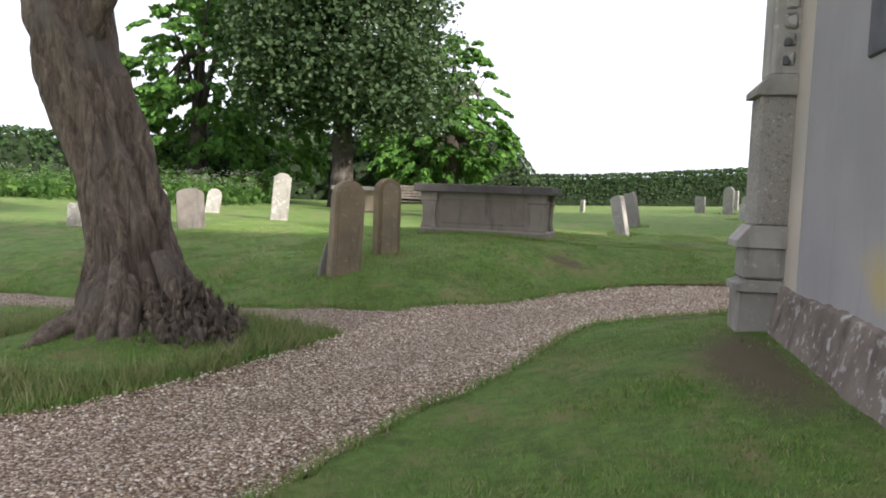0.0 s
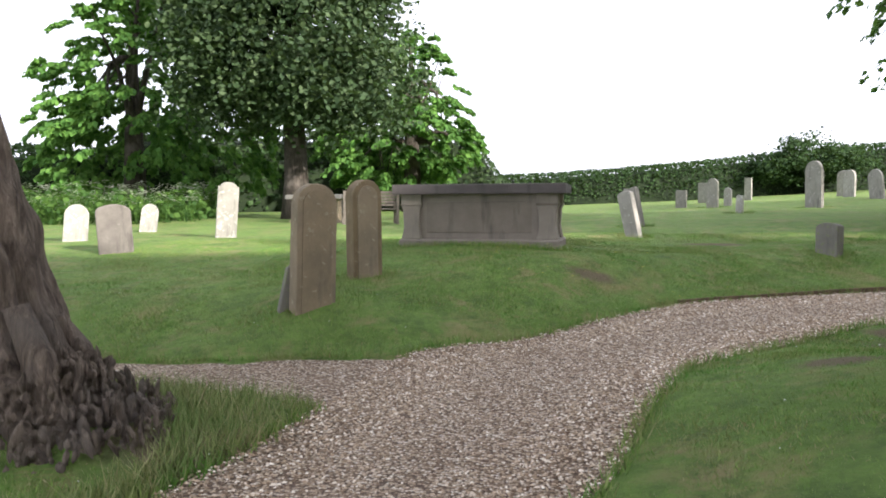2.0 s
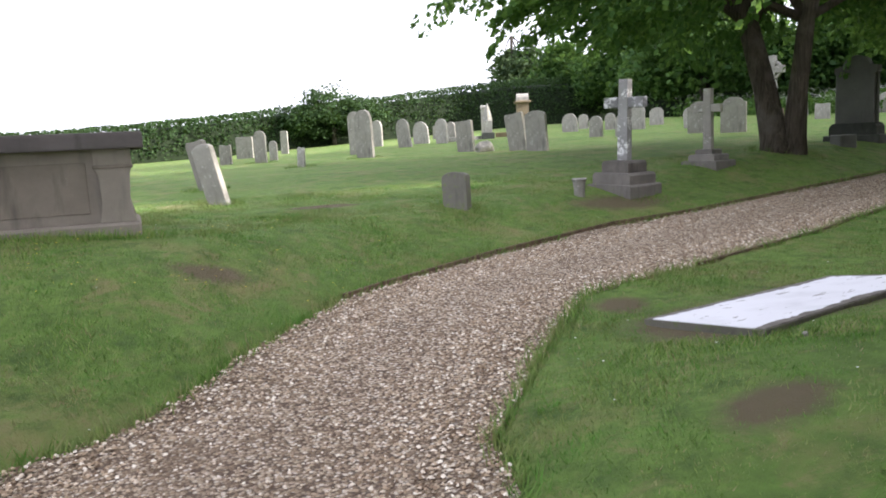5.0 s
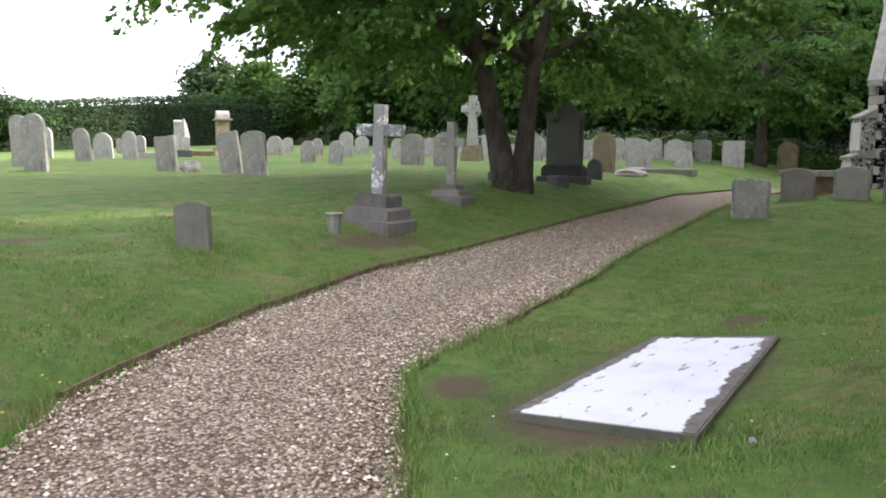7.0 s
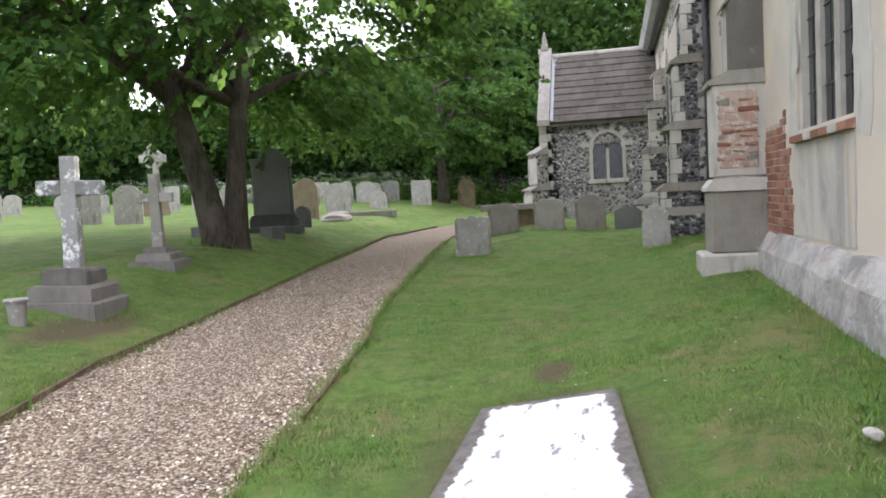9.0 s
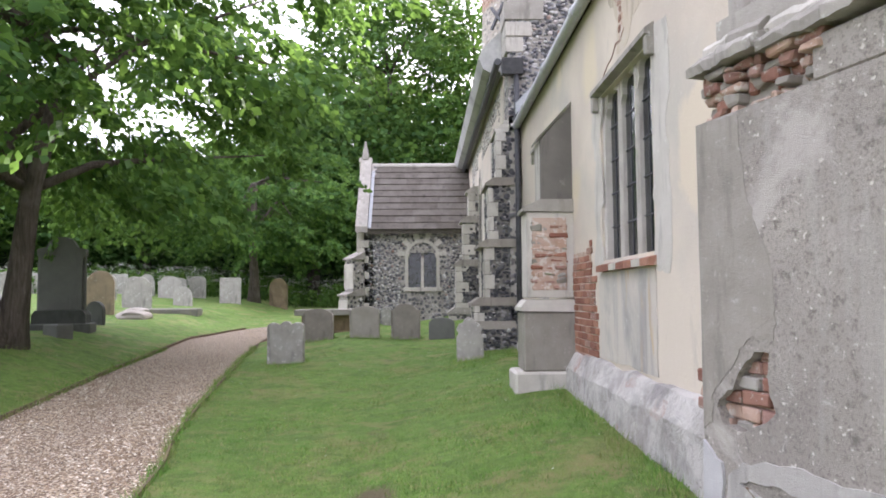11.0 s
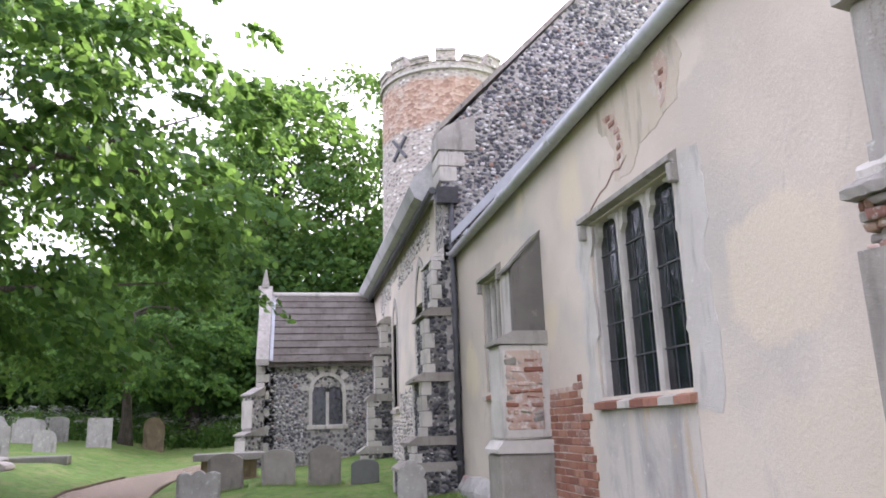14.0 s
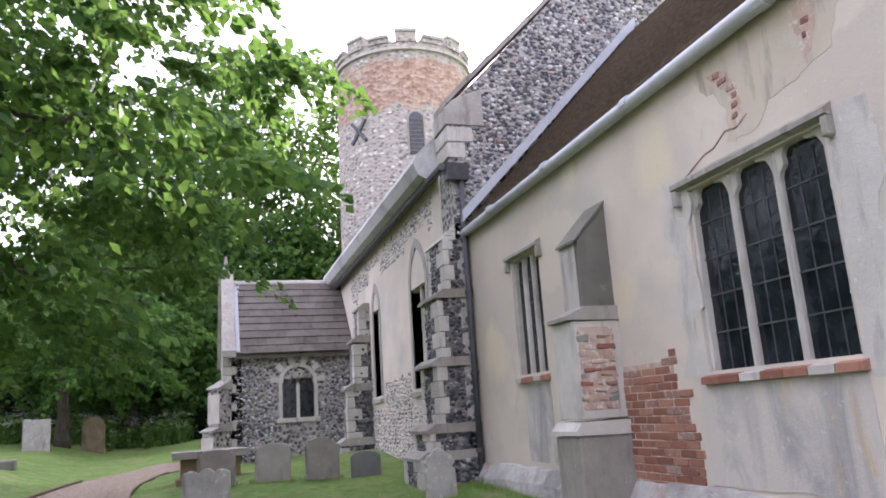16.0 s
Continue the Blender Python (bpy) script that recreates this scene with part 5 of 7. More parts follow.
def tower_details():
    a = math.atan2(10 - TY, 1 - TX) + 0.14
    c = Vector((TX + TR * 0.985 * math.cos(a), TY + TR * 0.985 * math.sin(a), 11.0))
    rot = Matrix.Translation(c) @ Matrix.Rotation(a + math.pi / 2, 4, "Z")
    louvre = empty("tower_louvre")
    # No real hole: a solid dark plate stands for the unlit belfry behind the slats.
    back = part("opening", prism([(0.32, -0.95), *arch(0, 0.32, 0.45, 8, 1.0), (-0.32, -0.95)], -0.06, 0.10), IRON, louvre)
    for i in range(9):
        z = -0.85 + i * 0.16
        part("slat", prism([(-0.085, z), (-0.075, z + 0.02), (0.02, z + 0.11), (0.01, z + 0.09)], -0.29, 0.29, "x"), TIMBER, louvre)
    part("arch_ring", ring(jambed(0, 0.33, -0.95, 0.45), jambed(0, 0.40, -0.95, 0.45), -0.05, 0.1), OLD_ASHLAR, louvre)
    louvre.matrix_world = rot @ Matrix.Diagonal((0.75, 1, 0.85, 1))
    tagged(louvre, "round-headed belfry opening with timber louvres", "louvre", kind="structure")
    a2 = a - 0.84
    c2 = Vector((TX + TR * 1.0 * math.cos(a2), TY + TR * 1.0 * math.sin(a2), 11.25))
    tie = empty("tie_plate")
    part("bar", box(-0.5, 0.5, -0.05, 0.02, -0.05, 0.05), IRON, tie).matrix_basis = pose(0, 0, 0, 0, 50, 0)
    part("bar", box(-0.5, 0.5, -0.05, 0.02, -0.05, 0.05), IRON, tie).matrix_basis = pose(0, 0, 0, 0, -50, 0)
    tie.matrix_world = Matrix.Translation(c2) @ Matrix.Rotation(a2 + math.pi / 2, 4, "Z")
    tagged(tie, "black iron cross tie plate on the tower", "tie plate", kind="structure")


tower_details()

# ---- porch ----
PX, PY, P_EAVE, P_RIDGE, P_DEEP = 20.5, 9.85, 3.62, 5.72, 22.25
PW = (7.63, 8.42)  # window light


def porch():
    hole = [(PW[0], PW[1], 1.98, 2.95)]
    wall = part("wall", holed(NAVE_Y + 0.02, PY, 0.2, P_EAVE, PX, PX + 0.45, hole, "x"), MORTAR)
    front = part("front_wall", prism([(PX, 0.2), (2 * P_DEEP - PX, 0.2), (2 * P_DEEP - PX, P_EAVE), (P_DEEP, P_RIDGE + 0.1), (PX, P_EAVE)], PY - 0.45, PY + 0.004, "y"), MORTAR)
    back = part("back_wall", box(2 * P_DEEP - PX - 0.45, 2 * P_DEEP - PX, NAVE_Y + 0.02, PY - 0.46, 0.2, P_EAVE), MORTAR)
    made = [wall, front, back]
    c, half = (PW[0] + PW[1]) / 2, (PW[1] - PW[0]) / 2
    made.append(part("window_frame", ring(jambed(c, half, 1.98, 2.85), jambed(c, half + 0.09, 1.86, 2.85), PX - 0.03, PX + 0.2, "x"), ASHLAR))
    made.append(part("window_sill", box(PX - 0.05, PX + 0.2, c - half - 0.14, c + half + 0.14, 1.86, 1.98, 0.01), ASHLAR))
    made.append(part("mullion", box(PX + 0.03, PX + 0.12, c - 0.04, c + 0.04, 1.98, 2.95), ASHLAR))
    for s in (-1, 1):
        made.append(part("tracery", ring(arch(c + s * half / 2, half / 2 - 0.02, 2.83, 8, 1.3), arch(c + s * half / 2, half / 2 + 0.04, 2.83, 8, 1.3), PX + 0.03, PX + 0.12, "x"), ASHLAR))
    made.append(part("pane", prism([(c + half, 1.98), *arch(c, half, 2.85), (c - half, 1.98)], PX + 0.14, PX + 0.15, "x"), GLASS))
    for i in range(11):
        a0, a1 = math.pi * (i + 0.08) / 11, math.pi * (i + 0.92) / 11
        if i % 2 == 0:
            r0, r1 = half + 0.10, half + 0.30
            p = [(c + r0 * math.cos(a0), 2.85 + r0 * math.sin(a0)), (c + r1 * math.cos(a0), 2.85 + r1 * math.sin(a0)), (c + r1 * math.cos(a1), 2.85 + r1 * math.sin(a1)), (c + r0 * math.cos(a1), 2.85 + r0 * math.sin(a1))]
            made.append(part("voussoir", prism(p, PX - 0.03, PX + 0.05, "x"), LIMEWASH))

    def keep(u, z):
        return not (abs(u - c) < half + 0.2 and 1.82 < z < 2.95) and math.hypot(u - c, max(0, z - 2.85)) > half + 0.22

    z, k = 0.9, 0
    while z < P_EAVE - 0.1:
        made.append(part("quoin", box(PX - 0.018, PX + 0.3, PY - (0.2 if k % 2 else 0.32), PY + 0.02, z + 0.005, z + 0.215, 0.008), ASHLAR))
        z, k = z + 0.22, k + 1
    # diagonal corner buttress in two stages
    for a, b, r in ((0.3, 1.75, 0.62), (1.75, 2.75, 0.42)):
        bm = box(-0.18, 0.18, 0, r, a, b, 0.01)
        bm.transform(Matrix.Translation((PX + 0.08, PY - 0.08, 0)) @ Matrix.Rotation(radians(45), 4, "Z"))
        made.append(part("corner_buttress", bm, MORTAR))
        bm = box(-0.19, 0.19, r - 0.02, r + 0.015, a + 0.55 if a < 1 else a + 0.2, b - 0.12, 0.005)
        bm.transform(Matrix.Translation((PX + 0.08, PY - 0.08, 0)) @ Matrix.Rotation(radians(45), 4, "Z"))
        made.append(part("panel_stone", bm, ASHLAR))
        bm = prism([(0, b), (r + 0.05, b), (r + 0.05, b + 0.04), (0, b + 0.25)], -0.21, 0.21, "x")
        bm.transform(Matrix.Translation((PX + 0.08, PY - 0.08, 0)) @ Matrix.Rotation(radians(45), 4, "Z"))
        made.append(part("weathering_stone", bm, OLD_ASHLAR))
    # roof of stone slates in courses
    deck = part("roof_deck", prism([(PX - 0.18, P_EAVE - 0.04), (P_DEEP, P_RIDGE - 0.06), (2 * P_DEEP - PX + 0.18, P_EAVE - 0.04), (2 * P_DEEP - PX + 0.18, P_EAVE - 0.14), (P_DEEP, P_RIDGE - 0.2), (PX - 0.18, P_EAVE - 0.14)], NAVE_Y - 0.3, PY - 0.30, "y"), TILE)
    made.append(deck)
    rng = random.Random(5)
    slope = Vector((P_DEEP - PX + 0.18, 0, P_RIDGE - P_EAVE))
    d = slope.normalized()
    nrm = Vector((-d.z, 0, d.x))
    courses = 10
    step = slope.length / courses
    for i in range(courses):
        y = NAVE_Y - 0.05
        while y < PY - 0.36:
            w = rng.uniform(0.32, 0.62)
            y1 = min(y + w, PY - 0.34)
            p = Vector((PX - 0.20, 0, P_EAVE - 0.03)) + d * (i * step - 0.015) + nrm * rng.uniform(0.0, 0.008)
            q = p + d * (step + 0.04)
            bm = bmesh.new()
            vs = [bm.verts.new((o.x, yy, o.z)) for o, yy in ((p + nrm * 0.015, y + 0.005), (p + nrm * 0.045, y + 0.005), (q + nrm * 0.018, y + 0.005), (q, y + 0.005), (p + nrm * 0.015, y1), (p + nrm * 0.045, y1), (q + nrm * 0.018, y1), (q, y1))]
            for f in ((0, 1, 2, 3), (7, 6, 5, 4), (0, 4, 5, 1), (1, 5, 6, 2), (2, 6, 7, 3), (3, 7, 4, 0)):
                bm.faces.new([vs[k] for k in f])
            bmesh.ops.recalc_face_normals(bm, faces=bm.faces)
            made.append(part("roof_slate", bm, TILE))
            y = y1 + 0.003
    made.append(part("ridge", tube([(P_DEEP, NAVE_Y, P_RIDGE + 0.0), (P_DEEP, PY - 0.3, P_RIDGE + 0.0)], [0.09, 0.09], 8), OLD_ASHLAR))
    made.append(part("gable_coping", prism([(PX - 0.22, P_EAVE - 0.10), (P_DEEP, P_RIDGE + 0.14), (P_DEEP, P_RIDGE + 0.28), (PX - 0.30, P_EAVE + 0.06), (PX - 0.30, P_EAVE - 0.10)], PY - 0.30, PY + 0.03, "y"), OLD_ASHLAR))
    made.append(part("gable_coping", prism([(2 * P_DEEP - PX + 0.22, P_EAVE - 0.10), (P_DEEP + 0.004, P_RIDGE + 0.14), (P_DEEP + 0.004, P_RIDGE + 0.28), (2 * P_DEEP - PX + 0.30, P_EAVE + 0.06), (2 * P_DEEP - PX + 0.30, P_EAVE - 0.10)], PY - 0.30, PY + 0.10, "y"), ASHLAR))
    made.append(part("lead_strip", prism([(PX - 0.21, P_EAVE + 0.02), (P_DEEP, P_RIDGE + 0.03), (P_DEEP, P_RIDGE + 0.06), (PX - 0.21, P_EAVE + 0.05)], PY - 0.40, PY - 0.31, "y"), LEAD))
    bm = box(P_DEEP - 0.1, P_DEEP + 0.1, PY - 0.2, PY, P_RIDGE + 0.2, P_RIDGE + 0.36, 0.02)
    bmesh.ops.create_cone(bm, segments=6, radius1=0.10, radius2=0.02, depth=0.42, cap_ends=True, matrix=Matrix.Translation((P_DEEP, PY - 0.1, P_RIDGE + 0.57)))
    made.append(part("finial", bm, OLD_ASHLAR))
    e = grown("church_porch", (P_DEEP, 8.2, 0.2), made)
    scatter_flints(wall, plane_spots("x", PX, NAVE_Y + 0.1, PY - 0.25, 0.9, P_EAVE - 0.06, 0.085, 31, keep), 0.042, 9, 0.016)
    return tagged(e, "flint church porch with stone-slated roof and small arched window", "porch")


porch()

# ---- graves ----


def outline_of(style, w, h):
    """The outline of a headstone, from its foot on one side over the top to the other."""
    a = w / 2
    if style == "round":
        top = [(a * math.cos(t), h - a + a * math.sin(t)) for t in np.linspace(0, math.pi, 13)]
    elif style == "low_round":
        top = [(a * math.cos(t), h - a * 0.45 + a * 0.45 * math.sin(t)) for t in np.linspace(0, math.pi, 13)]
    elif style == "gothic":
        top = [(a, h - 1.1 * a)] + [(a - 1.6 * a * (1 - math.cos(t)), h - 1.1 * a + 1.45 * a * math.sin(t)) for t in np.linspace(0.1, 0.86, 6)]
        top = [(x, min(z, h)) for x, z in top if x > 0.02] + [(0, h)]
        top = top + [(-x, z) for x, z in top[-2::-1]]
    elif style == "shouldered":
        top = [(a, h - 0.42 * a), (0.78 * a, h - 0.38 * a), (0.72 * a, h - 0.22 * a)] + [(0.62 * a * math.cos(t), h - 0.22 * a + 0.22 * a * math.sin(t)) for t in np.linspace(0.25, math.pi - 0.25, 9)] + [(-0.72 * a, h - 0.22 * a), (-0.78 * a, h - 0.38 * a), (-a, h - 0.42 * a)]
    elif style == "scalloped":
        top = [(a, h - 0.10)] + [(a * (0.97 - 1.94 * k / 18), h - 0.05 + 0.05 * abs(math.sin(k / 18 * math.pi * 3)) * (1.1 if 6 <= k <= 12 else 0.7)) for k in range(19)] + [(-a, h - 0.10)]
    elif style == "ogee":
        top = [(a * 0.95, h * 0.55), (a * 0.78, h * 0.62), (a * 0.95, h * 0.72), (a * 0.7, h * 0.86), (a * 0.45, h * 0.88), (a * 0.3, h * 0.97), (0, h), (-a * 0.3, h * 0.97), (-a * 0.45, h * 0.88), (-a * 0.7, h * 0.86), (-a * 0.95, h * 0.72), (-a * 0.78, h * 0.62), (-a * 0.95, h * 0.55)]
    else:
        top = [(a, h - 0.03), (a - 0.03, h), (0.1 * a, h - 0.012), (-a + 0.04, h + 0.01), (-a, h - 0.04)]
    return [(a, -0.25), *top, (-a, -0.25)]


def big_headstone(bm, x, y, w, h, mat, yaw, lean, back, label, group, thick):
    """A thick headstone whose worn inscription panel stands a little proud of the slab."""
    e = empty("headstone")
    part("slab", bm, mat, e)
    a, top = w / 2 - 0.055, h - 0.06
    outline = [(a, -0.1), *[(a * math.cos(t), top - a + a * math.sin(t)) for t in np.linspace(0, math.pi, 13)], (-a, -0.1)]
    part("inscription_panel", roughen(prism(outline, -thick / 2 - 0.013, -thick / 2 + 0.02, "y", None, 0.004), 0.003, 5), mat, e)
    e.matrix_world = pose(x, y, gz(x, y) - 0.01, back, lean, yaw)
    return tagged(e, label, "gravestone", group)


def headstone(x, y, w, h, style, mat, yaw, lean, back, label, group="", thick=0.1):
    """One headstone: an upright slab with worn edges, set in the turf."""
    bm = prism(outline_of(style, w, h), -thick / 2, thick / 2, "y", None, min(0.016, thick * 0.2))
    bmesh.ops.triangulate(bm, faces=[f for f in bm.faces if len(f.verts) > 4])
    k = random.Random(round(x * 31 + y * 17)).uniform(0, 9)
    for v in bm.verts:
        v.co += noise.noise_vector(v.co * 4 + Vector((k, 0, 0))) * 0.010
    if thick > 0.15 and h > 0.9:
        return big_headstone(bm, x, y, w, h, mat, yaw, lean, back, label, group, thick)
    ob = part("headstone", bm, mat)
    ob.matrix_world = pose(x, y, gz(x, y) - 0.01, back, lean, yaw)
    return tagged(ob, label, "gravestone", group)


BY_PATH = ((-3.04, 9.08, 0.41, 1.18, "round", 40, 2.0, 0), (-2.78, 10.15, 0.35, 1.07, "round", 40, -1.0, 2))
for x, y, w, h, st, yaw, lean, back in BY_PATH:
    headstone(x, y, w, h, st, HEAD_BROWN, yaw, lean, back, "round-topped brown sandstone headstone beside the path", "brown headstones", 0.18)

headstone(-3.27, 9.10, 0.22, 0.40, "flat", MOSSY, 30, 14, -8, "dark broken slab leaning at a headstone's foot", "brown headstones", 0.12)
headstone(-7.0, 16.1, 0.40, 1.10, "shouldered", HEAD_PALE, 30, 4, 3, "tall white headstone leaning on the open lawn", "western headstones")
headstone(-7.39, 12.94, 0.50, 0.76, "low_round", DARK_PLINTH, 35, -3, -4, "squat brown headstone spotted with pale lichen", "western headstones")
headstone(-9.86, 18.29, 0.38, 0.66, "round", HEAD_PALE, 20, 8, 0, "small white headstone tilted sideways", "western headstones")
headstone(-9.41, 14.91, 0.42, 0.70, "round", HEAD_PALE, 25, 6, 4, "pale round headstone with a dark foot", "western headstones")
headstone(-9.52, 12.45, 0.30, 0.44, "flat", HEAD_PALE, 15, 2, 0, "low cream gravestone near the old tree", "western headstones")

# far lawn, row by row: x, y, width, height, style, lean
FAR_LAWN = (
    (7.27, 25.63, 0.58, 1.42, "round", 2), (12.6, 36.8, 0.55, 1.2, "round", 0), (12.03, 32.7, 0.58, 1.16, "round", 9), (13.8, 34.7, 0.74, 0.98, "round", 4),
    (17.2, 41.0, 0.5, 0.8, "round", 0), (16.9, 38.9, 0.5, 0.68, "flat", 0), (13.8, 32.8, 0.52, 1.04, "round", 3), (15.2, 34.5, 0.42, 0.86, "round", 0),
    (9.56, 23.66, 0.5, 0.88, "flat", 5), (9.78, 21.34, 0.46, 0.98, "flat", 9), (9.58, 20.24, 0.50, 0.99, "low_round", 4), (19.7, 31.7, 0.64, 0.82, "round", 3), (22.1, 33.7, 0.42, 0.70, "round", 0))
for x, y, w, h, st, lean in FAR_LAWN:
    headstone(x, y, w * 1.2, h, st, HEAD_GREY, -70, -lean, 0, "leaning grey lichened headstone on the sunlit lawn" if lean > 3 else "upright grey weathered headstone on the sunlit lawn", "lawn headstones")
MIDDLE = (
    (15.9, 25.5, 0.46, 0.74, "round", 0), (20.9, 30.4, 0.46, 0.72, "round", 3), (15.9, 24.2, 0.44, 0.75, "round", -3), (20.6, 28.4, 0.54, 1.03, "round", 0), (23.7, 30.5, 0.6, 0.8, "shouldered", 0),
    (16.9, 21.8, 0.70, 0.98, "shouldered", 0), (23.4, 26.3, 0.46, 0.8, "round", 0), (20.5, 25.5, 0.48, 0.8, "round", 4), (16.5, 20.2, 0.66, 1.02, "shouldered", 0), (24.5, 24.1, 0.5, 0.94, "flat", 0), (23.3, 21.1, 0.46, 0.97, "round", 0))
for x, y, w, h, st, lean in MIDDLE:
    headstone(x, y, w * 1.12, h, st, HEAD_GREY, -72, -lean, 0, "old pale-grey headstone in the shade of the trees", "middle headstones")
UNDER_TREES = (
    (29.5, 20.7, 0.52, 0.88, "round", 0), (22.7, 16.8, 0.86, 0.97, "shouldered", 0), (29.8, 18.2, 0.9, 0.9, "shouldered", 0), (30.6, 19.4, 0.6, 0.8, "round", 0), (25.5, 16.3, 0.64, 0.68, "round", 0),
    (31.8, 17.7, 0.7, 0.94, "low_round", 0), (28.7, 15.5, 0.8, 1.0, "flat", 0), (27.6, 18.8, 0.6, 0.85, "round", 2), (33.0, 20.3, 0.6, 0.9, "round", 0), (26.4, 20.2, 0.55, 0.85, "low_round", -2), (34.2, 18.6, 0.6, 0.85, "flat", 0))
for x, y, w, h, st, lean in UNDER_TREES:
    headstone(x, y, w, h, st, HEAD_GREY if w > 0.62 else HEAD_PALE, -78, lean, 0, "pale lichened headstone before the dark wood", "headstones by the wood")
crowd = random.Random(19)
for i in range(26):
    x, y = crowd.uniform(25.5, 37), crowd.uniform(17.5, 31)
    headstone(x, y, crowd.uniform(0.42, 0.7), crowd.uniform(0.55, 0.95), crowd.choice(("round", "low_round", "shouldered", "flat")), HEAD_PALE if i % 3 else HEAD_GREY, -78 + crowd.uniform(-6, 6), crowd.uniform(-4, 4), 0, "small pale headstone crowded before the dark wood", "crowded small headstones")
headstone(19.2, 16.4, 0.68, 1.15, "round", HEAD_BROWN, -76, 0, 0, "brown round-topped headstone in shade", "headstones by the wood")
headstone(15.9, 15.08, 0.44, 0.52, "round", HEAD_DARK, 74, 0, 0, "small dark round-topped footstone", "headstones by the wood")
headstone(31.6, 14.2, 0.8, 1.25, "round", HEAD_BROWN, 80, 0, 0, "tall brown headstone beside a tree trunk", "headstones by the wood")

headstone(11.6, 10.2, 0.59, 0.67, "scalloped", HEAD_GREY, 84, 0, 2, "squat grey headstone with scalloped top and carved panels", "headstones by the porch", 0.12)
headstone(14.2, 10.05, 0.60, 0.63, "low_round", HEAD_TAUPE, 84, 0, 0, "broad brown headstone with rounded shoulders", "headstones by the porch", 0.12)
headstone(14.25, 9.15, 0.58, 0.62, "low_round", HEAD_TAUPE, 84, 1, 0, "broad brown headstone with rounded shoulders", "headstones by the porch", 0.12)
headstone(14.2, 8.35, 0.57, 0.70, "shouldered", HEAD_TAUPE, 84, 0, 0, "shouldered brown headstone before the porch wall", "headstones by the porch", 0.12)
headstone(14.0, 7.65, 0.50, 0.42, "low_round", HEAD_DARK, 84, 0, 0, "low dark headstone by the nave wall", "headstones by the porch", 0.12)
headstone(10.8, 7.3, 0.42, 0.64, "ogee", HEAD_GREY, 84, 2, 0, "grey headstone with a curved shaped top", "headstones by the porch", 0.10)
headstone(19.9, 9.0, 0.26, 0.5, "round", HEAD_PALE, 84, 0, 0, "tiny pale footstone against the porch", "headstones by the porch")

NORTH_LAWN = ((4.4, 31.0, 0.44, 0.66, "flat", 0), (5.2, 29.5, 0.42, 1.05, "round", 0), (4.5, 23.2, 0.18, 0.5, "flat", 2), (8.7, 29.8, 0.48, 1.5, "round", -2), (13.0, 38.5, 0.58, 1.2, "round", 0), (6.8, 38.0, 0.8, 0.95, "flat", 0), (9.2, 40.0, 0.36, 1.1, "flat", 0), (6.2, 31.5, 0.3, 0.7, "round", 0), (-0.2, 30.2, 0.2, 0.5, "flat", 0))
for x, y, w, h, st, lean in NORTH_LAWN:
    headstone(x, y, w, h, st, HEAD_PALE if st == "flat" and w < 0.4 else HEAD_GREY, -42, lean, 0, "weathered grey headstone standing alone on the lawn", "northern headstones")
headstone(0.7, 14.9, 0.26, 0.80, "low_round", HEAD_GREY, -40, -14, 0, "narrow grey headstone leaning sharply", "northern headstones", 0.13)
headstone(1.05, 17.25, 0.30, 0.80, "flat", DARK_PLINTH, -42, -13, 0, "dark leaning headstone behind a paler one", "northern headstones", 0.13)
headstone(3.07, 12.95, 0.31, 0.44, "low_round", MOSSY, -50, -4, -6, "mossy stub of a broken headstone", "northern headstones", 0.16)


def rest(ob, x, y, rz=0.0, sink=0.02):
    ob.matrix_world = pose(x, y, gz(x, y) - sink, 0, 0, rz)
    return ob


def cross(x, y, yaw, steps, shaft_h, w, arm, arm_z, mat, base_mat, label, lean=0.0):
    """A memorial cross on stepped blocks."""
    c = empty("memorial_cross")
    z = 0.0
    for i, (sw, sh) in enumerate(steps):
        k = sw / 2
        bm = prism([(-k, z - (0.2 if i == 0 else 0)), (k, z - (0.2 if i == 0 else 0)), (k, z + sh * 0.8), (k - 0.03, z + sh), (-k + 0.03, z + sh), (-k, z + sh * 0.8)], -k, k, "y")
        part("step", roughen(bm, 0.006, 5), base_mat, c)
        z += sh
    a = w / 2
    part("shaft", roughen(prism([(-a * 1.15, z), (a * 1.15, z), (a, z + arm_z), (a, z + shaft_h), (-a, z + shaft_h), (-a, z + arm_z)], -a * 0.75, a * 0.75, "y", None, 0.012), 0.004, 6), mat, c)
    for s in (-1, 1):
        part("arm", box(min(s * a, s * arm), max(s * a, s * arm), -a * 0.72, a * 0.72, z + arm_z - a, z + arm_z + a, 0.012), mat, c)
    c.matrix_world = pose(x, y, gz(x, y) - 0.02, 0, lean, yaw)
    return tagged(c, label, "cross", "memorial crosses")


cross(5.97, 13.25, -78, ((0.74, 0.10), (0.62, 0.16), (0.44, 0.16)), 1.12, 0.15, 0.33, 0.80, CROSS_MAT, DARK_PLINTH, "white marble cross blotched with lichen on stepped plinth", 2)
cross(8.4, 13.9, -78, ((0.62, 0.08), (0.46, 0.10), (0.30, 0.08)), 0.98, 0.13, 0.24, 0.66, HEAD_GREY, DARK_PLINTH, "slim grey stone cross on stepped plinth")


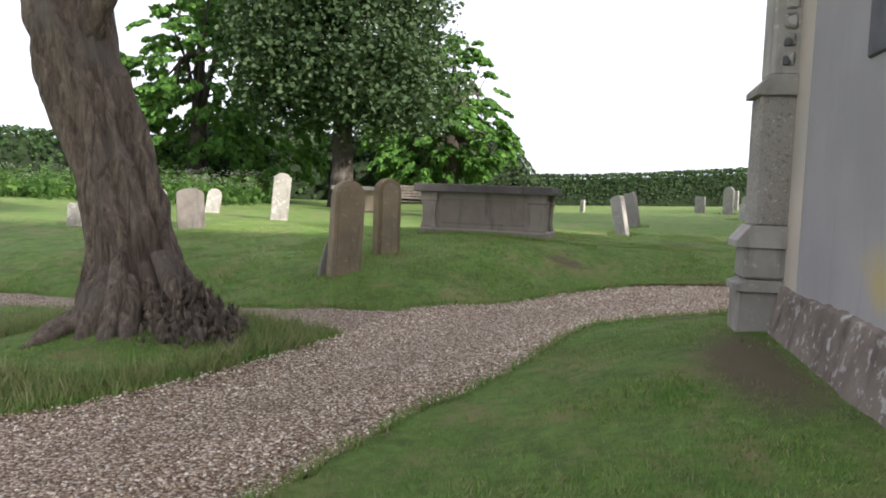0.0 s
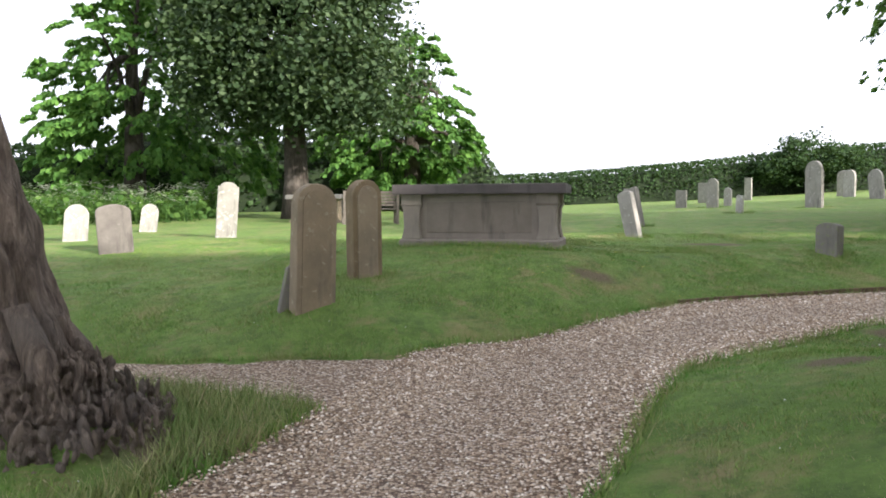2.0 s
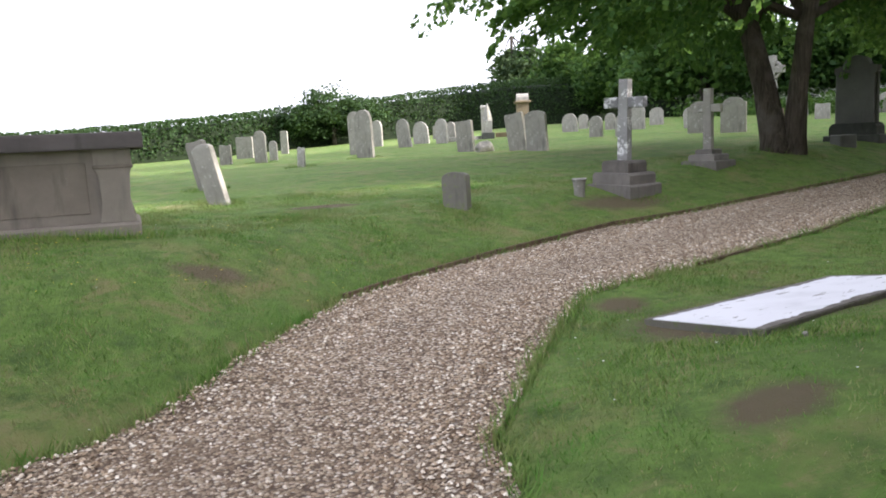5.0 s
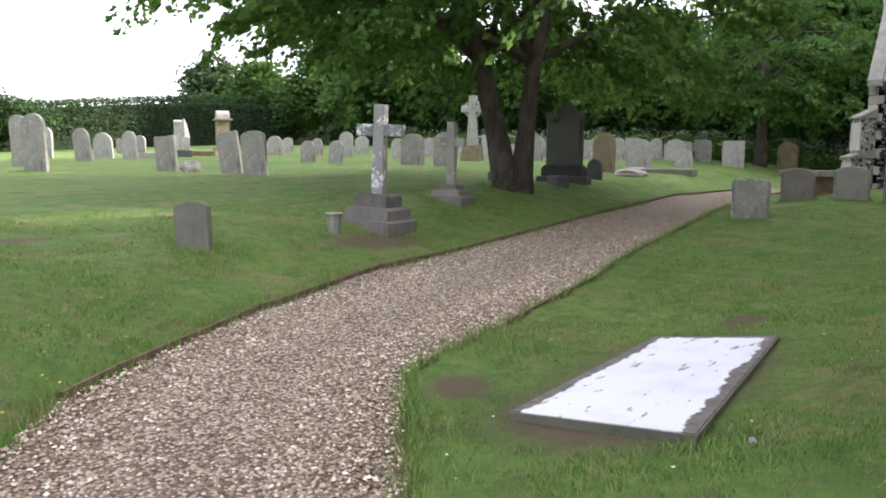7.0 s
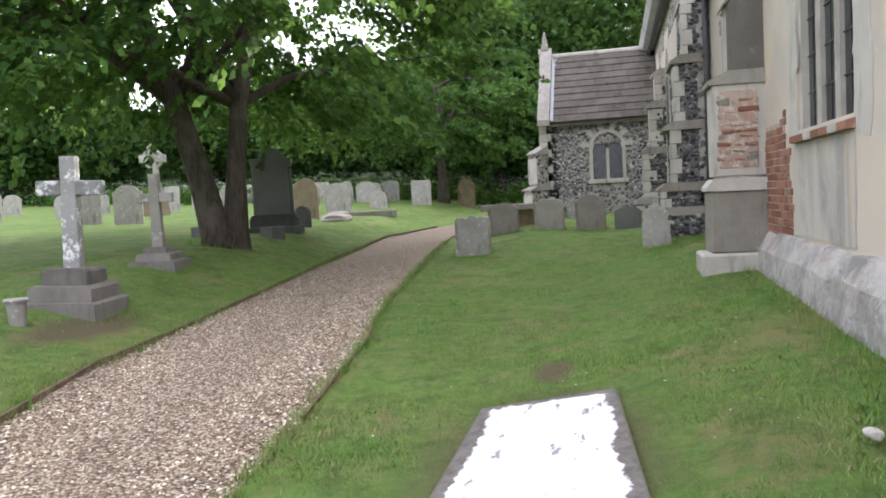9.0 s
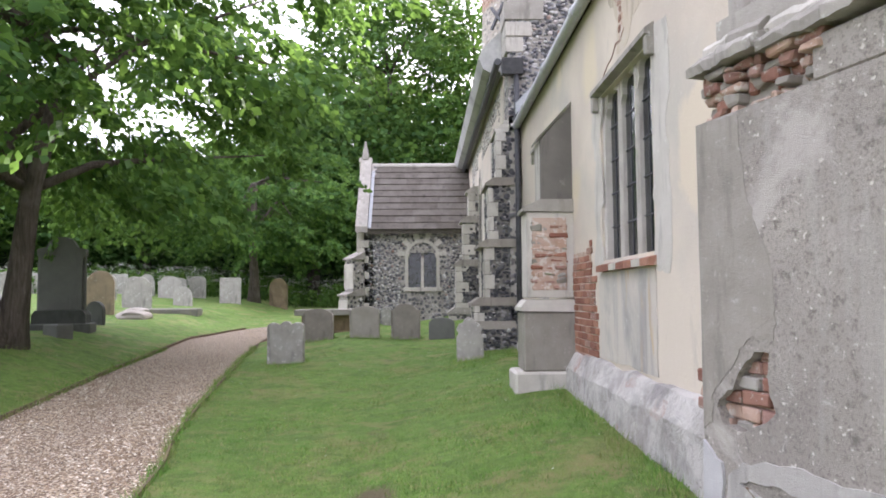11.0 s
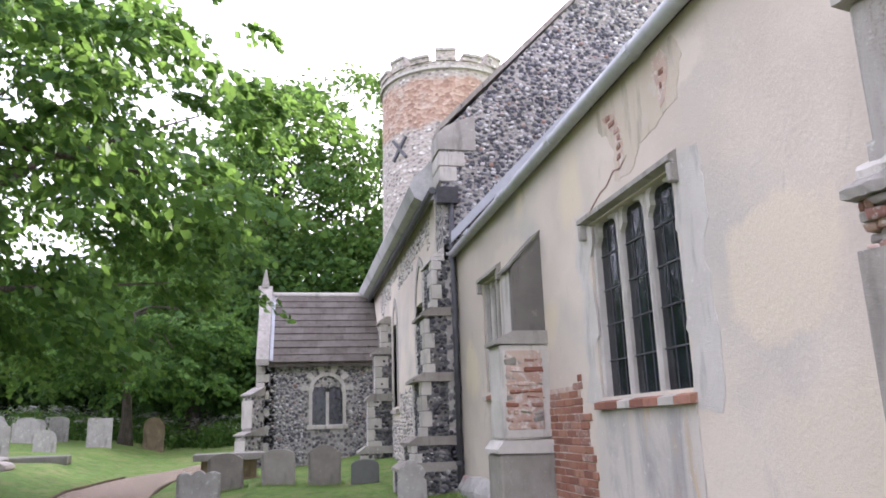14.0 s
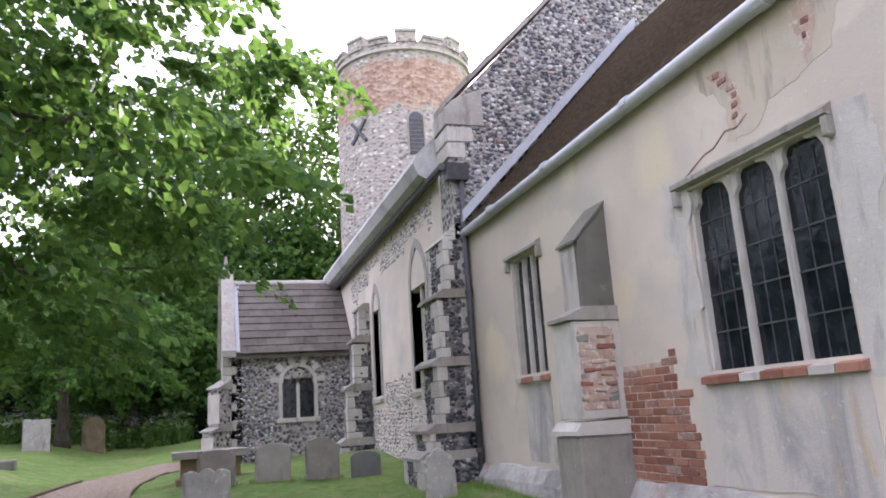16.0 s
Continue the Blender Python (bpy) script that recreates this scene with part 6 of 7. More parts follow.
def celtic(x, y):
    c = empty("celtic_cross")
    part("pedestal", roughen(prism([(-0.5, -0.2), (0.5, -0.2), (0.38, 0.75), (-0.38, 0.75)], -0.35, 0.35, "y"), 0.01, 4), HEAD_BROWN, c)
    part("shaft", prism([(-0.25, 0.75), (0.25, 0.75), (0.17, 2.1), (0.17, 3.05), (-0.17, 3.05), (-0.17, 2.1)], -0.14, 0.14, "y", None, 0.015), HEAD_GREY, c)
    for s in (-1, 1):
        part("arm", box(min(s * 0.17, s * 0.52), max(s * 0.17, s * 0.52), -0.13, 0.13, 2.28, 2.60, 0.015), HEAD_GREY, c)
    a = [(0.33 * math.cos(t), 2.44 + 0.33 * math.sin(t)) for t in np.linspace(0, 2 * math.pi, 25)]
    b = [(0.42 * math.cos(t), 2.44 + 0.42 * math.sin(t)) for t in np.linspace(0, 2 * math.pi, 25)]
    part("wheel", ring(a, b, -0.09, 0.09), HEAD_GREY, c)
    rest(c, x, y, -72)
    c.matrix_world = c.matrix_world @ Matrix.Diagonal((0.8, 0.8, 0.78, 1))
    return tagged(c, "tall grey wheel-headed cross on a tapered pedestal", "cross", "memorial crosses")


celtic(21.4, 22.7)


def dark_monument(x, y):
    c = empty("granite_monument")
    part("plinth", box(-0.55, 0.55, -0.3, 0.3, -0.2, 0.14, 0.02), HEAD_DARK, c)
    part("base", prism([(-0.46, 0.14), (0.46, 0.14), (0.46, 0.30), (0.40, 0.38), (-0.40, 0.38), (-0.46, 0.30)], -0.22, 0.22, "y"), HEAD_DARK, c)
    part("slab", prism([(0.36, 0.38), (0.36, 1.36), (0.42, 1.40), (0.42, 1.52), (0.26, 1.56), *[(0.24 * math.cos(t), 1.58 + 0.17 * math.sin(t)) for t in np.linspace(0.2, math.pi - 0.2, 9)], (-0.26, 1.56), (-0.42, 1.52), (-0.42, 1.40), (-0.36, 1.36), (-0.36, 0.38)], -0.11, 0.11, "y", None, 0.012), HEAD_DARK, c)
    for s in (-1, 1):
        part("column", tube([(s * 0.39, 0, 0.38), (s * 0.39, 0, 1.38)], [0.035, 0.03], 8), HEAD_DARK, c)
    rest(c, x, y, -78)
    tagged(c, "dark polished granite monument with curved pediment", "monument")
    for dx, dy in ((-1.5, 0.75), (-1.35, -0.6)):
        k = part("kerb_block", box(-0.17, 0.17, -0.17, 0.17, -0.1, 0.22, 0.02), HEAD_DARK)
        rest(k, x + dx, y + dy, 68)
        tagged(k, "dark granite corner block of a grave kerb", "kerb block", "granite kerb blocks")


dark_monument(13.7, 14.75)


def pillar(x, y):
    c = empty("pillar_monument")
    part("base", box(-0.42, 0.42, -0.42, 0.42, -0.2, 0.30, 0.03), HEAD_BROWN, c)
    part("shaft", prism([(-0.30, 0.30), (0.30, 0.30), (0.26, 1.45), (-0.26, 1.45)], -0.28, 0.28, "y"), HEAD_BROWN, c)
    part("cornice", box(-0.40, 0.40, -0.38, 0.38, 1.45, 1.56, 0.03), HEAD_BROWN, c)
    part("cap", prism([(0.30, 1.56), *[(0.30 * math.cos(t), 1.60 + 0.30 * math.sin(t)) for t in np.linspace(0, math.pi, 9)], (-0.30, 1.56)], -0.28, 0.28, "y"), HEAD_GREY, c)
    rest(c, x, y, 60)
    return tagged(c, "red-brown pillar monument with a rounded cap", "monument")


pillar(19.4, 34.9)


def spire(x, y):
    c = empty("spire_monument")
    part("base", box(-0.28, 0.28, -0.28, 0.28, -0.2, 0.28, 0.02), HEAD_DARK, c)
    part("block", box(-0.19, 0.19, -0.19, 0.19, 0.28, 0.80, 0.02), HEAD_PALE, c)
    bm = bmesh.new()
    bmesh.ops.create_cone(bm, segments=4, radius1=0.22, radius2=0.12, depth=0.45, cap_ends=True, matrix=Matrix.Translation((0, 0, 1.02)))
    bmesh.ops.create_cone(bm, segments=4, radius1=0.125, radius2=0.01, depth=0.3, cap_ends=True, matrix=Matrix.Translation((0, 0, 1.395)))
    part("spire", bm, HEAD_PALE, c)
    rest(c, x, y, 60)
    return tagged(c, "white marble memorial with a pointed top", "monument")


spire(16.2, 33.0)
col = empty("column_monument")
part("shaft", prism([(-0.2, -0.2), (0.2, -0.2), (0.15, 1.35), (-0.15, 1.35)], -0.18, 0.18, "y"), HEAD_GREY, col)
part("cap", prism([(0.19, 1.35), *[(0.19 * math.cos(t), 1.38 + 0.14 * math.sin(t)) for t in np.linspace(0, math.pi, 9)], (-0.19, 1.35)], -0.19, 0.19, "y"), HEAD_PALE, col)
tagged(rest(col, 19.5, 38.5, 55), "slender grey memorial column with rounded cap", "monument")


def kerb(x, y, w, d, mat, label):
    c = empty("grave_kerb")
    for a in ((-w / 2, w / 2, -d / 2, -d / 2 + 0.14), (-w / 2, w / 2, d / 2 - 0.14, d / 2), (-w / 2, -w / 2 + 0.14, -d / 2 + 0.142, d / 2 - 0.142), (w / 2 - 0.14, w / 2, -d / 2 + 0.142, d / 2 - 0.142)):
        part("kerb_side", box(*a, -0.15, 0.17, 0.015), mat, c)
    rest(c, x, y, 20)
    return tagged(c, label, "grave kerb", "grave kerbs")


kerb(15.6, 33.6, 2.0, 1.1, HEAD_PALE, "pale stone grave kerb round a grassed plot")
kerb(18.2, 33.6, 2.0, 1.1, HEAD_BROWN, "brown stone grave kerb round a bare plot")


def boulder(x, y, sx, sy, sz, mat, label, seed):
    bm = bmesh.new()
    bmesh.ops.create_icosphere(bm, subdivisions=3, radius=0.5)
    for v in bm.verts:
        v.co += noise.noise_vector(v.co * 2.4 + Vector((seed, 0, 0))) * 0.18
        v.co = Vector((v.co.x * sx, v.co.y * sy, v.co.z * sz))
    ob = part("fallen_stone", bm, mat)
    ob.matrix_world = pose(x, y, gz(x, y) + sz * 0.12)
    return tagged(ob, label, "stone", "fallen stones")


boulder(9.5, 22.6, 0.6, 0.4, 0.45, HEAD_GREY, "broken lump of a grey gravestone on grass", 3)
boulder(18.5, 15.25, 1.3, 0.8, 0.34, HEAD_TAUPE, "heap of grey stone and earth on the bank", 6)
boulder(20.0, 15.8, 1.0, 0.7, 0.3, HEAD_TAUPE, "heap of grey stone and earth on the bank", 8)
ledger = part("ledger_slab", box(-0.5, 0.5, -0.9, 0.9, -0.1, 0.14, 0.03), MOSSY)
tagged(rest(ledger, 21.4, 15.4, 10), "low grey ledger slab on a pale base", "ledger")


def flower_vase(x, y):
    v = empty("grave_vase")
    part("bowl", tube([(0, 0, -0.05), (0, 0, 0.10), (0, 0, 0.2), (0, 0, 0.235)], [0.07, 0.075, 0.085, 0.10], 12), HEAD_GREY, v)
    part("rim", tube([(0, 0, 0.235), (0, 0, 0.25)], [0.105, 0.095], 12), HEAD_PALE, v)
    rest(v, x, y)
    return tagged(v, "small grey stone flower vase in the grass", "vase")


flower_vase(5.05, 13.1)


def chest_tomb(x, y, yaw, w, d, h, mat, top_mat, label, pilasters=True):
    """A table tomb: plinth, body, corner pilasters and a moulded top slab."""
    c = empty("chest_tomb")
    part("plinth", roughen(box(-w / 2 - 0.03, w / 2 + 0.03, -d / 2 - 0.03, d / 2 + 0.03, -0.25, 0.06, 0.02), 0.008, 6), mat, c)
    part("body", box(-w / 2 + 0.05, w / 2 - 0.05, -d / 2 + 0.05, d / 2 - 0.05, 0.06, h - 0.10), mat, c)
    if pilasters:
        for sx in (-1, 1):
            for sy in (-1, 1):
                cx, cy = sx * (w / 2 - 0.14), sy * (d / 2 - 0.14)
                p = part("pilaster", prism([(-0.14, 0.06), (0.14, 0.06), (0.12, 0.14), (0.105, 0.22), (0.12, h - 0.30), (0.14, h - 0.25), (0.14, h - 0.10), (-0.14, h - 0.10), (-0.14, h - 0.25), (-0.12, h - 0.30), (-0.105, 0.22), (-0.12, 0.14)], -0.14, 0.14, "y", None, 0.008), mat, c)
                p.location = (cx, cy, 0)
                q = part("capital", box(-0.15, 0.15, -0.15, 0.15, h - 0.255, h - 0.225, 0.006), mat, c)
                q.location = (cx, cy, 0)
        part("panel", box(-w / 2 + 0.34, w / 2 - 0.34, -d / 2 + 0.042, d / 2 - 0.042, 0.14, h - 0.2, 0.005), mat, c)
    o = 0.10
    part("top_slab", roughen(box(-w / 2 - o, w / 2 + o, -d / 2 - o, d / 2 + o, h - 0.10, h + 0.03, 0.022, None, 2), 0.004, 4), top_mat, c)
    c.matrix_world = pose(x, y, gz(x, y) + 0.0, 0, 0, yaw)
    return tagged(c, label, "tomb", "chest tombs")


TOMB_SLAB = mat_stone("purple_slate_slab", (0.06, 0.05, 0.05), (0.095, 0.08, 0.08), (0.24, 0.23, 0.22), 0.70)
TOMB_SIDE = mat_stone("buff_tomb_side", (0.175, 0.145, 0.115), (0.235, 0.20, 0.16), (0.30, 0.28, 0.23), 0.68)
chest_tomb(-1.62, 12.30, -6, 2.08, 0.92, 0.75, TOMB_SIDE, TOMB_SLAB, "buff stone chest tomb with corner pilasters and dark slab top")
chest_tomb(-7.4, 23.9, -15, 1.7, 0.8, 0.8, HEAD_BROWN, HEAD_GREY, "brown chest tomb with a pale end panel under the evergreen", False)
chest_tomb(16.25, 10.15, 94, 1.15, 0.7, 0.5, HEAD_BROWN, OLD_ASHLAR, "low brick chest tomb with thin stone top beside the path", False)


def bench(x, y, yaw):
    b = empty("garden_bench")
    for i in range(4):
        part("seat_slat", box(-0.75, 0.75, -0.22 + i * 0.115, -0.12 + i * 0.115, 0.42, 0.45, 0.006), TIMBER, b)
    for i in range(5):
        p = part("back_slat", box(-0.75, 0.75, -0.012, 0.012, 0.52 + i * 0.085, 0.59 + i * 0.085, 0.005), TIMBER, b)
        p.location = (0, 0.25 + i * 0.02, 0)
    for s in (-1, 1):
        part("leg", box(s * 0.74 - 0.035, s * 0.74 + 0.035, -0.25, -0.18, -0.05, 0.64, 0.006), TIMBER, b)
        part("leg", prism([(0.22, -0.05), (0.29, -0.05), (0.40, 0.95), (0.34, 0.95)], s * 0.74 - 0.035, s * 0.74 + 0.035, "x"), TIMBER, b)
        part("armrest", box(s * 0.74 - 0.045, s * 0.74 + 0.045, -0.28, 0.30, 0.64, 0.675, 0.008), TIMBER, b)
        part("rail", box(s * 0.74 - 0.02, s * 0.74 + 0.02, -0.2, 0.24, 0.34, 0.42), TIMBER, b)
    rest(b, x, y, yaw)
    return tagged(b, "weathered grey slatted wooden bench on the lawn", "bench")


bench(-5.6, 22.6, 200)

# white ledger stone in the lawn
LEDGER = ((2.02, 8.74), (1.92, 7.76), (3.95, 7.92), (3.88, 8.72))


def white_ledger():
    made = []
    for name, grow, lo_, hi_, m in (("base_slab", 0.0, -0.12, 0.028, MOSSY), ("painted_face", -0.012, 0.02, 0.034, LEDGER_MAT)):
        bm = bmesh.new()
        cx, cy = sum(p[0] for p in LEDGER) / 4, sum(p[1] for p in LEDGER) / 4
        q = [(x + grow * (1 if x > cx else -1), y + grow * (1 if y > cy else -1)) for x, y in LEDGER]
        lo = [bm.verts.new((x, y, gz(x, y) + lo_)) for x, y in q]
        hi = [bm.verts.new((x, y, gz(x, y) + hi_)) for x, y in q]
        bm.faces.new(hi)
        bm.faces.new(lo[::-1])
        for i in range(4):
            bm.faces.new((lo[i], lo[(i + 1) % 4], hi[(i + 1) % 4], hi[i]))
        bmesh.ops.recalc_face_normals(bm, faces=bm.faces)
        made.append(part(name, bm, m))
    return tagged(grown("ledger_stone", (3.0, 8.3, gz(3.0, 8.3)), made), "flat white painted ledger stone, flaking, set in grass", "ledger")


def ledger_material():
    k = Mat("flaking_white_ledger", 0.6)
    flake = k.step(k.noise(9, 5, 0.65, k.at(0.6, 1.6, 1)), 0.635, 0.65)
    c = k.mix(flake, (0.72, 0.72, 0.75), (0.24, 0.225, 0.21))
    c = k.mix(k.step(k.noise(2.5, 4), 0.5, 0.8), c, k.mix(0.5, c, (0.42, 0.42, 0.43)))
    ragged_edge = k.mix(0.45, k.noise(2.2, 3, 0.6), k.noise(11, 6, 0.7))
    for i, margin in ((1, 0.15), (2, 0.17), (3, 0.17)):  # the paint is lost along three of the slab's edges
        (ax, ay), (bx_, by_) = LEDGER[i], LEDGER[(i + 1) % 4]
        n = Vector((ay - by_, bx_ - ax, 0)).normalized()
        dot = k.n.new("ShaderNodeVectorMath")
        dot.operation = "DOT_PRODUCT"
        dot.inputs[1].default_value = n
        k.l.new(k.co, dot.inputs[0])
        ad = k.n.new("ShaderNodeMath")
        ad.operation = "MULTIPLY_ADD"
        ad.inputs[1].default_value = -2 * margin
        k.l.new(ragged_edge, ad.inputs[0])
        k.l.new(dot.outputs["Value"], ad.inputs[2])
        q = k.n.new("ShaderNodeMapRange")
        base = n.x * ax + n.y * ay - 0.5 * margin
        q.inputs[1].default_value, q.inputs[2].default_value, q.inputs[3].default_value, q.inputs[4].default_value = base - 0.004, base + 0.008, 1.0, 0.0
        k.l.new(ad.outputs[0], q.inputs[0])
        c = k.mix(q.outputs[0], c, k.mix(k.step(k.noise(14, 5, 0.7), 0.4, 0.65), (0.10, 0.088, 0.075), (0.19, 0.17, 0.15)))
    k.color(c).bump(k.noise(20, 5), 0.3, 0.01)
    return k.m


LEDGER_MAT = ledger_material()
white_ledger()
headstone_chip = part("stone_chip", roughen(box(-0.024, 0.024, -0.012, 0.012, -0.01, 0.012, 0.004), 0.005, 30), HEAD_PALE)
tagged(rest(headstone_chip, 1.95, 7.55, 30, 0.0), "small pale stone chip lying on the lawn", "stone")

# ---- trees ----
def leaf_mesh(name, centres, size, material, parent, seed, flat=0.55, spread=0.35, along=None):
    """Many small folded leaves, four corners each, turned every way with a bias to lie flat."""
    rng = np.random.default_rng(seed)
    n = len(centres)
    ax = rng.normal(size=(n, 3)) * np.array([1, 1, 0.55]) + np.array([0, 0, -0.25])
    if along is not None:
        ax = ax * 0.5 + along
    ax /= np.linalg.norm(ax, axis=1)[:, None]
    nr = rng.normal(size=(n, 3)) * (1 - flat) + np.array([0, 0, flat])
    nr -= ax * (nr * ax).sum(1)[:, None]
    nr /= np.linalg.norm(nr, axis=1)[:, None] + 1e-6
    sd = np.cross(ax, nr)
    s = size * rng.uniform(1 - spread, 1 + spread, n)[:, None]
    a = centres - ax * s * 0.5
    tip = centres + ax * s * 0.5
    l = centres + sd * s * 0.36 + nr * s * 0.08 - ax * s * 0.05
    r = centres - sd * s * 0.36 + nr * s * 0.08 - ax * s * 0.05
    v = np.stack([a, l, tip, r], 1).reshape(-1, 3)
    f = np.arange(4 * n).reshape(-1, 4)
    return raw(name, v, f, material, parent)


def crown_points(lobes, clumps, per, clump_r, seed, flat=0.5, gaps=-9.0):
    """Leaf places in uneven clumps over the outer part of several lobes."""
    rng = np.random.default_rng(seed)
    vol = np.array([l[3] * l[4] * l[5] for l in lobes]) ** 0.7
    which = rng.choice(len(lobes), clumps, p=vol / vol.sum())
    d = rng.normal(size=(clumps, 3))
    d /= np.linalg.norm(d, axis=1)[:, None]
    rad = rng.uniform(0.35, 1.0, clumps) ** 0.55
    lob = np.array(lobes)[which]
    c = lob[:, :3] + d * rad[:, None] * lob[:, 3:]
    full = np.array([noise.noise((p[0] * 0.5, p[1] * 0.5, p[2] * 0.75 + seed)) > gaps for p in c])
    c = c[full]
    clumps = len(c)
    k = rng.uniform(0.55, 1.35, clumps) * clump_r
    p = c[:, None] + rng.normal(size=(clumps, per, 3)) * k[:, None, None] * np.array([1, 1, flat])
    return c, p.reshape(-1, 3)


def sprays(c, lobes, per, length, seed):
    """Leaves set along drooping shoots that grow outwards from the crown: their places and the way they point."""
    rng = np.random.default_rng(seed)
    mid = np.array(lobes)[:, :3].mean(0)
    out = c - mid
    out[:, 2] *= 0.25
    out /= np.linalg.norm(out, axis=1)[:, None] + 1e-6
    out += rng.normal(0, 0.55, out.shape) * np.array([1, 1, 0.25])
    out[:, 2] -= 0.12
    out /= np.linalg.norm(out, axis=1)[:, None]
    side = np.stack([-out[:, 1], out[:, 0], np.zeros(len(c))], 1)
    side /= np.linalg.norm(side, axis=1)[:, None] + 1e-6
    ln = length * rng.uniform(0.55, 1.35, len(c))
    u = rng.uniform(0, 1, (len(c), per))
    w = rng.normal(0, 0.30, (len(c), per)) * (1.05 - 0.75 * u)
    p = c[:, None] + out[:, None] * (u * ln[:, None])[..., None] + side[:, None] * (w * ln[:, None])[..., None]
    p[..., 2] -= 0.38 * ln[:, None] * u ** 2 + 0.25 * np.abs(w) * ln[:, None]
    p += rng.normal(0, 0.035, p.shape)
    d = out[:, None] * 0.8 + side[:, None] * (np.sign(w) * 0.75)[..., None] + np.array([0, 0, -0.55])
    return p.reshape(-1, 3), d.reshape(-1, 3)


def tree(name, x, y, trunk, lobes, clumps, per, clump_r, leaf, bark, leafmat, seed, label, limbs=14, flat=0.5, lie=0.55, gaps=-9.0, shoot=0.0):
    """A tapered trunk, limbs that reach into the lobes of the crown, and leaves in clumps."""
    t = empty(name, (x, y, gz(x, y) - 0.05))
    inv = t.matrix_world.inverted()
    z0 = gz(x, y) - 0.15
    made = []
    stems = [[(x + dx, y + dy, z0 + dz) for dx, dy, dz, r in stem] for stem in trunk]
    for stem, pts_ in zip(trunk, stems):
        made.append(part("trunk", roughen(tube(pts_, [s[3] for s in stem], 14), 0.03, 2.0), bark, None, "", True))
    rng = random.Random(seed)
    c, p = crown_points(lobes, clumps, per, clump_r, seed, flat, gaps)
    tops = [s[-1] for s in stems] + [s[-2] for s in stems]
    for i in range(limbs):
        end = Vector(c[rng.randrange(len(c))])
        start = Vector(tops[i % len(tops)])
        mid = start.lerp(end, 0.5) + Vector((rng.uniform(-0.4, 0.4), rng.uniform(-0.4, 0.4), rng.uniform(0.1, 0.7)))
        q = start.lerp(mid, 0.5) + Vector((0, 0, 0.15))
        r0 = trunk[i % len(trunk)][-1][3] * 0.75
        made.append(part("limb", tube([start, q, mid, mid.lerp(end, 0.55), end], [r0, r0 * 0.75, r0 * 0.5, r0 * 0.28, 0.012], 6), bark, None, "", True))
        for _ in range(3):
            e2 = Vector(c[min(range(0, len(c), 3), key=lambda j: (Vector(c[j]) - mid).length + rng.uniform(0, 2.0))])
            made.append(part("twig", tube([mid, mid.lerp(e2, 0.5) + Vector((0, 0, 0.12)), e2], [r0 * 0.28, r0 * 0.16, 0.008], 5), bark))
    p, d = sprays(c, lobes, per, shoot, seed + 2) if shoot else (p, None)
    made.append(leaf_mesh("crown", p, leaf, leafmat, None, seed + 1, lie, 0.35, d))
    for ob in made:
        ob.parent, ob.matrix_parent_inverse = t, inv
    return tagged(t, label, "tree")


# the lawn tree by the path, two stems from one foot
tree("tree", 10.55, 14.15, (((-0.06, 0.02, 0, 0.34), (-0.08, 0.08, 0.35, 0.25), (-0.12, 0.24, 1.2, 0.20), (-0.2, 0.56, 2.4, 0.175), (-0.4, 1.05, 4.2, 0.12)), ((0.10, -0.12, 0.02, 0.30), (0.12, -0.17, 0.4, 0.21), (0.10, -0.25, 1.2, 0.165), (0.15, -0.34, 2.4, 0.145), (0.4, -0.7, 4.4, 0.11))),
     ((10.6, 14.6, 6.6, 5.2, 5.6, 3.4), (10.0, 18.0, 6.3, 4.4, 4.4, 2.9), (11.0, 11.9, 5.4, 4.2, 2.5, 2.4), (7.4, 14.6, 5.6, 2.6, 3.4, 2.4), (10.5, 14.5, 9.2, 3.6, 3.6, 2.4), (14.0, 13.9, 5.4, 2.8, 2.7, 2.2)),
     1900, 70, 0.34, 0.15, TREE_BARK, LEAF_LIGHT, 101, "spreading green broadleaf tree with twin trunks by the path", 26, 0.42, 0.62, 0.01, 1.0)
tree("tree", 31.4, 15.2, (((0, 0, 0, 0.3), (0.05, 0, 1.2, 0.2), (0, 0.1, 3, 0.16), (0.1, 0, 5.2, 0.1)),),
     ((30.8, 15.0, 6.2, 3.8, 4.0, 2.8), (29.5, 13.2, 5.0, 2.6, 2.4, 1.8), (31.4, 17.5, 6, 3, 3.4, 2.6)), 420, 60, 0.4, 0.2, TREE_BARK, LEAF_LIGHT, 111, "slim young green tree before the dark wood", 10, 0.5, 0.6, -0.1, 1.1)


LEAN_Z = (0, 0.4, 0.8, 1.2, 1.7, 2.1, 2.5, 3.05, 4.2)
LEAN_X = (-3.84, -3.86, -3.92, -4.03, -4.18, -4.34, -4.49, -4.68, -5.06)


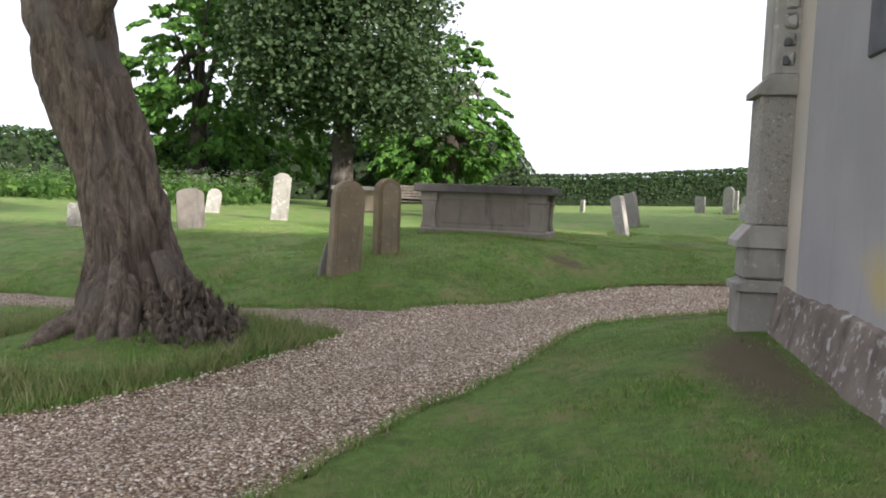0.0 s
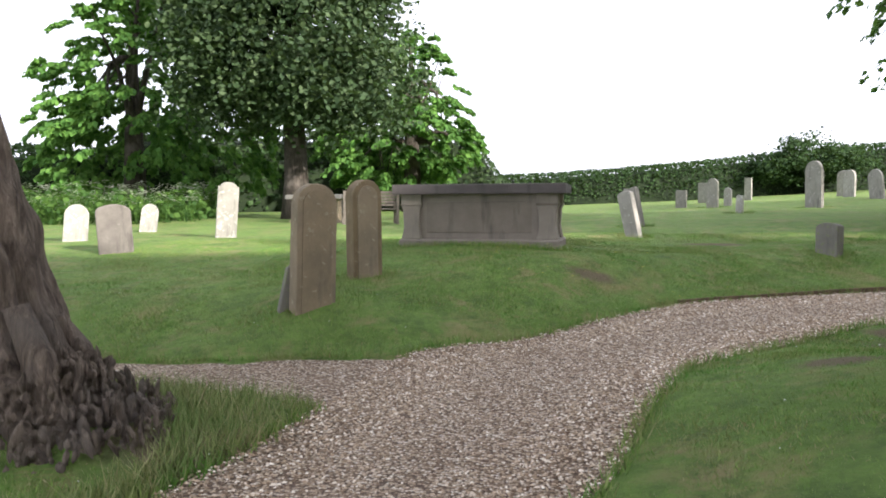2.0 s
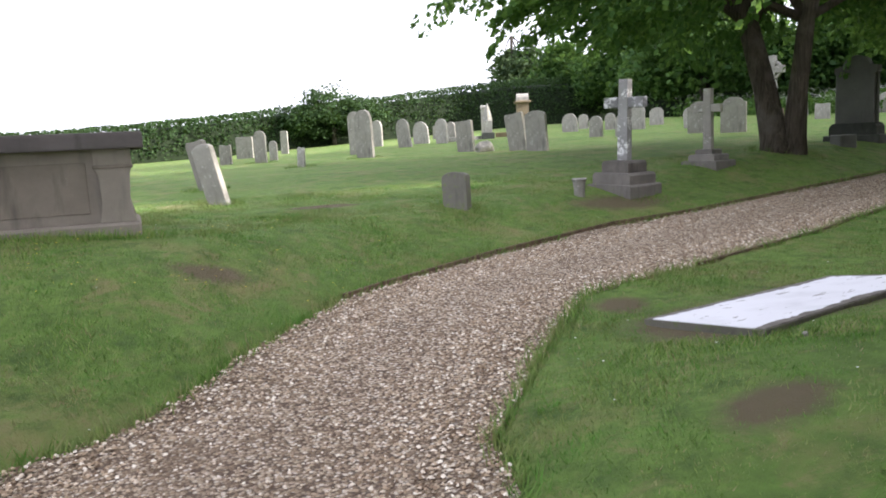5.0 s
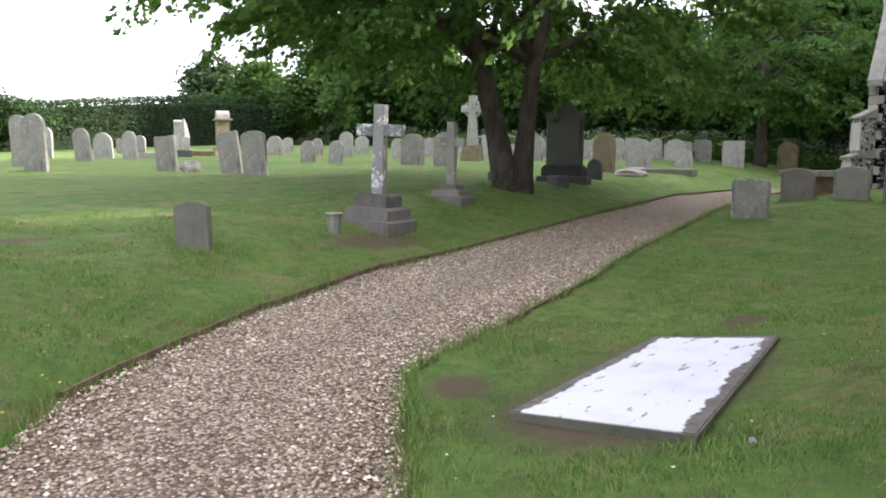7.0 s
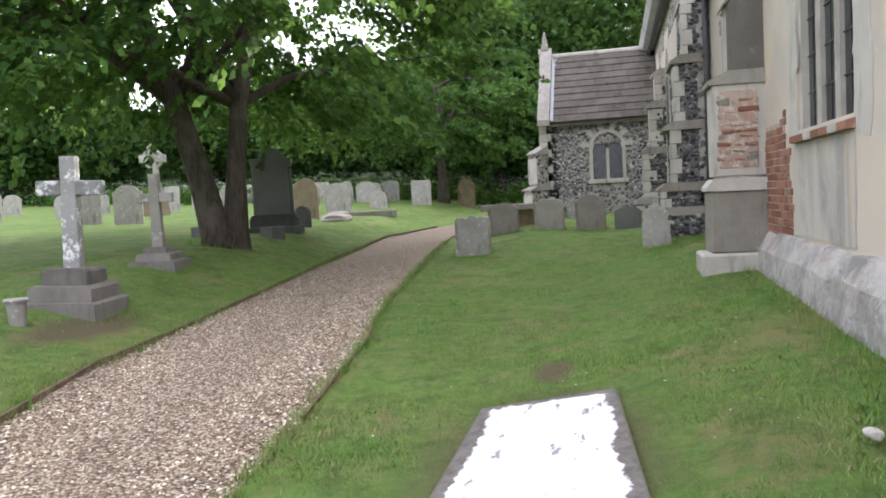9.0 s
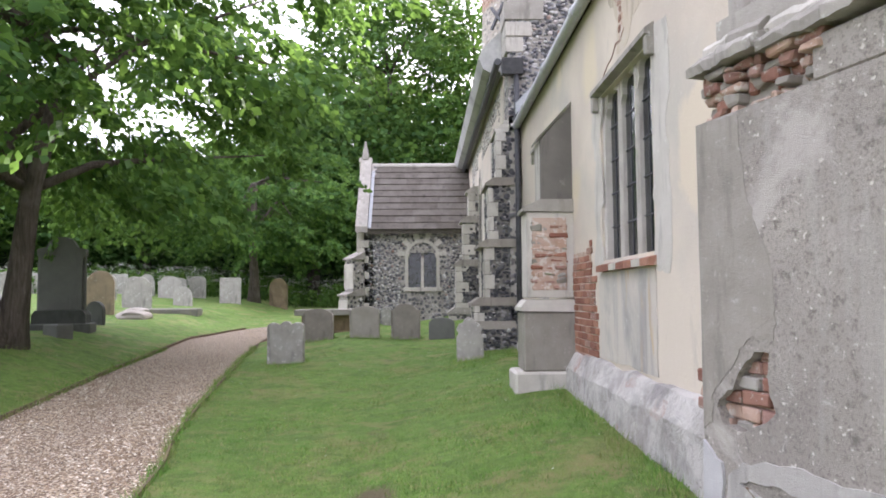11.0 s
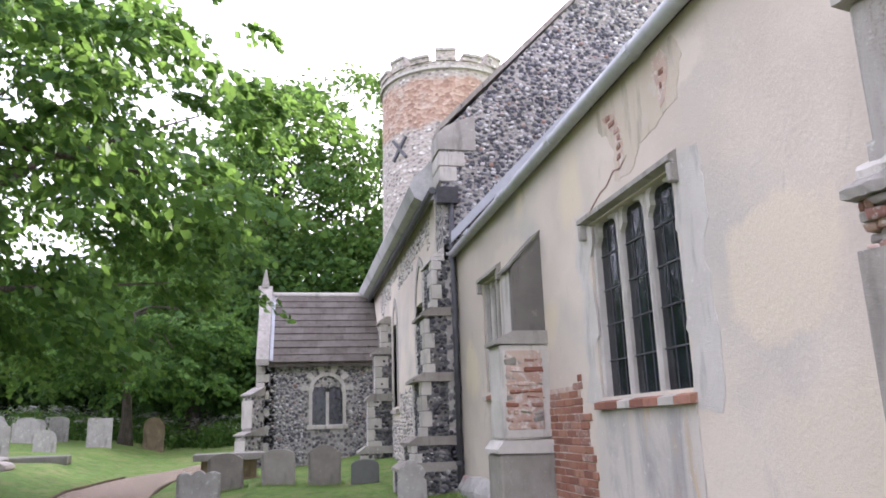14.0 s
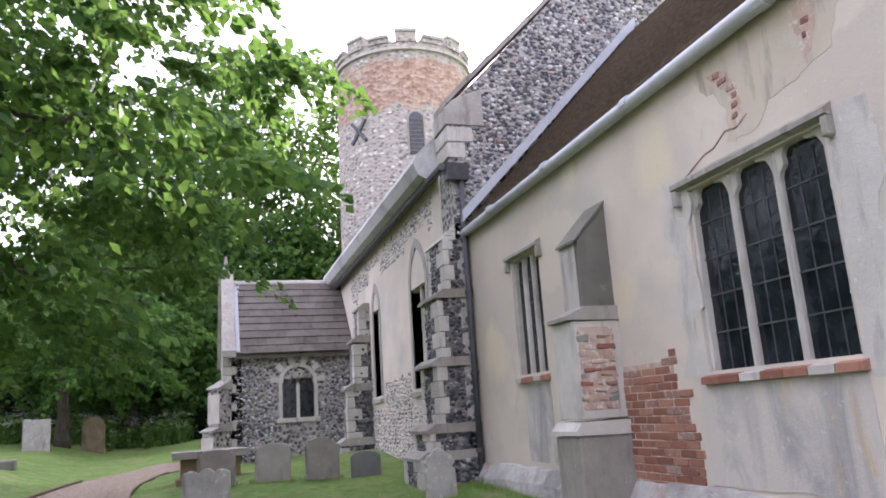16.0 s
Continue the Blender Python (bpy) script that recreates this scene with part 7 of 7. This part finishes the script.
def old_trunk():
    """The ancient leaning bole with buttress roots and burrs; its crown is overhead."""
    t = empty("old_tree", (-3.9, 5.9, 0.2))
    inv = t.matrix_world.inverted()
    bm = bmesh.new()
    prev = None
    n, rows = 96, 90
    for j in range(rows + 1):
        u = j / rows
        z = -0.05 + 4.2 * u
        cx = float(np.interp(z, LEAN_Z, LEAN_X))
        cy = 5.9 + 0.1 * u
        flare = 0.24 * math.exp(-max(z - 0.25, 0) / 0.26)
        ringv = []
        for k in range(n):
            a = 2 * math.pi * k / n
            root = flare * (0.35 + 0.65 * max(0, math.sin(a * 3.5 + 0.6)) ** 2) + 0.30 * math.exp(-max(z - 0.2, 0) / 0.25) * max(0, math.cos(a - 0.35)) ** 6
            rib = 0.024 * math.sin(a * 9 + 1.5 * noise.noise((0, 0, z * 0.8)) * 4) + 0.014 * math.sin(a * 19 + z * 2 + 3 * noise.noise((a, 0, z * 2)))
            lump = 0.10 * noise.noise((math.cos(a) * 1.6, math.sin(a) * 1.6, z * 1.1)) + 0.045 * noise.noise((math.cos(a) * 5, math.sin(a) * 5, z * 4))
            crease = -0.05 * max(0.0, math.sin(a * 5 + 2.2 * noise.noise((3.0, 0, z * 0.9)))) ** 6 * math.exp(-max(z - 0.5, 0) / 0.9)
            r = (0.345 - 0.01 * u) + root + rib + lump + crease
            ringv.append(bm.verts.new((cx + r * math.cos(a), cy + r * math.sin(a), z)))
        if prev:
            for k in range(n):
                bm.faces.new((prev[k], prev[(k + 1) % n], ringv[(k + 1) % n], ringv[k]))
        prev = ringv
    bm.faces.new(prev)
    made = [part("trunk", bm, BARK, None, "", True)]
    rng = random.Random(2)
    bm = bmesh.new()
    for i in range(420):
        a = rng.uniform(-1.1, 0.9)
        r = rng.uniform(0.42, 0.98)
        p = Vector((-3.84 + r * math.cos(a), 5.9 + r * math.sin(a) * 0.8, 0.0))
        p.z = 0.22 + max(0, 0.92 - r) * 0.75 + rng.uniform(-0.06, 0.10)
        s = rng.uniform(0.009, 0.028)
        bmesh.ops.create_icosphere(bm, subdivisions=1, radius=s, matrix=Matrix.Translation(p) @ Matrix.Rotation(rng.uniform(0, 3), 4, "Z") @ Matrix.Rotation(rng.uniform(-0.9, 0.9), 4, "X") @ Matrix.Diagonal((rng.uniform(0.6, 1), 1, rng.uniform(1.2, 3.6), 1)))
    for i in range(13):
        a = -2.7 + i * 0.37 + rng.uniform(-0.1, 0.1)
        r1 = rng.uniform(0.62, 0.98)
        up = rng.uniform(0.5, 0.95)
        c0 = Vector((-3.86 + 0.30 * math.cos(a), 5.9 + 0.30 * math.sin(a), up))
        c1 = Vector((-3.86 + 0.50 * math.cos(a + 0.08), 5.9 + 0.50 * math.sin(a + 0.08), 0.34))
        c2 = Vector((-3.86 + r1 * math.cos(a + 0.14), 5.9 + r1 * math.sin(a + 0.14), 0.12))
        made.append(part("root", roughen(tube([c0, c0.lerp(c1, 0.5) + Vector((0.03, 0, 0.03)), c1, c1.lerp(c2, 0.6), c2], [0.07, 0.085, 0.09, 0.065, 0.03], 10), 0.02, 7), BARK, None, "", True))
    made.append(part("burr", roughen(bm, 0.012, 18), BARK))
    made.append(part("limb", roughen(tube([(-4.52, 5.88, 2.6), (-4.30, 5.86, 2.95), (-4.08, 5.85, 3.35), (-3.75, 5.9, 4.3), (-2.6, 6.2, 6.6)], [0.16, 0.13, 0.11, 0.10, 0.04], 12), 0.02, 5), BARK, None, "", True))
    for s, top in ((-1, (-6.2, 5.6, 7.4)), (1, (-3.9, 6.8, 7.6)), (0, (-5.2, 5.0, 8.2))):
        made.append(part("limb", tube([(-4.86 + s * 0.12, 6.0, 3.9), (-4.9 + s * 0.45, 6.0, 4.9), top], [0.26, 0.2, 0.07], 9), BARK, None, "", True))
    c, p = crown_points(((-5.2, 6.0, 8.8, 4.6, 4.6, 2.4), (-3.0, 6.2, 7.8, 2.6, 3.0, 1.4), (-7.4, 5.2, 7.6, 2.8, 3.0, 1.6)), 420, 46, 0.42, 55)
    made.append(leaf_mesh("crown", p, 0.2, LEAF_DARK, None, 56))
    for ob in made:
        ob.parent, ob.matrix_parent_inverse = t, inv
    return tagged(t, "old leaning tree with furrowed bark, burrs and spreading roots", "tree")


old_trunk()

ONE = ((0, 0, 0, 0.55), (0.05, 0, 1.5, 0.42), (0, 0.1, 3.4, 0.36), (0, 0.1, 6.5, 0.2))
tree("evergreen_tree", -9.4, 27.4, (ONE,), ((-9.4, 27.2, 7.6, 4.0, 3.6, 3.6), (-9.6, 27.2, 10.8, 3.8, 3.4, 3.4), (-7.4, 26.6, 5.4, 2.8, 2.4, 1.8), (-11.4, 27, 6.4, 2.4, 2.2, 2.4), (-8.6, 27, 14, 2.8, 2.6, 2.6)),
     900, 80, 0.46, 0.2, DARK_BARK, LEAF_DARK, 121, "dense dark evergreen oak with clear trunk on the lawn", 12, 0.7, 0.3)
tree("tree", -17.2, 30.5, (ONE,), ((-16.6, 30, 6.6, 3.6, 3.6, 3.0), (-15.4, 30, 10.5, 3.2, 3.4, 3.0), (-18.2, 30, 4.0, 2.6, 3.0, 2.2), (-13.8, 30.5, 4.2, 2.6, 2.4, 2.6)), 620, 60, 0.5, 0.27, DARK_BARK, LEAF_BRIGHT, 131, "bright green broadleaf tree at the lawn's edge", 10, 0.5, 0.4, -0.25, 0.7)
tree("tree", -7.0, 37.5, (ONE,), ((-7.0, 37.5, 7.2, 2.4, 3.0, 2.4), (-5.9, 37, 4.6, 2.2, 2.6, 1.9), (-8.6, 37.5, 4.4, 3.0, 3, 2.6)), 460, 60, 0.5, 0.27, DARK_BARK, LEAF_BRIGHT, 141, "light green broadleaf tree behind the evergreen", 10, 0.5, 0.4, -0.3, 0.65)

# wood behind the porch and tower
WOOD = ((47, 17, 14.5, 1), (42, 9.8, 20.5, 2), (45, 4.5, 22.5, 1), (40, 23, 8, 0), (46, 29, 8.5, 1), (50, 12, 17, 2), (44, -3, 21, 1), (38, 30, 8, 2), (34, 37, 8, 0), (41, 40, 8.5, 1), (52, 22, 10, 0), (37, 13.5, 10, 2), (37, 46, 8.5, 0), (36, 53, 6.2, 2))
for i, (x, y, h, kind) in enumerate(WOOD):
    g = gz(x, y)
    lobes = ((x, y, g + h * 0.55, h * 0.27, h * 0.29, h * 0.30), (x - 1, y + 2, g + h * 0.36, h * 0.24, h * 0.26, h * 0.22), (x + 1, y - 2, g + h * 0.40, h * 0.24, h * 0.26, h * 0.25), (x, y, g + h * 0.82, h * 0.19, h * 0.20, h * 0.18))
    tree("tree", x, y, (((0, 0, 0, 0.4), (0, 0, h * 0.2, 0.3), (0.1, 0, h * 0.45, 0.2), (0, 0.1, h * 0.65, 0.12)),), lobes, 460, 52, 0.6, 0.33, DARK_BARK, (LEAF_WOOD, LEAF_MID, LEAF_WOOD)[kind], 200 + i * 3, "tall leafy tree of the wood beyond the churchyard", 8)


def thicket(name, line, width, height, mat, seed, label, per_m=260, leaf=0.2, rough=0.35):
    """A hedge or undergrowth along a line: a skin of leaves over an uneven, added core whose near-black colour stands
    for the shade inside.
    """
    rng = np.random.default_rng(seed)
    pts_ = spline(line, 12)
    seg = np.diff(pts_, axis=0)
    ln = np.linalg.norm(seg, axis=1)
    total = ln.sum()
    n = int(total * per_m)
    s = rng.uniform(0, total, n)
    cum = np.concatenate([[0], np.cumsum(ln)])
    i = np.clip(np.searchsorted(cum, s) - 1, 0, len(ln) - 1)
    base = pts_[i] + seg[i] * ((s - cum[i]) / ln[i])[:, None]
    nor = np.stack([-seg[i][:, 1], seg[i][:, 0]], 1) / ln[i][:, None]
    a = rng.uniform(0, math.pi, n)
    bulge = 1 + rough * np.array([noise.noise((float(q) * 0.35, float(b) * 1.3, seed)) for q, b in zip(s, a)])
    u = np.sign(np.cos(a)) * np.abs(np.cos(a)) ** 0.4 * width / 2 * bulge
    hh = height(base[:, 0]) if callable(height) else np.full(n, height)
    hh = hh * (0.35 + 0.65 * sm(0, 2.5, np.minimum(s, total - s)))
    g = ground_z(base[:, 0], base[:, 1])
    z = g + np.abs(np.sin(a)) ** 0.6 * hh * (1 + 0.25 * (bulge - 1)) * rng.uniform(0.93, 1.03, n)
    c = np.column_stack([base + nor * u[:, None], z])
    top = empty(name, (pts_[0][0], pts_[0][1], gz(*pts_[0])))
    inv = top.matrix_world.inverted()
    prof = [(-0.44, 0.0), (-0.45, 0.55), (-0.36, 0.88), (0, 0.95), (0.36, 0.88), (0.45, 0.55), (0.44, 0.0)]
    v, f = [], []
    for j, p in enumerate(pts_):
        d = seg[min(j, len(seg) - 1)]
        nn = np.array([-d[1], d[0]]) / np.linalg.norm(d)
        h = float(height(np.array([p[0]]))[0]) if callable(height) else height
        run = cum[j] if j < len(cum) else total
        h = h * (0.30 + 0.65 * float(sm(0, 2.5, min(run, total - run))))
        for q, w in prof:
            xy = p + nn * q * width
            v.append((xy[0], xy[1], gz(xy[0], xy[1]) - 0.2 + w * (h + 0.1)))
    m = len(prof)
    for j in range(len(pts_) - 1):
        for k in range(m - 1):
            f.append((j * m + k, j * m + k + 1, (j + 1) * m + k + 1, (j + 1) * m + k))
    made = [raw("hedge_core", v, f, HEDGE_SHADE_CORE), leaf_mesh("hedge_leaves", c, leaf, mat, None, seed + 1, 0.3)]
    for ob in made:
        ob.parent, ob.matrix_parent_inverse = top, inv
    return tagged(top, label, "hedge")


# Near-black on purpose: the unlit depth between the leaves is put into this colour.
HEDGE_SHADE_CORE = mat_flat("hedge_core", (0.010, 0.018, 0.008), (0.02, 0.034, 0.012), 3, 0.95, 0.6)
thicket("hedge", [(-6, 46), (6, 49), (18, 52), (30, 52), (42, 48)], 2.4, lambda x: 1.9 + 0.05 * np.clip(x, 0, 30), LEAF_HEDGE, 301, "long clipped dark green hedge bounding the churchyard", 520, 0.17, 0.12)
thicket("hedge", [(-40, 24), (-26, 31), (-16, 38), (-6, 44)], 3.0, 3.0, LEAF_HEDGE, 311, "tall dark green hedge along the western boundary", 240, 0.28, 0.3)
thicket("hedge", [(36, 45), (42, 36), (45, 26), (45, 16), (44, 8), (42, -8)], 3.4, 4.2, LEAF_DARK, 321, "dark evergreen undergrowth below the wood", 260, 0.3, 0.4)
# Added dark leaf mass that stands for the band of shade below the trees.
thicket("hedge", [(-24, 37), (-14, 41), (-6, 43.5), (-2.5, 44)], 3.0, 4.2, LEAF_DARK, 351, "dark hedge added as the shade band behind the lawn trees", 240, 0.3, 0.35)
tree("bush", 15.2, 49.3, (((0, 0, 0, 0.15), (0, 0, 1.0, 0.1), (0, 0, 1.8, 0.06)),), ((15.2, 49.2, 3.9, 2.4, 1.6, 1.5), (13.6, 49.0, 3.4, 1.6, 1.3, 1.2), (17.0, 49.4, 3.6, 1.8, 1.3, 1.2)), 130, 60, 0.35, 0.2, DARK_BARK, LEAF_HEDGE, 331, "overgrown dark bush standing proud of the hedge", 4)
tree("tree", 36, 60, (((0, 0, 0, 0.4), (0, 0, 2, 0.3), (0, 0, 5, 0.2), (0, 0, 8, 0.1)),), ((36.8, 60, 6.2, 2.8, 3.0, 3.0), (36.8, 60, 8.2, 2.0, 2.2, 1.8), (38.8, 60, 5.5, 2.4, 2.6, 2.4)), 260, 45, 0.5, 0.34, DARK_BARK, LEAF_DARK, 341, "dark tree rising behind the far hedge", 6)


# ---- small growth ----
def blades(name, xs, ys, heights, width, seed, material, lean=0.5):
    """Single bent grass blades."""
    rng = np.random.default_rng(seed)
    n = len(xs)
    z = ground_z(xs, ys)
    a = rng.uniform(0, 2 * math.pi, n)
    side = np.stack([np.cos(a), np.sin(a), np.zeros(n)], 1)
    tip_a = rng.uniform(0, 2 * math.pi, n)
    tip = np.stack([np.cos(tip_a), np.sin(tip_a), np.zeros(n)], 1) * (heights * rng.uniform(0.2, 1.0, n) * lean)[:, None]
    base = np.stack([xs, ys, z - 0.012], 1)
    w = width * rng.uniform(0.7, 1.3, n)[:, None]
    up = np.array([0, 0, 1.0])
    p0, p1 = base - side * w, base + side * w
    p2 = base + tip + up * heights[:, None]
    v = np.stack([p0, p1, p2], 1).reshape(-1, 3)
    ob = raw(name, v, np.arange(3 * n).reshape(-1, 3), material)
    ob["kind"] = "stuff"
    return ob


def free(x, y):
    """Where grass grows: off the path, the church and the white ledger."""
    church = (x > EAST_X - 0.1) & (y < WALL_Y + 0.1)
    b1 = (x > 1.5) & (x < 2.7) & (y < 6.98)
    return ~(on_path(x, y) | church | b1 | inside(np.array(LEDGER), x, y))


rng = np.random.default_rng(77)
n = 900000
bx = rng.uniform(-7.5, 13, n)
by = rng.uniform(1.2, 15.5, n)
bald = np.zeros(n, bool)
for wx, wy, wa, wb in WORN:
    bald |= np.hypot((bx - wx) / wa, (by - wy) / wb) < rng.uniform(0.4, 1.2, n)
keep = free(bx, by) & ~bald & (rng.uniform(0, 1, n) < np.clip(1.5 - np.hypot(bx - 0.5, by - 8.0) / 9, 0.12, 1))
bx, by = bx[keep], by[keep]
patchy = np.array([noise.noise((a * 1.1, b * 1.1, 4)) + 0.9 * noise.noise((a * 4.5, b * 4.5, 7)) for a, b in zip(bx, by)])
bh = np.clip(0.027 + 0.022 * patchy + rng.uniform(-0.010, 0.016, len(bx)), 0.010, 0.07)
tagged(blades("lawn_grass", bx, by, bh, 0.0035, 78, BLADE, 1.1), "short mown grass blades of the lawn", "grass", kind="stuff")
n = 26000
a, r = rng.uniform(0, 2 * math.pi, n), 1.0 + np.abs(rng.normal(0, 0.65, n))
tx, ty = -3.95 + r * np.cos(a) * 1.15, 5.6 + r * np.sin(a) * 0.95
keep = free(tx, ty)
tx, ty = tx[keep], ty[keep]
tagged(blades("long_grass", tx, ty, rng.uniform(0.03, 0.19, len(tx)), 0.004, 79, DRY_BLADE, 0.9), "long unmown grass round the old tree", "grass", kind="stuff")


def edge_tufts():
    """Longer grass along the path's edges and round the feet of stones and walls."""
    spots = []
    for line in (S_LINE, N_LINE, FS_LINE, FN_LINE):
        for (ax, ay), (cx, cy) in zip(line, line[1:]):
            if ax > 14:
                continue
            ln = math.hypot(cx - ax, cy - ay)
            t = rng.uniform(0, 1, int(ln * 260))
            spots.append(np.stack([ax + (cx - ax) * t + rng.normal(0, 0.035, len(t)), ay + (cy - ay) * t + rng.normal(0, 0.035, len(t))], 1))
    feet = ((-3.02, 9.08, 0.42), (-2.78, 10.15, 0.36), (3.07, 12.95, 0.32), (5.97, 13.25, 0.6), (8.4, 13.9, 0.5), (10.55, 14.15, 0.6), (0.7, 14.9, 0.3), (1.0, 17.25, 0.35), (11.6, 10.2, 0.36), (10.8, 7.3, 0.3), (14.2, 10.05, 0.34), (14.25, 9.15, 0.34), (14.2, 8.35, 0.34), (7.27, 25.63, 0.5), (4.5, 23.2, 0.4), (5.2, 29.5, 0.5))
    for x, y, r0 in feet:
        t, q = rng.uniform(0, 2 * math.pi, 420), r0 * rng.uniform(0.5, 1.15, 420)
        spots.append(np.stack([x + q * np.cos(t), y + q * np.sin(t)], 1))
    t = rng.uniform(0, 1, 1500)
    spots.append(np.stack([-2.75 + 2.3 * t, 11.98 - 0.42 * t - np.abs(rng.normal(0, 0.08, 1500))], 1))
    t = rng.uniform(2.7, 11.5, 2600)
    spots.append(np.stack([t, WALL_Y + 0.16 + np.abs(rng.normal(0, 0.1, 2600))], 1))
    p = np.vstack(spots)
    core = inside(np.vstack([S_LINE + np.array([-0.09, 0.06]), N_LINE[::-1] + np.array([0.09, -0.06])]), p[:, 0], p[:, 1]) | inside(FORK_POLY, p[:, 0], p[:, 1])
    p = p[~core]
    return blades("edge_grass", p[:, 0], p[:, 1], rng.uniform(0.03, 0.11, len(p)), 0.004, 80, BLADE, 0.8)


tagged(edge_tufts(), "ragged grass along path edges and stone feet", "grass", kind="stuff")


def pebbles():
    n = 80000
    x = rng.uniform(-5, 12, n * 3)
    y = rng.uniform(2.0, 13, n * 3)
    w = np.clip(1.25 - np.hypot(x + 0.4, y - 7.6) / 10, 0.05, 1)
    k = inside(PATH_POLY, x, y) & (rng.uniform(0, 1, len(x)) < w)
    x, y = x[k][:n], y[k][:n]
    m = len(x)
    s = rng.uniform(0.005, 0.0135, m)
    zc = ground_z(x, y) - 0.012 + 0.012 + s * 0.25
    a = rng.uniform(0, math.pi, m)
    ex = np.stack([np.cos(a), np.sin(a), np.zeros(m)], 1) * (s * rng.uniform(0.9, 1.5, m))[:, None]
    ey = np.stack([-np.sin(a), np.cos(a), np.zeros(m)], 1) * (s * rng.uniform(0.7, 1.0, m))[:, None]
    ez = np.stack([rng.normal(0, 0.25, m), rng.normal(0, 0.25, m), np.ones(m)], 1) * (s * rng.uniform(0.55, 0.8, m))[:, None]
    c = np.stack([x, y, zc], 1)
    v = np.stack([c + ex, c + ey, c - ex, c - ey, c + ez + ex * 0.35, c + ez + ey * 0.3 - ex * 0.3, c + ez * 0.9 - ey * 0.4], 1).reshape(-1, 3)
    t = np.array([(0, 1, 4), (1, 5, 4), (1, 2, 5), (2, 6, 5), (2, 3, 6), (3, 0, 6), (0, 4, 6), (4, 5, 6)])
    f = (np.arange(m)[:, None, None] * 7 + t[None]).reshape(-1, 3)
    ob = raw("gravel", v, f, PEBBLE)
    return tagged(ob, "loose buff and brown gravel stones on the path", "gravel", kind="stuff")


pebbles()


def flowers(name, x, y, z, r, mat, label):
    n = len(x)
    c = np.stack([x, y, z], 1)
    e = [np.array([math.cos(t), math.sin(t), 0.2 * math.sin(3 * t)]) for t in np.linspace(0, 2 * math.pi, 6)[:-1]]
    v = np.stack([c + q * r[:, None] for q in e], 1).reshape(-1, 3)
    f = np.arange(5 * n).reshape(-1, 5)
    ob = raw(name, v, f, mat)
    return tagged(ob, label, "flowers", kind="stuff")


fx, fy = rng.uniform(-1.5, 1.8, 90), rng.uniform(10.2, 12.6, 90)
k = free(fx, fy)
fx, fy = fx[k], fy[k]
flowers("buttercups", fx, fy, ground_z(fx, fy) + 0.06, rng.uniform(0.006, 0.012, len(fx)), YELLOW, "scattered yellow buttercups in the bank grass")
fx, fy = rng.uniform(-6, 12, 420), rng.uniform(5, 15, 420)
k = free(fx, fy)
fx, fy = fx[k], fy[k]
flowers("daisies", fx, fy, ground_z(fx, fy) + 0.05, rng.uniform(0.004, 0.009, len(fx)), PETAL, "small white daisies dotted over the lawn")


def cow_parsley(x0, x1, y0, y1, count, seed, low, high):
    """Tall umbels: thin stems, flat white heads and low green leaves."""
    q = np.random.default_rng(seed)
    x, y = q.uniform(x0, x1, count), q.uniform(y0, y1, count)
    h = q.uniform(low, high, count)
    g = ground_z(x, y)
    tagged(blades("cow_parsley_stems", np.repeat(x, 3), np.repeat(y, 3), np.repeat(h, 3) * q.uniform(0.75, 1, count * 3), 0.02, seed, LEAF_MID, 0.25), "tall green stems of cow parsley", "wild plants", kind="stuff")
    c = np.stack([np.repeat(x, 9), np.repeat(y, 9), np.repeat(g + h * 0.9, 9)], 1) + q.normal(0, 0.12, (count * 9, 3)) * np.array([1, 1, 0.35])
    flowers("cow_parsley_heads", c[:, 0], c[:, 1], c[:, 2], q.uniform(0.02, 0.055, len(c)), PETAL, "white umbels of cow parsley")
    cc = np.stack([np.repeat(x, 14), np.repeat(y, 14), np.repeat(g, 14) + q.uniform(0, 1, count * 14) * np.repeat(h, 14) * 0.8], 1) + q.normal(0, 0.18, (count * 14, 3)) * np.array([1, 1, 0.3])
    tagged(leaf_mesh("cow_parsley_leaves", cc, 0.2, LEAF_MID, None, seed + 2, 0.3), "feathery green undergrowth", "wild plants", kind="stuff")


cow_parsley(33, 43, 11, 26, 700, 401, 0.7, 1.5)
cow_parsley(30, 42, 24, 36, 600, 411, 0.6, 1.3)
cow_parsley(-24, -12, 22, 30, 420, 421, 0.6, 1.4)


def edging():
    """Thin timber boards along the path's edges."""
    made = []
    for line, first, last in ((N_LINE, 85, 140), (S_LINE, 95, 140)):
        i = first
        while i < last:
            j = min(i + 4, last)
            (ax, ay), (cx, cy) = line[i], line[j]
            d = Vector((cx - ax, cy - ay, 0))
            bm = box(0.01, d.length - 0.01, -0.014, 0.014, -0.08, 0.035 if line is N_LINE else 0.022, 0.003)
            ob = part("edging_board", bm, EDGING)
            za, zc = gz(ax, ay), gz(cx, cy)
            ob.matrix_world = Matrix.Translation((ax, ay, za)) @ Matrix.Rotation(math.atan2(d.y, d.x), 4, "Z") @ Matrix.Rotation(-math.atan2(zc - za, d.length), 4, "Y")
            made.append(ob)
            i = j
    return tagged(grown("path_edging", (5, 11, gz(5, 11)), made), "thin weathered timber boards edging the gravel path", "edging", kind="structure")


edging()
